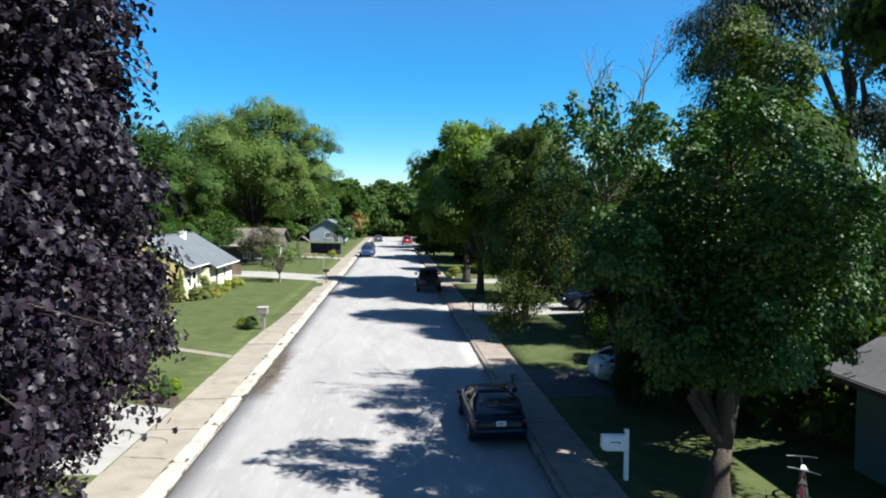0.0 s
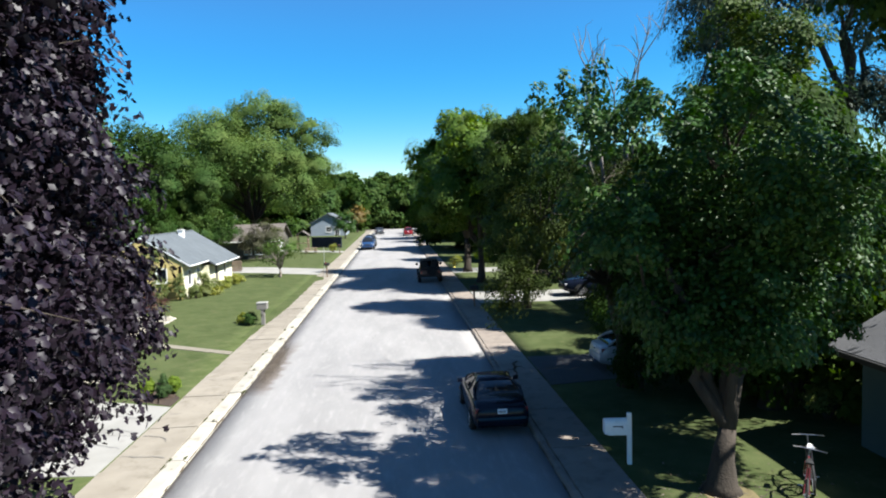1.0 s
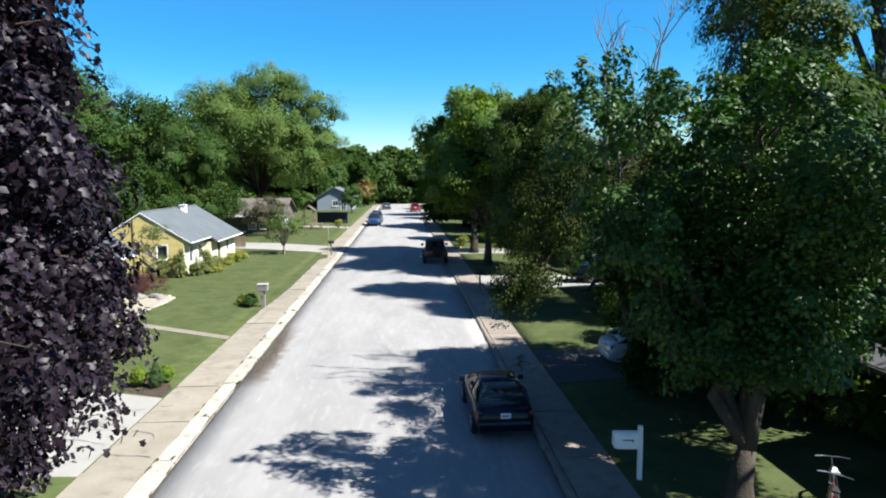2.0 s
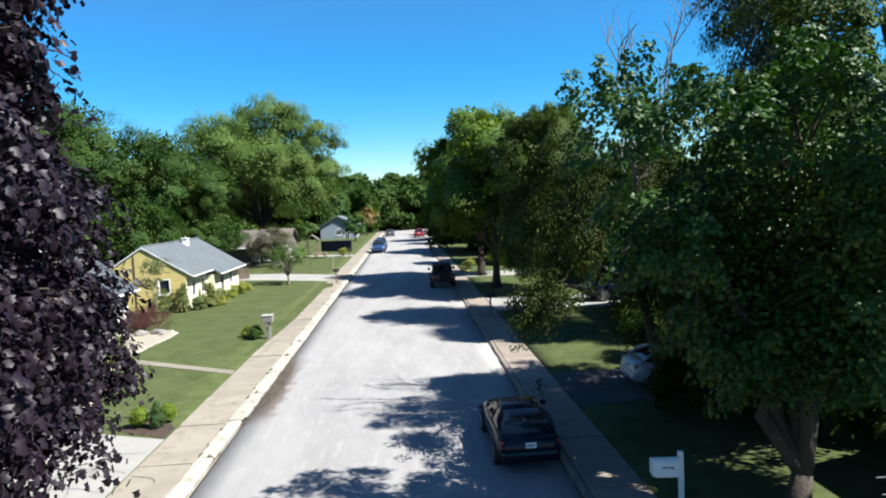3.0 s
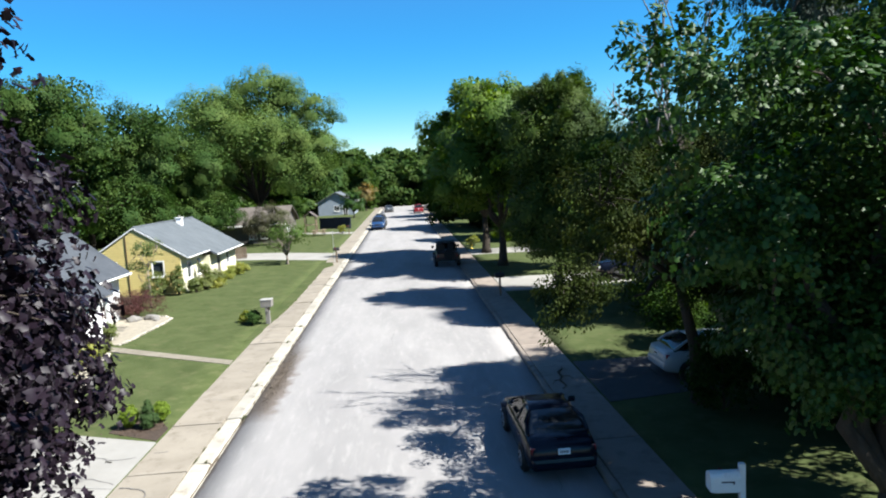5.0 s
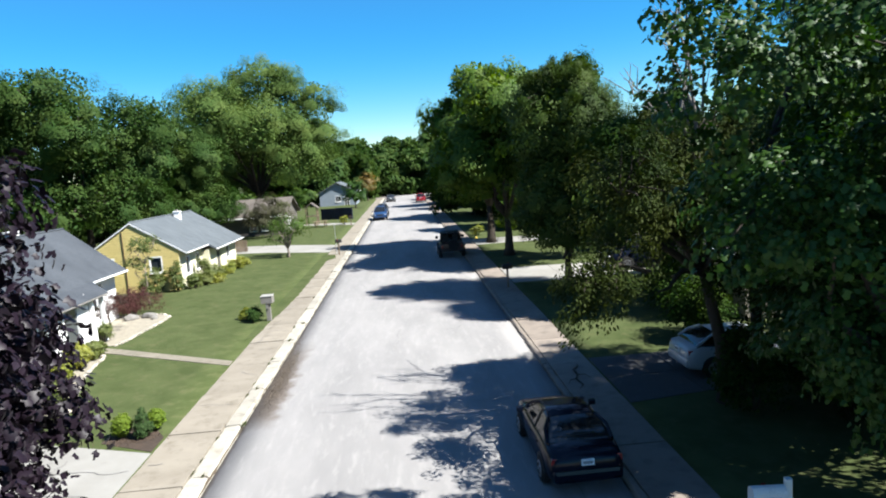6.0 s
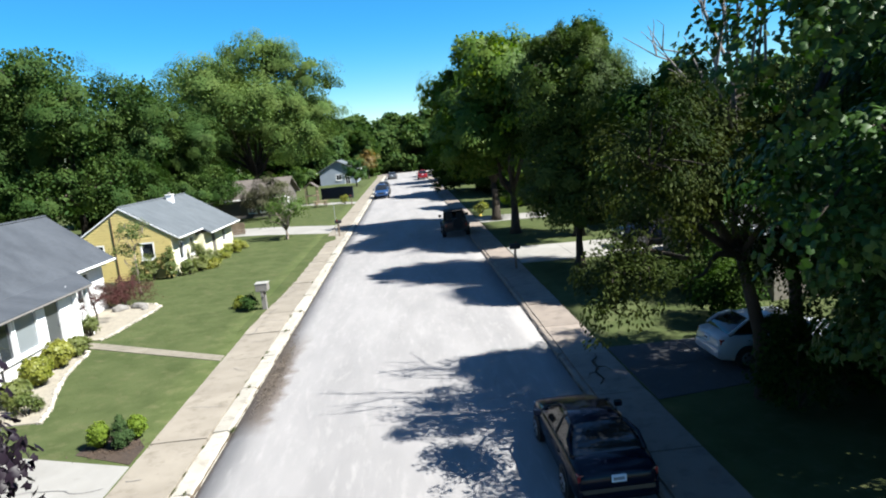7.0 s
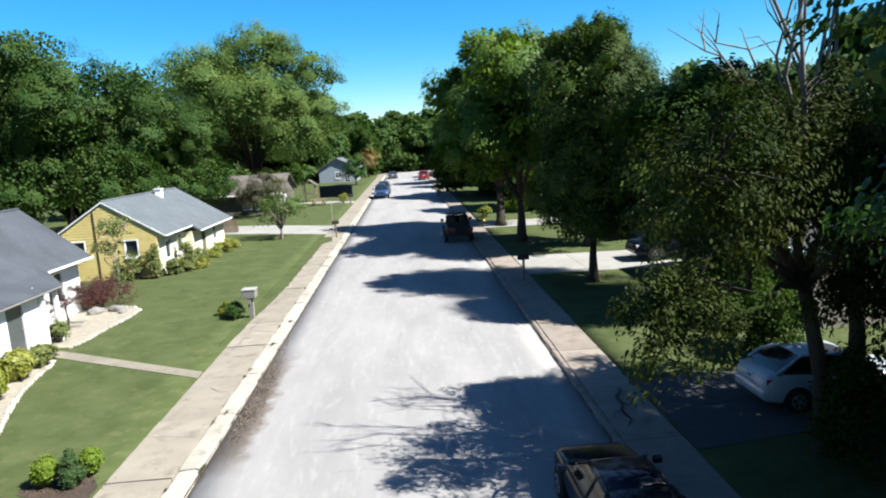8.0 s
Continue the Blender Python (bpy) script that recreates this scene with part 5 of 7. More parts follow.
# ---------------------------------------------------------------- bicycles
def bicycle(label, m, paint, r=0.33, lying=False, seat_mat="trim"):
    c = thing("bicycle", m, label, "bicycle", "bicycles on the lawn")
    k = r / 0.33
    for y in (0.0, 1.02 * k):
        w = part("wheel", ring(bmesh.new(), (0, y, r), r - 0.02, 0.022, "x", 26, 7), M["rubber"], c, "thin black tyre")
        part("rim", ring(bmesh.new(), (0, y, r), r - 0.048, 0.012, "x", 26, 5), M["alloy"], w)
        bm = bmesh.new()
        for i in range(14):
            a = 2 * math.pi * i / 14
            tube(bm, [(0.02 * (-1) ** i, y, r), (0, y + math.cos(a) * (r - 0.05), r + math.sin(a) * (r - 0.05))], [0.003, 0.003], 3, False)
        tube(bm, [(-0.05, y, r), (0.05, y, r)], [0.02, 0.02], 8)
        part("spokes", bm, M["steel"], w)
    bb, st, hd, hd2 = (0, 0.44 * k, 0.28 * k), (0, 0.30 * k, 0.78 * k), (0, 0.86 * k, 0.80 * k), (0, 0.89 * k, 0.68 * k)
    bm = bmesh.new()
    for a, b2 in ((bb, st), (st, hd), (bb, hd2), (hd, hd2)):
        tube(bm, [a, b2], [0.018, 0.018], 8)
    for s in (-1, 1):
        tube(bm, [(s * 0.05, 0, r), (s * 0.02, *st[1:])], [0.009, 0.009], 6)
        tube(bm, [(s * 0.05, 0, r), (s * 0.02, *bb[1:])], [0.009, 0.009], 6)
    part("frame", bm, paint, c)
    bm = bmesh.new()
    for s in (-1, 1):
        tube(bm, [(s * 0.05, 1.02 * k, r), (s * 0.05, 0.91 * k, 0.66 * k)], [0.011, 0.013], 6)
    tube(bm, [(-0.06, 0.91 * k, 0.66 * k), (0.06, 0.91 * k, 0.66 * k)], [0.015] * 2, 6)
    part("fork", bm, paint, c)
    bm = bmesh.new()
    tube(bm, [(0, 0.86 * k, 0.8 * k), (0, 0.88 * k, 0.95 * k)], [0.014] * 2, 8)
    tube(bm, [(-0.30, 0.76 * k, 0.99 * k), (-0.14, 0.88 * k, 0.96 * k), (0.14, 0.88 * k, 0.96 * k), (0.30, 0.76 * k, 0.99 * k)], [0.012] * 4, 8)
    part("handlebar", bm, M["steel"], c)
    bm = bmesh.new()
    tube(bm, [st, (0, 0.27 * k, 0.9 * k)], [0.013] * 2, 8)
    part("seat_post", bm, M["steel"], c)
    bm = bmesh.new()
    v = box(bm, -0.075, 0.075, 0.12 * k, 0.38 * k, 0.90 * k, 0.95 * k, 0.02)
    for q in v:
        if q.co.y > 0.25 * k:
            q.co.x *= 0.45
    part("seat", bm, M[seat_mat], c)
    bm = bmesh.new()
    cyl(bm, (0.05, bb[1], bb[2]), 0.085 * k, 0.01, "x", 18)
    tube(bm, [(0.06, bb[1], bb[2]), (0.07, bb[1] + 0.12, bb[2] - 0.11), (0.15, bb[1] + 0.12, bb[2] - 0.11)], [0.01] * 3, 6)
    tube(bm, [(-0.06, bb[1], bb[2]), (-0.07, bb[1] - 0.12, bb[2] + 0.11), (-0.15, bb[1] - 0.12, bb[2] + 0.11)], [0.01] * 3, 6)
    part("crank", bm, M["steel"], c)
    return c


bicycle("dark red bicycle standing on the lawn", pose(8.02, 11.4, 0.125, 0, 5, -33), M["bikeframe"])
bicycle("black bicycle with a white saddle standing on the lawn", pose(8.65, 12.05, 0.125, 0, -4, -29), M["bikeblack"], seat_mat="white")
bicycle("small lime-green bicycle lying on the lawn", pose(7.85, 10.85, 0.19, 6, 82, -75), M["bikegreen"], 0.22)


# ---------------------------------------------------------------- letterboxes and posts
def rounded_box_y(bm, w, l, z0, h, y0):
    o = [(-w / 2, z0)] + [(-math.cos(a) * w / 2, z0 + h - w / 2 + math.sin(a) * w / 2) for a in np.linspace(0, math.pi, 9)] + [(w / 2, z0)]
    return prism(bm, o, "y", y0, y0 + l)


def letterbox_white():
    t = thing("letterbox", pose(5.56, 14.15, 0.11, 0, 0, 84), "white letterbox on a white wooden post beside the pavement", "letterbox")
    part("post", boxed(-0.05, 0.05, -0.05, 0.05, 0.0, 1.22, 0.008), M["white"], t)
    part("arm", boxed(-0.04, 0.04, 0.052, 0.50, 0.70, 0.76, 0.006), M["white"], t)
    b = part("box", rounded_box_y(bmesh.new(), 0.26, 0.52, 0.762, 0.34, 0.06), M["white"], t, "white sheet-metal box")
    bm = bmesh.new()
    box(bm, -0.136, -0.132, 0.20, 0.40, 0.93, 0.955)
    box(bm, -0.136, -0.132, 0.17, 0.20, 0.90, 0.955)
    part("plain_bars", bm, M["ink"], b)
    part("flag", boxed(0.133, 0.145, 0.30, 0.36, 0.9, 1.08, 0.003), M["tail"], b, "red signal flag")


def letterbox_grey():
    t = thing("letterbox", pose(-6.86, 34.9, 0.12), "grey letterbox with a pale lid on a thick grey post", "letterbox")
    bm = bmesh.new()
    vs = box(bm, -0.10, 0.10, -0.10, 0.10, 0.0, 0.95, 0.015)
    part("post", bm, M["post_grey"], t)
    b = part("box", boxed(-0.26, 0.26, -0.30, 0.22, 0.86, 1.18, 0.02), M["post_grey"], t)
    part("lid", boxed(-0.28, 0.28, -0.32, 0.24, 1.183, 1.225, 0.015), M["lid"], b, "pale flat lid")
    part("brace", boxed(-0.06, 0.06, -0.28, -0.105, 0.62, 0.855, 0.01), M["post_grey"], t)


def letterbox_dark(m, label):
    t = thing("letterbox", m, label, "letterbox")
    part("post", boxed(-0.05, 0.05, -0.05, 0.05, 0.0, 1.0, 0.008), M["wood"], t)
    b = part("box", rounded_box_y(bmesh.new(), 0.24, 0.50, 1.003, 0.27, -0.25), M["trim"], t, "black metal box")
    part("door", boxed(-0.10, 0.10, 0.252, 0.262, 1.02, 1.2, 0.004), M["trim"], b)
    part("flag", boxed(0.122, 0.132, -0.1, -0.05, 1.15, 1.32, 0.003), M["tail"], b)
    return t


letterbox_white()
letterbox_grey()
letterbox_dark(pose(4.85, 38.2, 0.11, 0, 0, 90), "black letterbox on a wooden post beside the drive")
letterbox_dark(pose(-5.85, 58.1, 0.12, 0, 0, -90), "black letterbox on a post at the drive's corner")
letterbox_dark(pose(-7.05, 86.0, 0.12, 0, 0, -90), "dark letterbox on a post by the narrow drive")


def marker_post():
    t = thing("fire_hydrant", pose(5.75, 61.9, 0.11), "yellow fire hydrant on the verge", "hydrant")
    bm = bmesh.new()
    tube(bm, [(0, 0, 0), (0, 0, 0.06), (0, 0, 0.07), (0, 0, 0.55), (0, 0, 0.60), (0, 0, 0.72), (0, 0, 0.76)], [0.17, 0.17, 0.11, 0.11, 0.14, 0.09, 0.03], 14)
    part("barrel", bm, M["yellow_paint"], t, smooth=True)
    for s in (-1, 1):
        part("outlet", cyl(bmesh.new(), (s * 0.14, 0, 0.45), 0.05, 0.10, "x", 12, 0.008), M["yellow_paint"], t)


marker_post()
p = thing("flag_pole", pose(-6.15, 59.0, 0.11), "thin grey metal pole at the lawn's edge", "pole")
bm = bmesh.new()
tube(bm, [(0, 0, 0), (0, 0, 2.6)], [0.025, 0.018], 8)
part("pole", bm, M["galv"], p)


# ---------------------------------------------------------------- fences and yard things
def picket_fence(label, a, b, height, step, width, material, rails=2):
    a, b = Vector((*a, 0)), Vector((*b, 0))
    length = (b - a).length
    ang = math.degrees(math.atan2(b.y - a.y, b.x - a.x))
    f = thing("fence", pose(a.x, a.y, lawn_z(a.x, a.y), 0, 0, ang), label, "fence")
    me = mesh_of("slat", boxed(-width / 2, width / 2, -0.012, 0.012, 0.05, height, 0.004), material)
    n = int(length / step)
    for i in range(n):
        part("slat", me, None, f, at=pose(step * (i + 0.5), 0, 0.01 * ((i * 7) % 3 - 1)))
    for k in range(rails):
        z = height * (0.25 + 0.5 * k / max(1, rails - 1))
        part("rail", boxed(0, length, 0.014, 0.05, z, z + 0.08, 0.006), material, f)
    pm = mesh_of("post", boxed(-0.05, 0.05, 0.052, 0.152, 0.0, height + 0.05, 0.008), material)
    for i in range(int(length / 2.4) + 1):
        part("post", pm, None, f, at=pose(min(length, 2.4 * i), 0, 0))
    return f


picket_fence("dark navy board fence with pale post tops", (-12.2, 98.6), (-7.6, 96.8), 1.6, 0.30, 0.29, M["navy"])
picket_fence("grey wooden fence behind the yellow house", (-24.0, 64.5), (-14.5, 64.0), 1.1, 0.16, 0.14, M["wood"])


def picnic_table(m):
    t = thing("picnic_table", m, "weathered wooden picnic table with benches", "table")
    for i in range(5):
        part("plank", boxed(-0.9, 0.9, -0.37 + i * 0.15, -0.23 + i * 0.15, 0.72, 0.76, 0.006), M["wood"], t)
    for s in (-1, 1):
        part("bench", boxed(-0.9, 0.9, s * 0.72 - 0.13, s * 0.72 + 0.13, 0.42, 0.46, 0.006), M["wood"], t)
        for e in (-0.6, 0.6):
            bm = bmesh.new()
            tube(bm, [(e, s * 0.25, 0.72), (e, s * 0.62, 0.0)], [0.05, 0.05], 6)
            part("leg", bm, M["wood"], t)
    for e in (-0.6, 0.6):
        part("crossbar", boxed(e - 0.04, e + 0.04, -0.8, 0.8, 0.34, 0.415, 0.006), M["wood"], t)


picnic_table(pose(-10.9, 87.0, 0.24, 0, 0, 20))


def play_frame(m):
    t = thing("play_frame", m, "brown wooden climbing frame with a small roof", "play frame")
    for x in (-0.7, 0.7):
        for y in (-0.7, 0.7):
            part("post", boxed(x - 0.06, x + 0.06, y - 0.06, y + 0.06, 0, 2.3, 0.01), M["wood"], t)
    part("deck", boxed(-0.8, 0.8, -0.8, 0.8, 1.1, 1.18, 0.01), M["wood"], t)
    for s in (-1, 1):
        bm = bmesh.new()
        prism(bm, [(s * 0.95, 2.2), (0, 2.9), (0, 2.84), (s * 0.95, 2.14)], "y", -0.9, 0.9)
        part("roof_panel", bm, M["shingle_b"], t)
        part("rail", boxed(s * 0.7 - 0.03, s * 0.7 + 0.03, -0.64, 0.64, 1.55, 1.65, 0.008), M["wood"], t)


play_frame(pose(-12.6, 92.5, 0.24))


# ---------------------------------------------------------------- trees
# purple maple at the kerb, overhanging the pavement
rng0 = np.random.default_rng(3)
tree("large dark purple maple overhanging the pavement", pose(-7.9, 8.4, 0.1), 11, [(0, 0, 0), (0.05, 0.0, 1.2), (0.1, 0.05, 2.4)], 0.26,
     [(2.4, 1.2, 5.2), (2.2, -2.0, 5.0), (-2.0, 1.5, 5.4), (-1.8, -2.2, 5.5), (0.4, 2.8, 6.0), (0.2, 0.2, 9.0), (2.6, 0.4, 7.6), (1.5, 2.2, 7.8)],
     [(0.6, 0.2, 6.4, 3.8, 4.0, 3.2), (1.2, 0.0, 9.4, 3.3, 3.6, 2.4), (2.0, 1.2, 7.0, 2.4, 2.6, 2.0), (1.5, 1.2, 8.8, 2.6, 3.0, 2.6), (0.6, 0.0, 11.6, 2.8, 2.8, 2.2), (2.2, 1.6, 5.0, 2.3, 2.2, 1.8), (2.3, -1.2, 4.6, 2.4, 2.6, 1.8), (0.5, 1.8, 4.6, 2.6, 2.0, 1.8), (2.3, -2.6, 4.3, 1.8, 2.0, 1.3), (2.4, -1.0, 3.4, 1.8, 2.2, 1.1), (1.0, -2.8, 3.4, 2.0, 1.6, 1.2), (2.05, 0.5, 3.9, 1.8, 1.9, 1.3), (2.2, -0.4, 2.7, 1.9, 2.2, 1.1), (1.4, -1.7, 2.5, 2.1, 2.0, 1.0), (2.45, 4.0, 4.3, 1.3, 1.4, 1.4), (2.4, 3.9, 4.2, 1.2, 1.3, 1.3), (2.3, 3.4, 4.6, 1.3, 1.4, 1.4), (2.65, 3.1, 3.25, 1.15, 1.3, 0.9), (2.2, 2.2, 3.1, 1.2, 1.2, 0.9), (2.35, 3.6, 6.6, 1.05, 1.1, 1.1), (1.9, 3.4, 8.6, 1.2, 1.2, 1.3)],
     (1500, 0.40, 52, 0.12, "maple", "purple", 1.5, 0.9), bark="bark", core=110000, core_r=0.88, lumps=True, form=0.5, crown_label="dense dark purple lobed leaves")


def sun_gaps(base, spots):
    """Gaps along the sun's way to each spot (x, y, size) on the ground, in the crown's own coordinates."""
    return [(x - base[0] + sun_to.x / sun_to.z * z, y - base[1] + sun_to.y / sun_to.z * z, z - base[2], r, r, 0.5)
            for x, y, r in spots for z in np.arange(2.0, 12.5, 0.45)]


FLECKS = [(5.05, 15.3, 0.36), (4.5, 16.1, 0.26), (4.7, 14.7, 0.22)]
# near maple on the lawn
MAPLE = [(0.55, 0.3, 5.6, 2.6, 2.6, 2.3), (-2.2, 1.3, 7.1, 1.5, 1.6, 1.3), (-0.4, 0.2, 7.2, 2.1, 2.0, 1.2), (1.7, 1.1, 5.4, 2.1, 2.1, 1.8), (-1.7, 0.8, 5.5, 1.5, 1.8, 1.2), (1.7, 2.0, 5.0, 2.1, 2.1, 1.9), (2.5, 1.6, 3.7, 1.4, 1.9, 1.3), (2.3, 1.0, 5.6, 1.6, 1.9, 1.8), (0.0, 3.0, 5.2, 1.9, 1.7, 1.6), (-0.5, 0.8, 3.9, 1.3, 1.6, 1.1), (0.4, 1.0, 3.4, 2.0, 2.0, 1.2), (1.7, 1.6, 3.3, 1.9, 1.8, 1.1), (0.7, 2.4, 3.4, 2.1, 1.9, 1.4), (0.0, -0.8, 3.4, 1.7, 1.2, 0.9), (0.3, -0.7, 4.2, 1.8, 1.3, 1.0), (-0.1, 1.6, 3.2, 1.4, 1.5, 0.9), (1.0, -1.5, 6.1, 1.5, 1.4, 1.3)]
tree("green maple with a forked trunk on the lawn by the bicycles", pose(6.93, 12.5, 0.1), 21, [(0, 0, 0), (0.02, 0.0, 0.7), (0.14, 0.02, 1.35)], 0.30,
     [(-1.3, 1.0, 5.6), (-1.4, 0.6, 4.3), (0.6, 0.4, 5.0), (1.9, 0.6, 4.4), (0.6, 1.9, 5.0), (0.2, 0.3, 6.4)],
     MAPLE,
     (430, 0.44, 96, 0.10, "maple", "leaf_a", 0.9, 0.7), hollows=[(-1.0, -2.0, 5.6, 0.95, 2.3, 2.4)] + sun_gaps((6.93, 12.5, 0.1), FLECKS), core=80000, core_of=(0, 3, 4, 5, 6, 7, 8, 9, 10, 11, 12, 13, 14, 15, 16), core_r=0.8, form=0.6, twigs=0.12, extra=shoots(17, MAPLE[:3], 28, 0.4, 0.85), spread=2.2, crown_label="green lobed leaves lit from behind")
# ash-like tree by the drive, with a low bough over the kerb
ASH = [(-0.8, 0.4, 6.0, 1.9, 1.9, 1.3), (-2.7, -1.0, 5.7, 1.4, 1.6, 1.1), (-1.6, -0.6, 4.9, 1.7, 1.7, 0.9), (0.7, 0.4, 5.6, 1.7, 1.8, 1.6), (1.6, -0.8, 3.4, 1.8, 1.8, 1.4), (0.8, -2.6, 4.6, 1.4, 1.6, 1.2), (0.2, -0.6, 3.5, 1.2, 1.4, 1.0)]
low = np.array([3.6 - 7.7, 17.8 - 20.4, 3.85]) + np.random.default_rng(4).normal(size=(60, 3)) * np.array([0.42, 0.42, 0.34])
tree("leaning green tree with a low bough over the kerb", pose(7.7, 20.4, 0.1), 31, [(0, 0, 0), (-0.15, 0.0, 1.6), (-0.6, -0.1, 3.4)], 0.20,
     [(-3.0, -1.2, 5.6), (-2.4, 1.0, 6.0), (1.2, 0.4, 5.8), (0.2, -2.0, 5.2), (-0.6, 0.4, 6.6), (-3.9, -2.3, 3.8), (-2.2, -1.2, 3.3)],
     ASH,
     (240, 0.5, 170, 0.09, "oval", "leaf_b", 0.8, 0.7), bark="bark", core=14000, core_r=0.62, form=0.6, extra=np.concatenate([np.column_stack([low, np.full(len(low), 0.32)]), shoots(8, ASH[:4], 16, 0.3, 0.6)]), crown_label="sprays of narrow green leaves")
tree("green tree with dead upper branches behind the drive", pose(9.2, 21.7, 0.1), 41, [(0, 0, 0), (0.1, 0.2, 2.0), (0.0, 0.5, 3.8)], 0.2,
     [(-2.4, 1.0, 5.4), (1.8, 1.0, 6.2), (-0.6, 1.6, 6.2), (0.8, -0.4, 5.6), (2.2, 1.0, 8.6), (3.3, -1.2, 10.6), (2.2, -0.6, 11.8)],
     [(1.6, 0.8, 5.4, 2.0, 2.0, 1.8), (2.3, 0.9, 8.0, 1.6, 1.7, 1.9), (-2.6, 1.2, 4.9, 1.7, 1.7, 1.4), (-0.9, 1.0, 5.5, 1.8, 1.8, 1.3), (3.5, -1.3, 10.8, 1.5, 1.6, 1.2), (2.3, -0.6, 12.0, 1.3, 1.4, 1.1), (3.0, -0.8, 9.6, 1.7, 1.7, 1.0)],
     (240, 0.46, 110, 0.14, "quad", "leaf_round", 0.7, 0.65), core=6000, core_r=0.6, form=0.6, crown_label="green and olive leaves")


def dead_branches(m, seed, label, ends):
    """Bare grey boughs that reach out of the crown."""
    rng = np.random.default_rng(seed)
    t = thing("dead_bough", m, label, "branch")
    for e in ends:
        p = bend(rng, (0, 0, 0), e, 6, 0.16)
        bm = bmesh.new()
        tube(bm, p, [0.046, 0.039, 0.031, 0.023, 0.015, 0.007], 6)
        b = part("branch", bm, M["deadwood"], t, smooth=True)
        for k in (2, 3, 4):
            for _ in range(2):
                q = np.array(p[k]) + rng.normal(size=3) * np.array([0.45, 0.45, 0.3]) + np.array([0, 0, 0.6])
                part("twig", tube(bmesh.new(), bend(rng, p[k], q, 4, 0.05), [0.016, 0.013, 0.009, 0.004], 5, False), M["deadwood"], b, smooth=True)


dead_branches(pose(8.2, 21.9, 5.4), 5, "bare grey dead boughs above the green crown", [(-2.5, 1.4, 3.4), (-2.2, 0.5, 3.5), (-1.8, -0.6, 4.1), (-1.5, -0.3, 4.8), (0.3, -0.5, 6.6), (0.6, -1.0, 6.9), (1.3, -0.9, 7.4), (-0.6, -0.1, 6.1)])
dead_branches(pose(7.0, 20.2, 6.0), 6, "thin bare dead boughs over the ash crown", [(-0.7, -0.8, 5.3), (-1.1, -1.2, 5.0), (-0.9, 0.1, 5.5)])

# tall grey-green tree behind
tree("tall grey-green tree with several dark stems", pose(20.5, 30.0, 0.1), 51, [(0.9, 0, 0), (1.3, 0, 5.0), (1.7, 0.0, 9.5)], 0.42,
     [(-4.6, 0.0, 13.4), (-2.0, 0.5, 16.2), (0.8, -0.5, 15.6), (1.7, 0.3, 17.4), (3.3, 0.4, 14.2), (-3.2, -0.8, 11.4)],
     [(-4.8, 0.0, 14.2, 2.2, 2.5, 2.2), (-2.6, -0.5, 15.8, 3.0, 3.0, 2.6), (-3.6, 0.0, 11.6, 2.2, 2.4, 1.9), (0.2, 0.4, 17.4, 2.8, 2.9, 2.2), (3.4, 0.0, 14.8, 2.4, 2.6, 2.8), (2.6, 0.0, 10.4, 2.0, 2.2, 1.7), (-0.6, 0.0, 9.0, 2.0, 2.2, 1.7)],
     (330, 0.85, 210, 0.24, "lance", "leaf_willow", 1.4, 1.1), core=4000, twigs=0.3, crown_label="hanging sprays of narrow leaves")
# added tree, hidden behind the maple, that shades the verge and leaning tree
tree("dense dark tree added behind the maple for shade", pose(11.0, 17.6, 0.1) @ Matrix.Scale(0.84, 4), 57, [(0, 0, 0), (0.0, 0, 1.6), (0.0, 0.0, 3.2)], 0.3,
     [(-2.2, 0.0, 6.0), (2.2, 0.6, 6.2), (-0.4, 2.2, 6.6), (0.0, -2.2, 6.4), (0.0, 0.0, 9.0)],
     [(0.0, 0.0, 6.6, 4.3, 4.0, 3.2), (-0.4, 0.0, 9.2, 3.2, 3.0, 2.4)],
     (190, 0.8, 110, 0.24, "quad", "leaf_dark", 0.7, 0.6), core=16000, crown_label="dense dark leaves")
# added tree, out of view: its high crown shades maple, lawn and road
SHADE_CROWN = [(1.3, 0.9, 9.5, 1.3, 1.7, 1.1), (2.9, 5.6, 8.1, 1.2, 1.6, 0.9), (-1.6, 2.8, 9.5, 1.7, 1.6, 1.1)]
tree("unseen tall tree added to shade the maple and the road", pose(10.6, 6.4, 0.1), 58, [(0, 0, 0), (0.1, 0.2, 3.0), (0.5, 0.8, 6.5)], 0.26,
     [(1.3, 0.9, 9.1), (2.7, 5.2, 7.8), (-1.5, 2.7, 9.1)], SHADE_CROWN, (250, 0.5, 70, 0.16, "quad", "leaf_dark", 0.7, 0.7), hollows=sun_gaps((10.6, 6.4, 0.1), FLECKS), core=24000, core_r=0.9, crown_label="dense green leaves")
# dark round tree by the sunlit drive
tree("dark round-headed tree beside the sunlit drive", pose(7.77, 37.0, 0.1), 61, [(0, 0, 0), (0.0, 0.0, 1.2), (0.05, 0.0, 2.2)], 0.20,
     [(-1.6, 0.4, 5.4), (1.6, 0.6, 5.6), (0.2, -1.8, 5.6), (0.0, 1.8, 6.0), (0.0, 0.0, 9.4)],
     [(0.1, 0.0, 5.0, 3.0, 3.4, 3.0), (0.3, 0.0, 7.9, 3.3, 3.4, 2.4), (0.2, 0.1, 9.3, 2.3, 2.3, 1.4), (-0.4, -0.4, 3.4, 2.5, 2.7, 1.5), (0.9, 0.3, 3.0, 2.2, 2.4, 1.3)],
     (420, 0.5, 170, 0.17, "lance", "leaf_round", 0.1, 0.9), core=34000, extra=shoots(23, [(0.3, 0.0, 7.9, 3.3, 3.4, 2.4), (0.2, 0.1, 9.3, 2.3, 2.3, 1.4)], 60, 0.3, 0.8), calm=0.7, crown_label="dense dark green leaves")


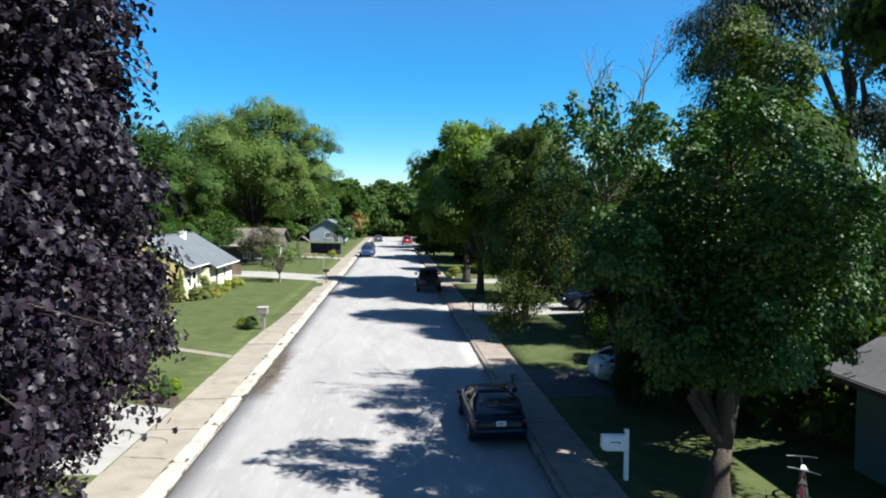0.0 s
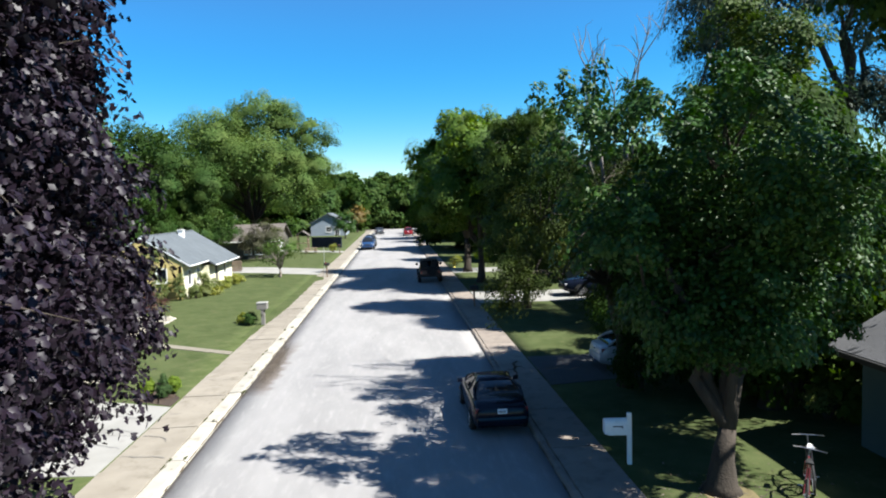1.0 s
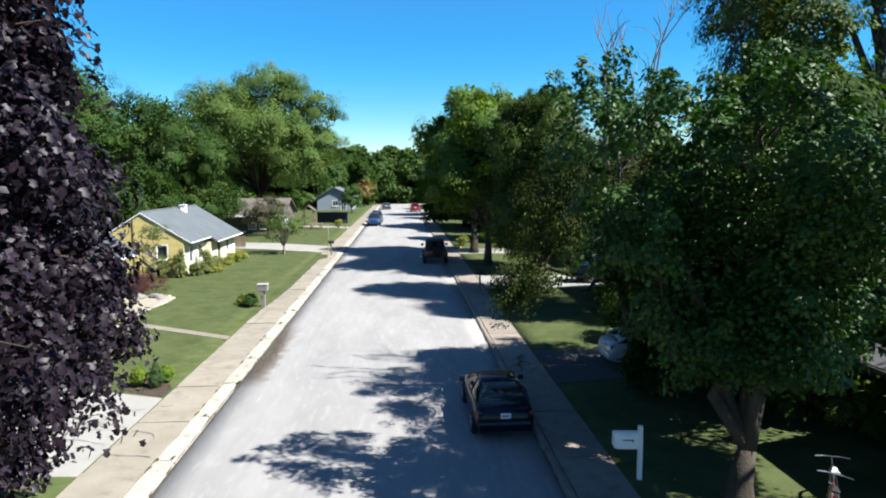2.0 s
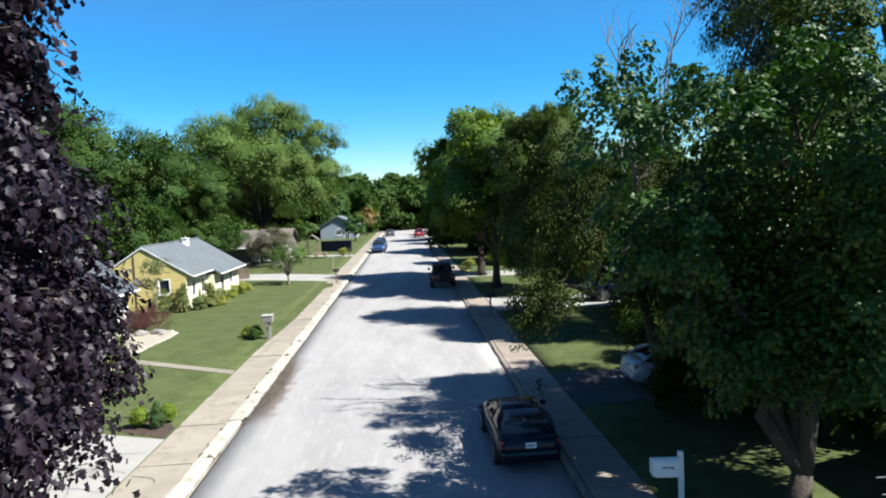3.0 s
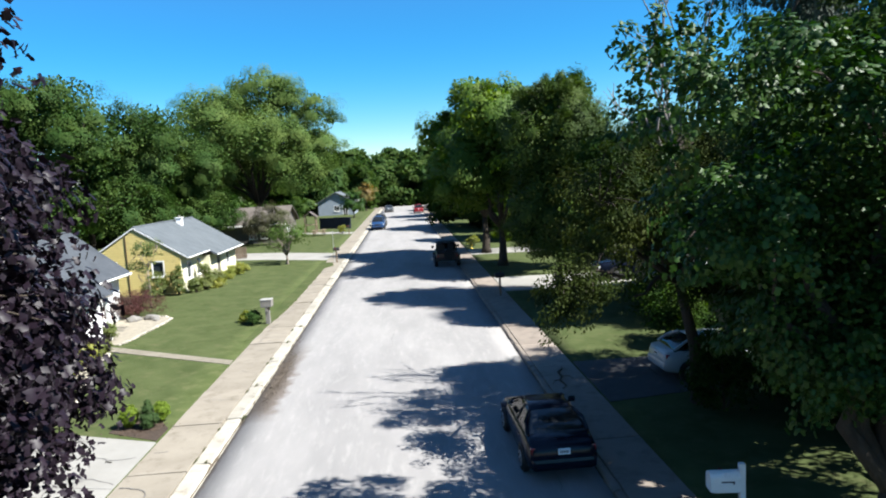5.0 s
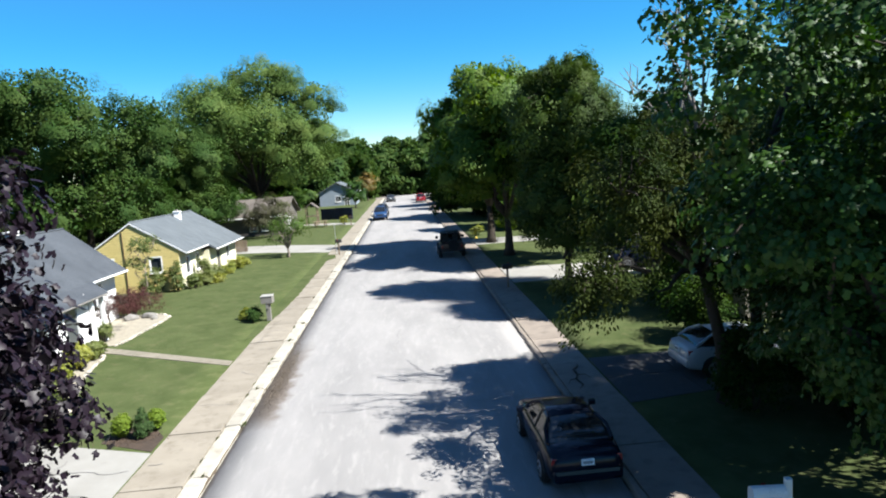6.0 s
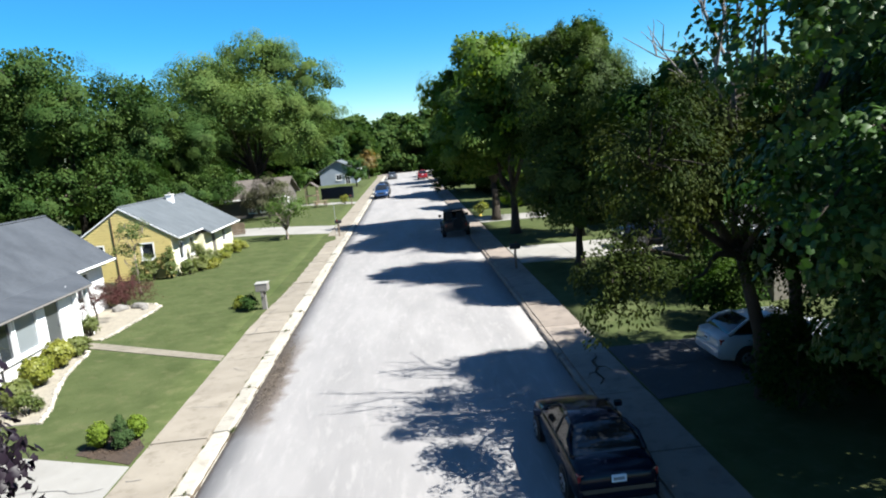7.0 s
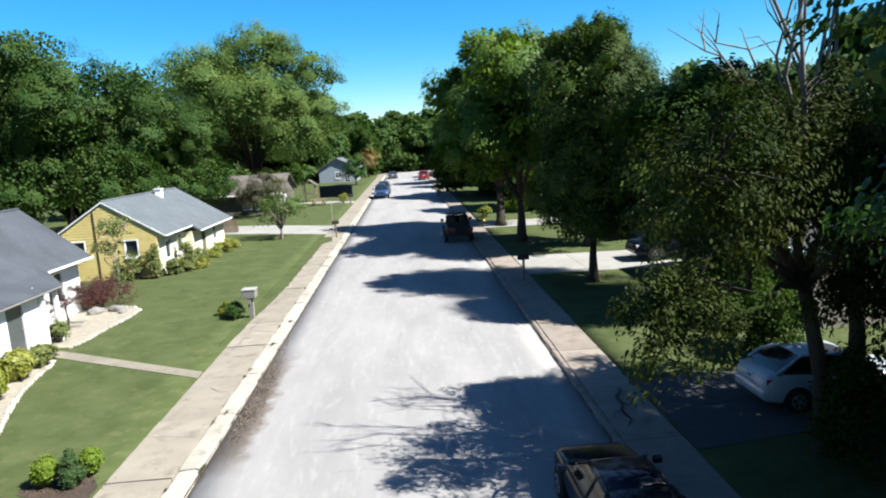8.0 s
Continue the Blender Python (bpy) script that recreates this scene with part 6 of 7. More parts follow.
def broad(label, m, seed, height, width, mt, clumps=420, leaf=0.30, bark="bark", per=34, trunk=None, shape="quad", group="", skirt=False, core=12000, low=0.38, main=0.72, billows=7, more=(), calm=0.5):
    """A full-grown street tree: short stem, spreading limbs, a crown of several billows."""
    rng = np.random.default_rng(seed)
    t0 = trunk or height * 0.2
    r = width / 2
    blobs = [(0, 0, height * 0.60, r * main, r * main, height * 0.30 * main / 0.72)]
    for k in range(billows):
        a = 2 * math.pi * k / billows + rng.uniform(-0.3, 0.3)
        d = r * rng.uniform(0.42, 0.62) * (0.72 / main) ** 0.4
        s = rng.uniform(0.36, 0.52) * r * (7 / billows) ** 0.55
        blobs.append((d * math.cos(a), d * math.sin(a), height * rng.uniform(low, 0.80), s, s, s * rng.uniform(0.7, 0.95)))
    if skirt:
        for k in range(8):
            a = 2 * math.pi * k / 8 + rng.uniform(-0.2, 0.2)
            d, s = r * 0.62, r * rng.uniform(0.34, 0.44)
            blobs.append((d * math.cos(a), d * math.sin(a), height * rng.uniform(0.10, 0.34), s, s, s * 0.95))
    blobs.append((rng.uniform(-0.15, 0.15) * r, 0, height * 0.86, r * 0.40, r * 0.40, height * 0.13))
    blobs += list(more)
    limbs = [(b[0] * 0.9, b[1] * 0.9, b[2]) for b in blobs[1:]]
    return tree(label, m, seed, [(0, 0, 0), (0.05, 0, t0 * 0.6), (0, 0.05, t0)], height * 0.019 + 0.05, limbs, blobs,
                (clumps, width * 0.036 + 0.28, per, leaf, shape, mt, 0.7, 0.75), bark=bark, twigs=0.3, group=group, spread=width, core=core, calm=calm, core_size=1.5)


row = "trees along the street"
broad("tall bright green street tree", pose(6.85, 50.2, 0.1), 71, 13.4, 11.2, "leaf_street", 360, 0.23, per=120, group=row, low=0.26)
broad("tall green street tree with a thick trunk", pose(6.65, 58.2, 0.1), 72, 15.0, 11.0, "leaf_street", 360, 0.24, per=120, group=row, low=0.26)
broad("green leafy street tree by the pavement", pose(12.5, 70.0, 0.1), 73, 13.0, 9.5, "leaf_street", 300, 0.28, per=100, group=row, skirt=True)
broad("green street tree farther on", pose(12.5, 82.0, 0.1), 74, 12.5, 10.0, "leaf_dark", 300, 0.30, per=100, group=row, skirt=True)
broad("dense green tree beyond the sunlit drive", pose(10.2, 46.4, 0.1), 89, 13.2, 10.2, "leaf_dark", 330, 0.22, per=90, group=row)
# added nearly out of view, to keep the sun off the drive
broad("dark tree added nearly out of view to shade the drive", pose(12.6, 18.4, 0.1), 90, 8.5, 6.6, "leaf_dark", 220, 0.2, per=80, skirt=True)
broad("dark leafy tree before the beige house", pose(10.4, 31.0, 0.1), 88, 8.8, 6.6, "leaf_dark", 220, 0.17, per=100, group=row, low=0.42)
far_a = broad("green street tree far down the block", pose(8.8, 91.0, 0.1), 75, 12.5, 11.0, "leaf_dark", 560, 0.38, per=50, group=row, skirt=True)
far_b = broad("dense green tree behind the houses", pose(-29.0, 66.0, 0.1), 76, 18.2, 17.4, "leaf_deep", 330, 0.20, per=270, skirt=True, core=36000)
woods = broad("green tree of the woods beyond", pose(-32.0, 118.0, 0.1), 86, 15.0, 15.0, "leaf_deep", 420, 0.62, per=40, skirt=True)
far_c = broad("broad spreading olive-green tree over the brown house", pose(-18.9, 91.0, 0.1), 77, 21.8, 27.0, "leaf_olive", 430, 0.20, per=330, core=50000, low=0.36, main=0.64, billows=10, more=[(8.0, 0.0, 15.6, 3.5, 3.3, 3.3), (3.4, 0.0, 17.0, 3.3, 3.3, 3.0), (-5.5, 0.0, 16.6, 4.7, 4.0, 3.4)], bark="bark")
copy_thing(far_a, pose(13.0, 107.0, 0.1, 0, 0, 80))
copy_thing(far_a, pose(9.0, 121.0, 0.1, 0, 0, 200))
copy_thing(far_a, pose(12.0, 142.0, 0.1, 0, 0, 310))
copy_thing(far_b, pose(-40.0, 60.0, 0.1, 0, 0, 130))
copy_thing(far_b, pose(-37.0, 45.0, 0.1, 0, 0, 220))
copy_thing(far_b, pose(-24.5, 76.0, 0.1, 0, 0, 40) @ Matrix.Scale(0.8, 4))
copy_thing(far_b, pose(-46.0, 80.0, 0.1, 0, 0, 300))
copy_thing(far_b, pose(-33.0, 30.0, 0.1, 0, 0, 10))
copy_thing(far_a, pose(-24.0, 126.0, 0.1, 0, 0, 120))
copy_thing(far_a, pose(-11.0, 166.0, 0.1, 0, 0, 220))
k = 0
for x, y, s in ((-55, 66, 0.9), (-60, 50, 0.9), (-52, 30, 0.9), (-46, 14, 0.9), (-70, 80, 1.0), (-36, 92, 0.85), (-30, 104, 0.8), (-38, 128, 0.9), (-26, 140, 0.8), (-70, 130, 1.1), (-14, 168, 1.0), (-6, 178, 0.95), (2, 180, 1.0), (12, 178, 1.0), (15, 156, 0.9), (-18, 158, 0.95), (-24, 150, 1.0), (22, 84, 0.7), (26, 40, 0.8),
                (-20, 150, 0.75), (-12, 190, 1.1), (-2, 194, 1.1), (8, 192, 1.1), (20, 170, 0.85), (20, 140, 0.8), (20, 115, 0.8), (24, 92, 0.85), (27, 70, 0.85),
                (30, 50, 0.9), (32, 30, 0.9), (30, 10, 0.9), (34, -8, 0.9), (-30, 180, 0.85), (36, 165, 0.9), (-45, 140, 0.9), (-60, 105, 1.0), (19, 62, 0.6), (33, 66, 0.8), (40, 68, 0.85), (29, 58, 0.72), (-24, 12, 0.8), (-30, -10, 0.9)):
    k += 1
    o = copy_thing(woods, pose(x, y, 0.1, 0, 0, 47 * k) @ Matrix.Scale(s, 4))
    tagged(o, "green tree of the woods round the houses")
broad("grey-brown twiggy tree before the brown house", pose(-15.2, 77.5, 0.2), 87, 5.0, 6.0, "leaf_grey", 110, 0.16, per=60, core=0)
broad("small tree turning orange", pose(-8.6, 154.0, 0.1), 78, 6.8, 5.6, "leaf_orange", 120, 0.25, core=0)
broad("young green tree before the far blue-grey house", pose(-9.4, 127.0, 0.1), 79, 5.2, 5.8, "leaf_a", 130, 0.25, core=0)
broad("small multi-stemmed tree on the lawn by the drive", pose(-10.0, 58.4, 0.2), 80, 3.7, 4.8, "leaf_olive", 130, 0.13, per=26, core=0, bark="bark_pale")
tree("young olive-leaved tree before the yellow gable", pose(-14.5, 40.7, 0.28), 81, [(0, 0, 0), (0.03, 0, 1.2), (0.0, 0.05, 2.2)], 0.055,
     [(-0.6, 0.1, 3.0), (0.6, 0.0, 3.2), (0.0, -0.4, 3.8), (0.1, 0.3, 2.6), (-0.5, -0.1, 1.9)], [(0, 0, 3.3, 0.95, 0.8, 0.8), (-0.35, 0, 2.3, 0.8, 0.6, 0.7), (0.1, 0, 0.8, 0.5, 0.5, 0.6), (0.25, 0, 1.6, 0.45, 0.45, 0.5)],
     (95, 0.21, 26, 0.10, "oval", "leaf_hedge", 0.7, 0.6), bark="bark_pale", crown_label="sparse pale olive leaves", form=0.5)
tree("low weeping dark red maple in the gravel bed", pose(-13.8, 34.2, 0.3), 82, [(0, 0, 0), (0.08, 0, 0.5), (0.0, 0.05, 0.9)], 0.055,
     [(-0.6, 0.3, 1.3), (0.6, 0.1, 1.3), (0.0, -0.6, 1.2), (0.1, 0.6, 1.5)], [(0, 0, 1.45, 0.9, 1.0, 0.45), (0.3, 0.4, 1.1, 0.7, 0.8, 0.5), (-0.3, -0.4, 1.1, 0.7, 0.7, 0.5)],
     (80, 0.22, 40, 0.085, "narrow", "leaf_red", 1.2, 0.6), crown_label="fine drooping dark red leaves", form=0.4)
tree("rounded dark red-brown weeping maple beyond the gravel", pose(-14.3, 38.3, 0.28), 83, [(0, 0, 0), (0.05, 0, 0.3), (0.0, 0.05, 0.6)], 0.06,
     [(-0.6, 0.3, 1.0), (0.7, 0.1, 1.0), (0.0, -0.7, 0.9), (0.1, 0.7, 1.0)], [(0, 0, 0.85, 1.3, 1.3, 0.6), (0.2, 0.2, 0.55, 1.35, 1.35, 0.5), (-0.2, -0.2, 1.1, 0.9, 0.9, 0.45)],
     (170, 0.26, 46, 0.09, "narrow", "leaf_red", 1.2, 0.6), crown_label="fine drooping red-brown leaves", form=0.5)


# ---------------------------------------------------------------- shrubs
def shrub(label, x, y, w, h, mt, seed, leaf=0.05, shape="quad", category="shrub", n=90, per=30, pointed=False, group="", loose=False, dense=False):
    rng = np.random.default_rng(seed)
    t = thing("shrub", pose(x, y, lawn_z(x, y)), label, category, group)
    bm = bmesh.new()
    for k in range(6):
        a = 2 * math.pi * k / 6
        tube(bm, [(0.03 * math.cos(a), 0.03 * math.sin(a), -0.05), (w * 0.2 * math.cos(a), w * 0.2 * math.sin(a), h * 0.35), (w * 0.3 * math.cos(a), w * 0.3 * math.sin(a), h * 0.62)], [0.025, 0.016, 0.007], 5)
    tagged(part("stem", bm, M["bark"], t), kind="stuff")
    r = w / 2
    if pointed:
        blobs = [(0, 0, h * 0.32, r * 0.85, r * 0.85, h * 0.32), (0, 0, h * 0.62, r * 0.55, r * 0.55, h * 0.26), (0, 0, h * 0.85, r * 0.28, r * 0.28, h * 0.15)]
    elif loose:
        blobs = [(0, 0, h * 0.34, r * 0.8, r * 0.8, h * 0.32)]
        for k in range(8):
            a, q = rng.uniform(0, 6.28), r * rng.uniform(0.25, 0.8)
            hh = h * rng.uniform(0.3, 0.5)
            blobs.append((q * math.cos(a), q * math.sin(a), hh * rng.uniform(0.9, 1.5), r * 0.26, r * 0.26, hh))
    else:
        blobs = [(0, 0, h * 0.5, r * 0.88, r * 0.88, h * 0.48), (r * 0.2, r * 0.15, h * 0.55, r * 0.6, r * 0.6, h * 0.42), (-r * 0.2, r * 0.1, h * 0.42, r * 0.65, r * 0.65, h * 0.40)]
    me, _ = crown_mesh("foliage", rng, blobs, n, r * 0.10 + 0.02 if dense else r * 0.26 + 0.04, per, leaf, shape, M[mt], 0.3, 0.8, 0.7, form=0.55, lumps=not dense)
    part("foliage", me, None, t)
    if dense:
        k = 4500
        b = np.array(blobs, float)
        pick = rng.integers(len(b), size=k)
        d = unit(rng, k)
        pos = b[pick, :3] + d * b[pick, 3:] * (0.97 * rng.random(k) ** 0.25)[:, None]
        me = leaf_mesh("inner_leaves", pos, d + 0.35 * unit(rng, k), unit(rng, k), leaf * rng.uniform(0.9, 1.5, k), "quad", M[mt])
        tagged(part("inner_leaves", me, None, t, "dense clipped leaves"), kind="stuff")
    return t


shrub("small clipped yellow-green round shrub in mulch", -8.04, 21.65, 0.58, 0.66, "leaf_box", 1, 0.04, n=150, dense=True)
shrub("small green pointed evergreen in mulch", -7.49, 21.60, 0.56, 0.82, "leaf_fir", 2, 0.038, n=110, pointed=True, dense=True)
shrub("small clipped bright green round shrub in mulch", -7.34, 22.08, 0.54, 0.60, "leaf_box", 3, 0.04, n=150, dense=True)
shrub("clipped yellow-green round shrub along the porch", -12.45, 28.5, 1.15, 1.0, "leaf_lime", 4, 0.07, n=120, dense=True)
shrub("clipped yellow-green round shrub along the porch", -12.2, 26.7, 1.1, 1.0, "leaf_lime", 5, 0.07, n=120, dense=True)
shrub("yellow-green shrub along the porch", -11.9, 25.0, 1.0, 0.8, "leaf_hedge", 6, 0.07, n=120, dense=True)
shrub("low olive shrub along the porch", -12.5, 29.75, 0.9, 0.75, "leaf_hedge", 7, 0.07, n=100, dense=True)
shrub("low grass-like shrub in the gravel", -12.55, 30.35, 0.6, 0.5, "leaf_hedge", 8, 0.10, "narrow", n=60)
shrub("low grey-green shrub in the gravel", -11.2, 24.2, 0.9, 0.6, "leaf_hedge", 9, 0.06, n=80)
shrub("low shrub at the porch corner", -13.3, 32.6, 0.8, 0.8, "leaf_hedge", 10, 0.07, n=80)
shrub("round dark shrub beside the grey letterbox", -7.55, 34.85, 0.7, 0.72, "leaf_deep", 11, 0.06, n=110)
shrub("small yellow-green shrub beside the grey letterbox", -8.05, 35.45, 0.62, 0.55, "leaf_lime", 15, 0.06, n=90)
shrub("tall loose shrub against the yellow gable", -15.3, 44.7, 0.9, 1.5, "leaf_hedge", 12, 0.08, n=90, loose=True)
shrub("low loose shrub against the yellow gable", -16.2, 44.7, 0.8, 0.9, "leaf_hedge", 13, 0.08, n=70, loose=True)
shrub("tall dark shrub at the corner of the yellow house", -14.3, 44.8, 0.8, 1.7, "leaf_hedge", 14, 0.09, n=110, loose=True)
for i, (x, y, w, hh, mt) in enumerate(((-13.5, 45.6, 1.0, 1.2, "leaf_hedge"), (-13.2, 46.6, 1.2, 0.8, "leaf_hedge"), (-13.3, 47.6, 1.4, 1.7, "leaf_hedge"), (-12.7, 47.2, 1.1, 0.7, "leaf_lime"), (-13.1, 49.0, 1.1, 0.9, "leaf_hedge"), (-12.9, 51.0, 1.0, 0.7, "leaf_lime"), (-12.9, 53.2, 1.1, 0.9, "leaf_lime"), (-12.8, 55.2, 1.0, 0.6, "leaf_lime"))):
    shrub("loose uneven green shrub along the yellow house", x, y, w, hh, mt, 20 + i, 0.09, n=90, group="shrubs along the yellow house", loose=True)
shrub("variegated pale shrub by the dark house", 11.9, 16.4, 1.2, 1.0, "leaf_hedge", 31, 0.08, n=120)
shrub("round green shrub by the far drive", 6.2, 64.5, 1.2, 0.9, "leaf_lime", 33, 0.10, n=80)
shrub("small yellow shrub by the pavement", -8.2, 89.4, 1.0, 1.3, "leaf_lime", 34, 0.10, n=80)
# two shrubs added as dark filler for deep shade; they hide the sunlit drive
shrub("tall dark shrub added for deep shade before the beige house", 10.3, 29.8, 3.4, 2.9, "leaf_dark", 35, 0.11, n=300, loose=True)
shrub("dark shrub added for deep shade behind the drive", 9.7, 26.4, 2.6, 2.6, "leaf_dark", 40, 0.11, n=240, loose=True)
shrub("tall dark overgrown shrub beside the drive", 10.3, 19.2, 2.6, 2.4, "leaf_dark", 36, 0.12, n=240)
shrub("dark overgrown shrub beside the drive", 12.2, 18.0, 2.4, 2.2, "leaf_dark", 37, 0.12, n=220)
# added: its dark bulk stands in for shade over the car's front
shrub("dark shrub added for deep shade at the edge of the drive", 10.3, 21.0, 2.2, 2.0, "leaf_dark", 39, 0.10, n=200, loose=True)
shrub("tall dark shrub under the leaning tree", 8.0, 19.7, 1.9, 2.4, "leaf_dark", 38, 0.10, n=200, loose=True)


# ---------------------------------------------------------------- scattered small stuff
def edging(points, step, seed):
    rng = random.Random(seed)
    base = thing("stone_edging", pose(0, 0, 0), "row of pale rounded edging stones along a gravel bed", "stones")
    forms = []
    for k in range(5):
        bm = bmesh.new()
        bmesh.ops.create_icosphere(bm, subdivisions=1, radius=0.5)
        for v in bm.verts:
            v.co = Vector((v.co.x * rng.uniform(0.8, 1.15), v.co.y * rng.uniform(0.8, 1.15), v.co.z * 0.62 * rng.uniform(0.85, 1.1)))
        forms.append(mesh_of("stone", bm, M["stone"]))
    for (xa, ya), (xb, yb) in zip(points, points[1:]):
        n = max(1, int(math.hypot(xb - xa, yb - ya) / step))
        for i in range(n):
            u = i / n
            x, y = xa + (xb - xa) * u, ya + (yb - ya) * u
            s = rng.uniform(0.16, 0.24)
            part("stone", forms[rng.randrange(5)], None, base, at=pose(x, y, lawn_z(x, y) + 0.03, 0, 0, rng.uniform(0, 360)) @ Matrix.Scale(s, 4))


def boulder(x, y, sx, sy, sz, seed):
    rng = random.Random(seed)
    bm = bmesh.new()
    bmesh.ops.create_icosphere(bm, subdivisions=3, radius=0.5)
    for v in bm.verts:
        k = 1 + 0.28 * noise.noise(v.co * 3.1 + Vector((seed, 0, 0)))
        v.co = Vector((v.co.x * sx * k, v.co.y * sy * k, v.co.z * sz * k))
    tagged(part("boulder", bm, M["post_grey"], at=pose(x, y, lawn_z(x, y) + sz * 0.22, 0, 0, rng.uniform(0, 360)), smooth=True), "mossy grey boulder lying on the pale gravel", "rock", "boulders on the gravel")


boulder(-13.95, 36.9, 0.75, 0.5, 0.40, 1)
boulder(-13.15, 37.15, 0.85, 0.5, 0.38, 2)
boulder(-12.75, 36.7, 0.40, 0.3, 0.25, 3)
edging(BED_1, 0.2, 1)
edging(BED_2, 0.2, 2)


def scatter(name, label, category, spots, z_of, size, material, seed, parent=None):
    """Many small flat bits lying about, in one mesh."""
    rng = np.random.default_rng(seed)
    xs = np.concatenate([np.column_stack([rng.normal(x, sx, n), rng.normal(y, sy, n)]) for x, y, sx, sy, n in spots])
    pos = np.column_stack([xs, [z_of(x, y) + 0.012 for x, y in xs]])
    n = len(pos)
    nrm = np.array([0, 0, 1.0]) + 0.45 * rng.normal(size=(n, 3))
    tip = np.column_stack([rng.normal(size=(n, 2)), np.zeros(n)])
    me = leaf_mesh(name, pos, nrm, tip, size * rng.uniform(0.5, 1.3, n), "quad", material)
    ob = part(name, me, None, parent)
    return tagged(ob, label, category, kind="stuff")


def road_z(x, y):
    if x < XL:
        return 0.11
    u = (x - XL) / (XR - XL)
    return 0.045 * (1 - (2 * u - 1) ** 2) + 0.008


scatter("leaf_litter", "brown dry leaf litter and dirt drifted against the kerb", "leaf litter",
        [(-4.72, 25.2, 0.14, 1.0, 2600), (-4.75, 27.4, 0.13, 1.2, 2400), (-4.9, 30.0, 0.06, 1.4, 500), (-4.95, 36.0, 0.03, 5.0, 240), (-4.96, 15.0, 0.03, 4.0, 160)], road_z, 0.036, M["litter"], 1)
scatter("mulch_chips", "dark bark chips on the mulch bed", "mulch", [(-7.75, 21.6, 0.33, 0.24, 700)], lambda x, y: lawn_z(x, y) + 0.012, 0.05, M["chip"], 2)
scatter("fallen_leaves", "dry fallen leaves under the maple", "fallen leaves", [(6.9, 12.2, 0.7, 0.7, 420), (7.2, 11.6, 1.6, 1.4, 260)], lawn_z, 0.06, M["litter"], 3)
sheet("bare_patch", [(6.5, 12.0), (6.7, 11.75), (7.2, 11.7), (7.5, 11.9), (7.55, 12.4), (7.3, 12.8), (6.8, 12.85), (6.5, 12.5)], 0.05, 0.012, M["straw"], "dry straw-coloured grass round the maple's trunk", "grass patch")


def weeds():
    """Tufts of grass grown in the kerb's joints and along the back of the kerb."""
    rng = np.random.default_rng(14)
    spots = []
    for y in np.arange(13.0, 62.0, 3.0):
        for _ in range(rng.integers(0, 3)):
            spots.append((XL - 0.475 + rng.normal() * 0.03, y + rng.normal() * 0.5, rng.uniform(0.02, 0.055)))
        if rng.random() < 0.65:
            spots.append((XL + rng.uniform(-0.35, 0.05), y + rng.normal() * 0.05, rng.uniform(0.02, 0.06)))
    p, size = [], []
    for x, y, r in spots:
        n = int(260 * r / 0.06)
        q = rng.normal(size=(n, 2)) * np.array([0.45, 1.5]) * r
        p.append(np.column_stack([x + q[:, 0], y + q[:, 1], np.full(n, 0.095)]))
        size.append(rng.uniform(0.025, 0.06, n))
    p, size = np.concatenate(p), np.concatenate(size)
    n = len(p)
    tip = np.array([0, 0, 0.8]) + rng.normal(size=(n, 3)) * np.array([0.7, 0.7, 0.1])
    me = leaf_mesh("weeds", p, np.column_stack([rng.normal(size=(n, 2)), np.full(n, 0.6)]), tip, size, "blade", M["blade"])
    tagged(part("weeds", me, None), "small tufts of weeds in the joints of the kerb", "weeds", kind="stuff")


weeds()
fb = thing("fallen_branch", pose(4.55, 23.4, 0.135), "thin crooked dark strand with side strands lying on the pavement", "branch")
part("limb", tube(bmesh.new(), [(0.30, 1.1, 0.0), (0.22, 0.75, 0.03), (0.02, 0.45, 0.04), (0.04, 0.05, 0.02), (-0.12, -0.4, 0.04), (-0.04, -0.85, 0.01), (-0.22, -1.15, 0.0)], [0.012, 0.02, 0.03, 0.028, 0.026, 0.018, 0.008], 7), M["bark"], fb, smooth=True)
part("twig", tube(bmesh.new(), [(0.04, 0.05, 0.02), (0.24, -0.12, 0.06), (0.34, -0.34, 0.02)], [0.014, 0.01, 0.004], 5), M["bark"], fb, smooth=True)
part("twig", tube(bmesh.new(), [(-0.12, -0.4, 0.04), (-0.32, -0.52, 0.07), (-0.42, -0.74, 0.02)], [0.013, 0.009, 0.004], 5), M["bark"], fb, smooth=True)


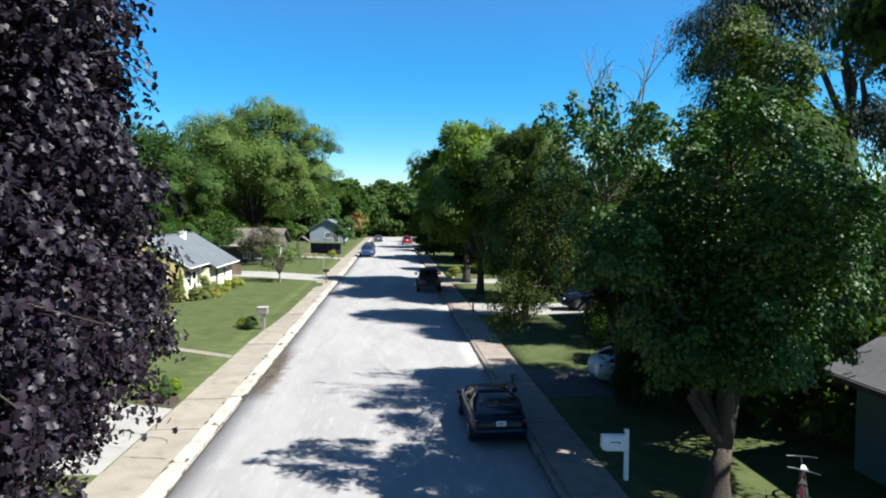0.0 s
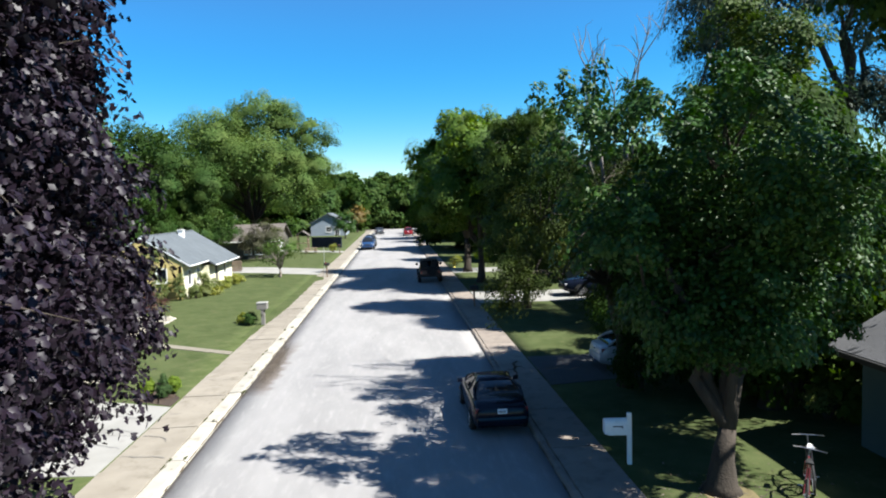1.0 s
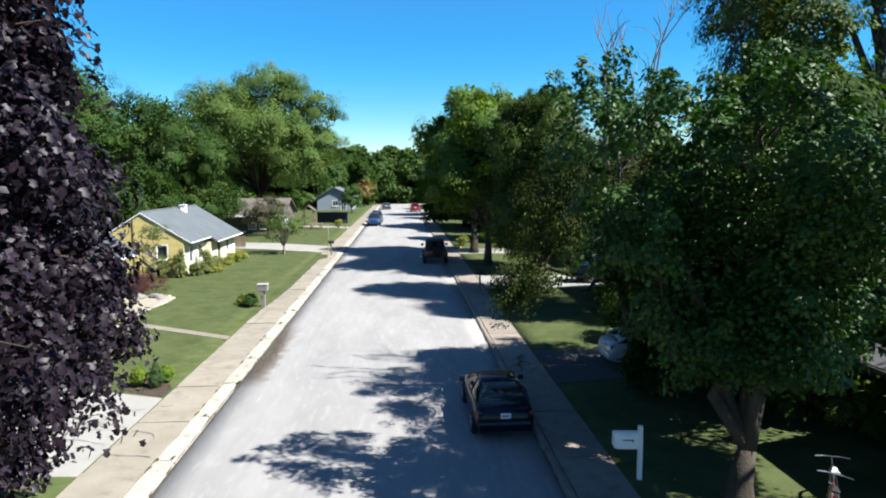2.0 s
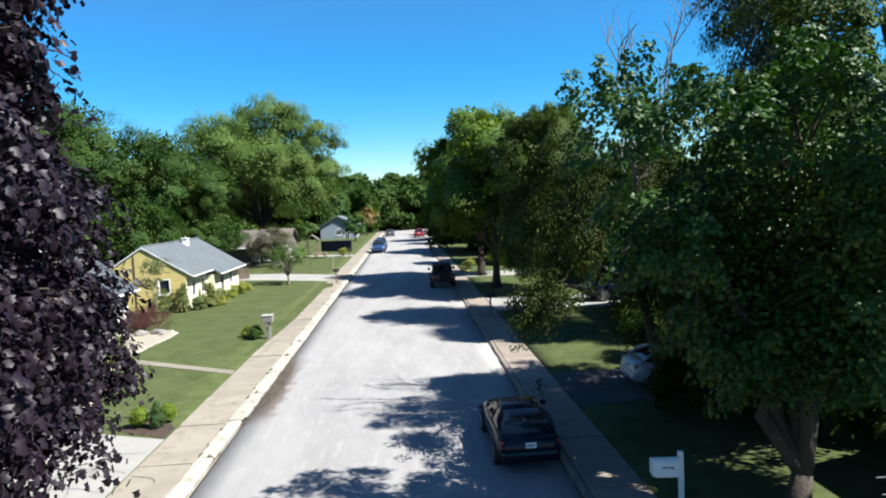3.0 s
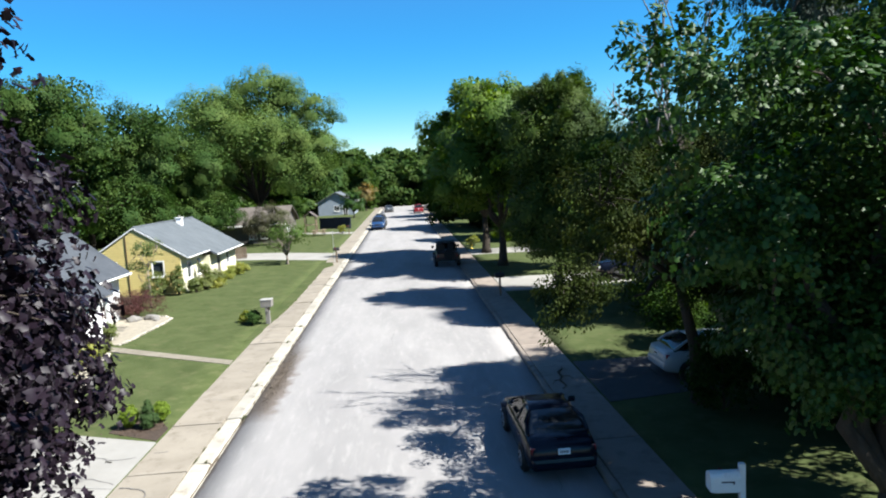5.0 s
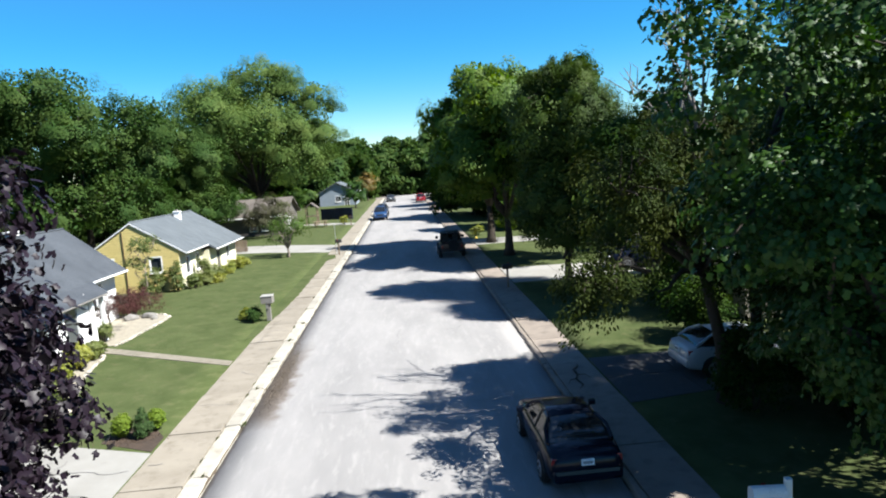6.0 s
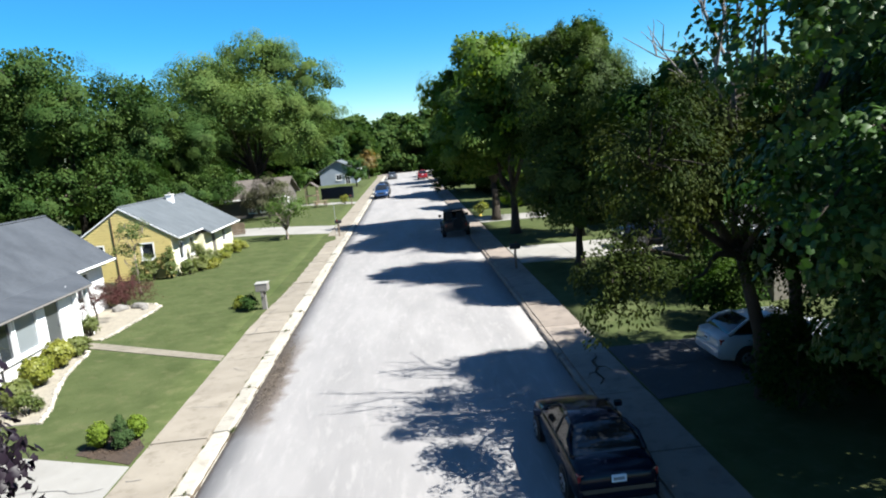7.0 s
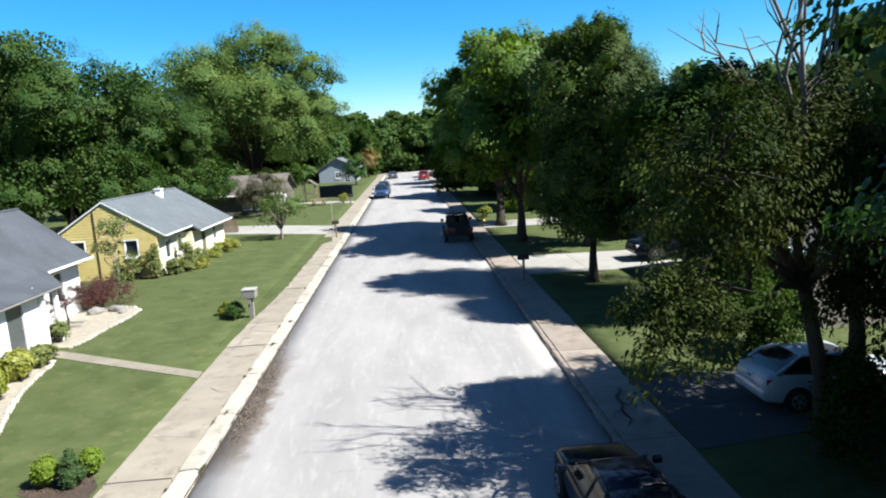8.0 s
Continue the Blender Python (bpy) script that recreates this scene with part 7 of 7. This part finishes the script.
def grass_blades():
    """Short upright blades on the lawns nearest the street."""
    rng = np.random.default_rng(9)
    areas = [(-12.0, -6.95, 22.3, 45.0, 70000), (5.36, 11.0, 9.0, 20.5, 26000), (5.36, 9.0, 25.2, 39.0, 14000), (-9.5, -6.95, 9.0, 15.1, 8000)]
    ps = []
    for x0, x1, y0, y1, n in areas:
        p = np.column_stack([rng.uniform(x0, x1, n), rng.uniform(y0, y1, n)])
        if x0 == -12.0:
            path_y = 28.1 + (-6.9 - p[:, 0]) * 0.52
            bed = (p[:, 1] < 31) & (p[:, 0] < -9.9 - (p[:, 1] - 22.3) * 0.32)
            mulch = (p[:, 0] > -9.1) & (p[:, 1] < 22.5)
            drive = p[:, 1] < 20.6 + (-6.9 - p[:, 0]) * 0.33
            p = p[(abs(p[:, 1] - path_y) > 0.62) & ~bed & ~mulch & ~drive]
        if x0 == 5.36 and y0 == 9.0:
            p = p[np.hypot(p[:, 0] - 7.0, p[:, 1] - 12.3) > 0.9]
        ps.append(p)
    p = np.concatenate(ps)
    pos = np.column_stack([p, [lawn_z(x, y) - 0.01 for x, y in p]])
    n = len(pos)
    lean = rng.normal(size=(n, 3)) * 0.5
    tip = np.array([0, 0, 0.55]) + lean * np.array([2.0, 2.0, 0])
    nrm = np.column_stack([0.5 * rng.normal(size=(n, 2)), np.ones(n)])
    me = leaf_mesh("grass", pos, nrm, tip, rng.uniform(0.03, 0.07, n), "blade", M["blade"])
    tagged(part("grass", me, None), "short mown grass blades, greener and drier in patches", "grass", kind="stuff")


grass_blades()

# ---------------------------------------------------------------- kerbs and pavements, slab by slab
run_of("kerb_left", "kerb", XL - 0.005, XL - 0.47, 0.11, 3.0, -59.0, 163.0, M["kerb"], "pale concrete kerb with open joints", 1, [(15.2, 20.6), (60, 66)])
run_of("pavement_left", "pavement", XL - 0.48, WALK_L, 0.125, 3.1, -59.0, 163.0, M["walk"], "tan concrete pavement slabs, stained and uneven")
run_of("kerb_right", "kerb", XR + 0.005, XR + 0.20, 0.10, 3.0, -59.0, 163.0, M["walk_dark"], "narrow weathered concrete kerb", -1, [(20.5, 25.2), (39, 45), (57, 62)])
run_of("pavement_right", "pavement", XR + 0.21, WALK_R, 0.12, 3.1, -59.0, 163.0, M["walk_dark"], "weathered tan concrete pavement slabs under the trees")
drive_cracks(bpy.data.objects["pavement_left"], WALK_L + 0.05, XL - 0.52, 10.0, 40.0, 26, 8, 0.137)
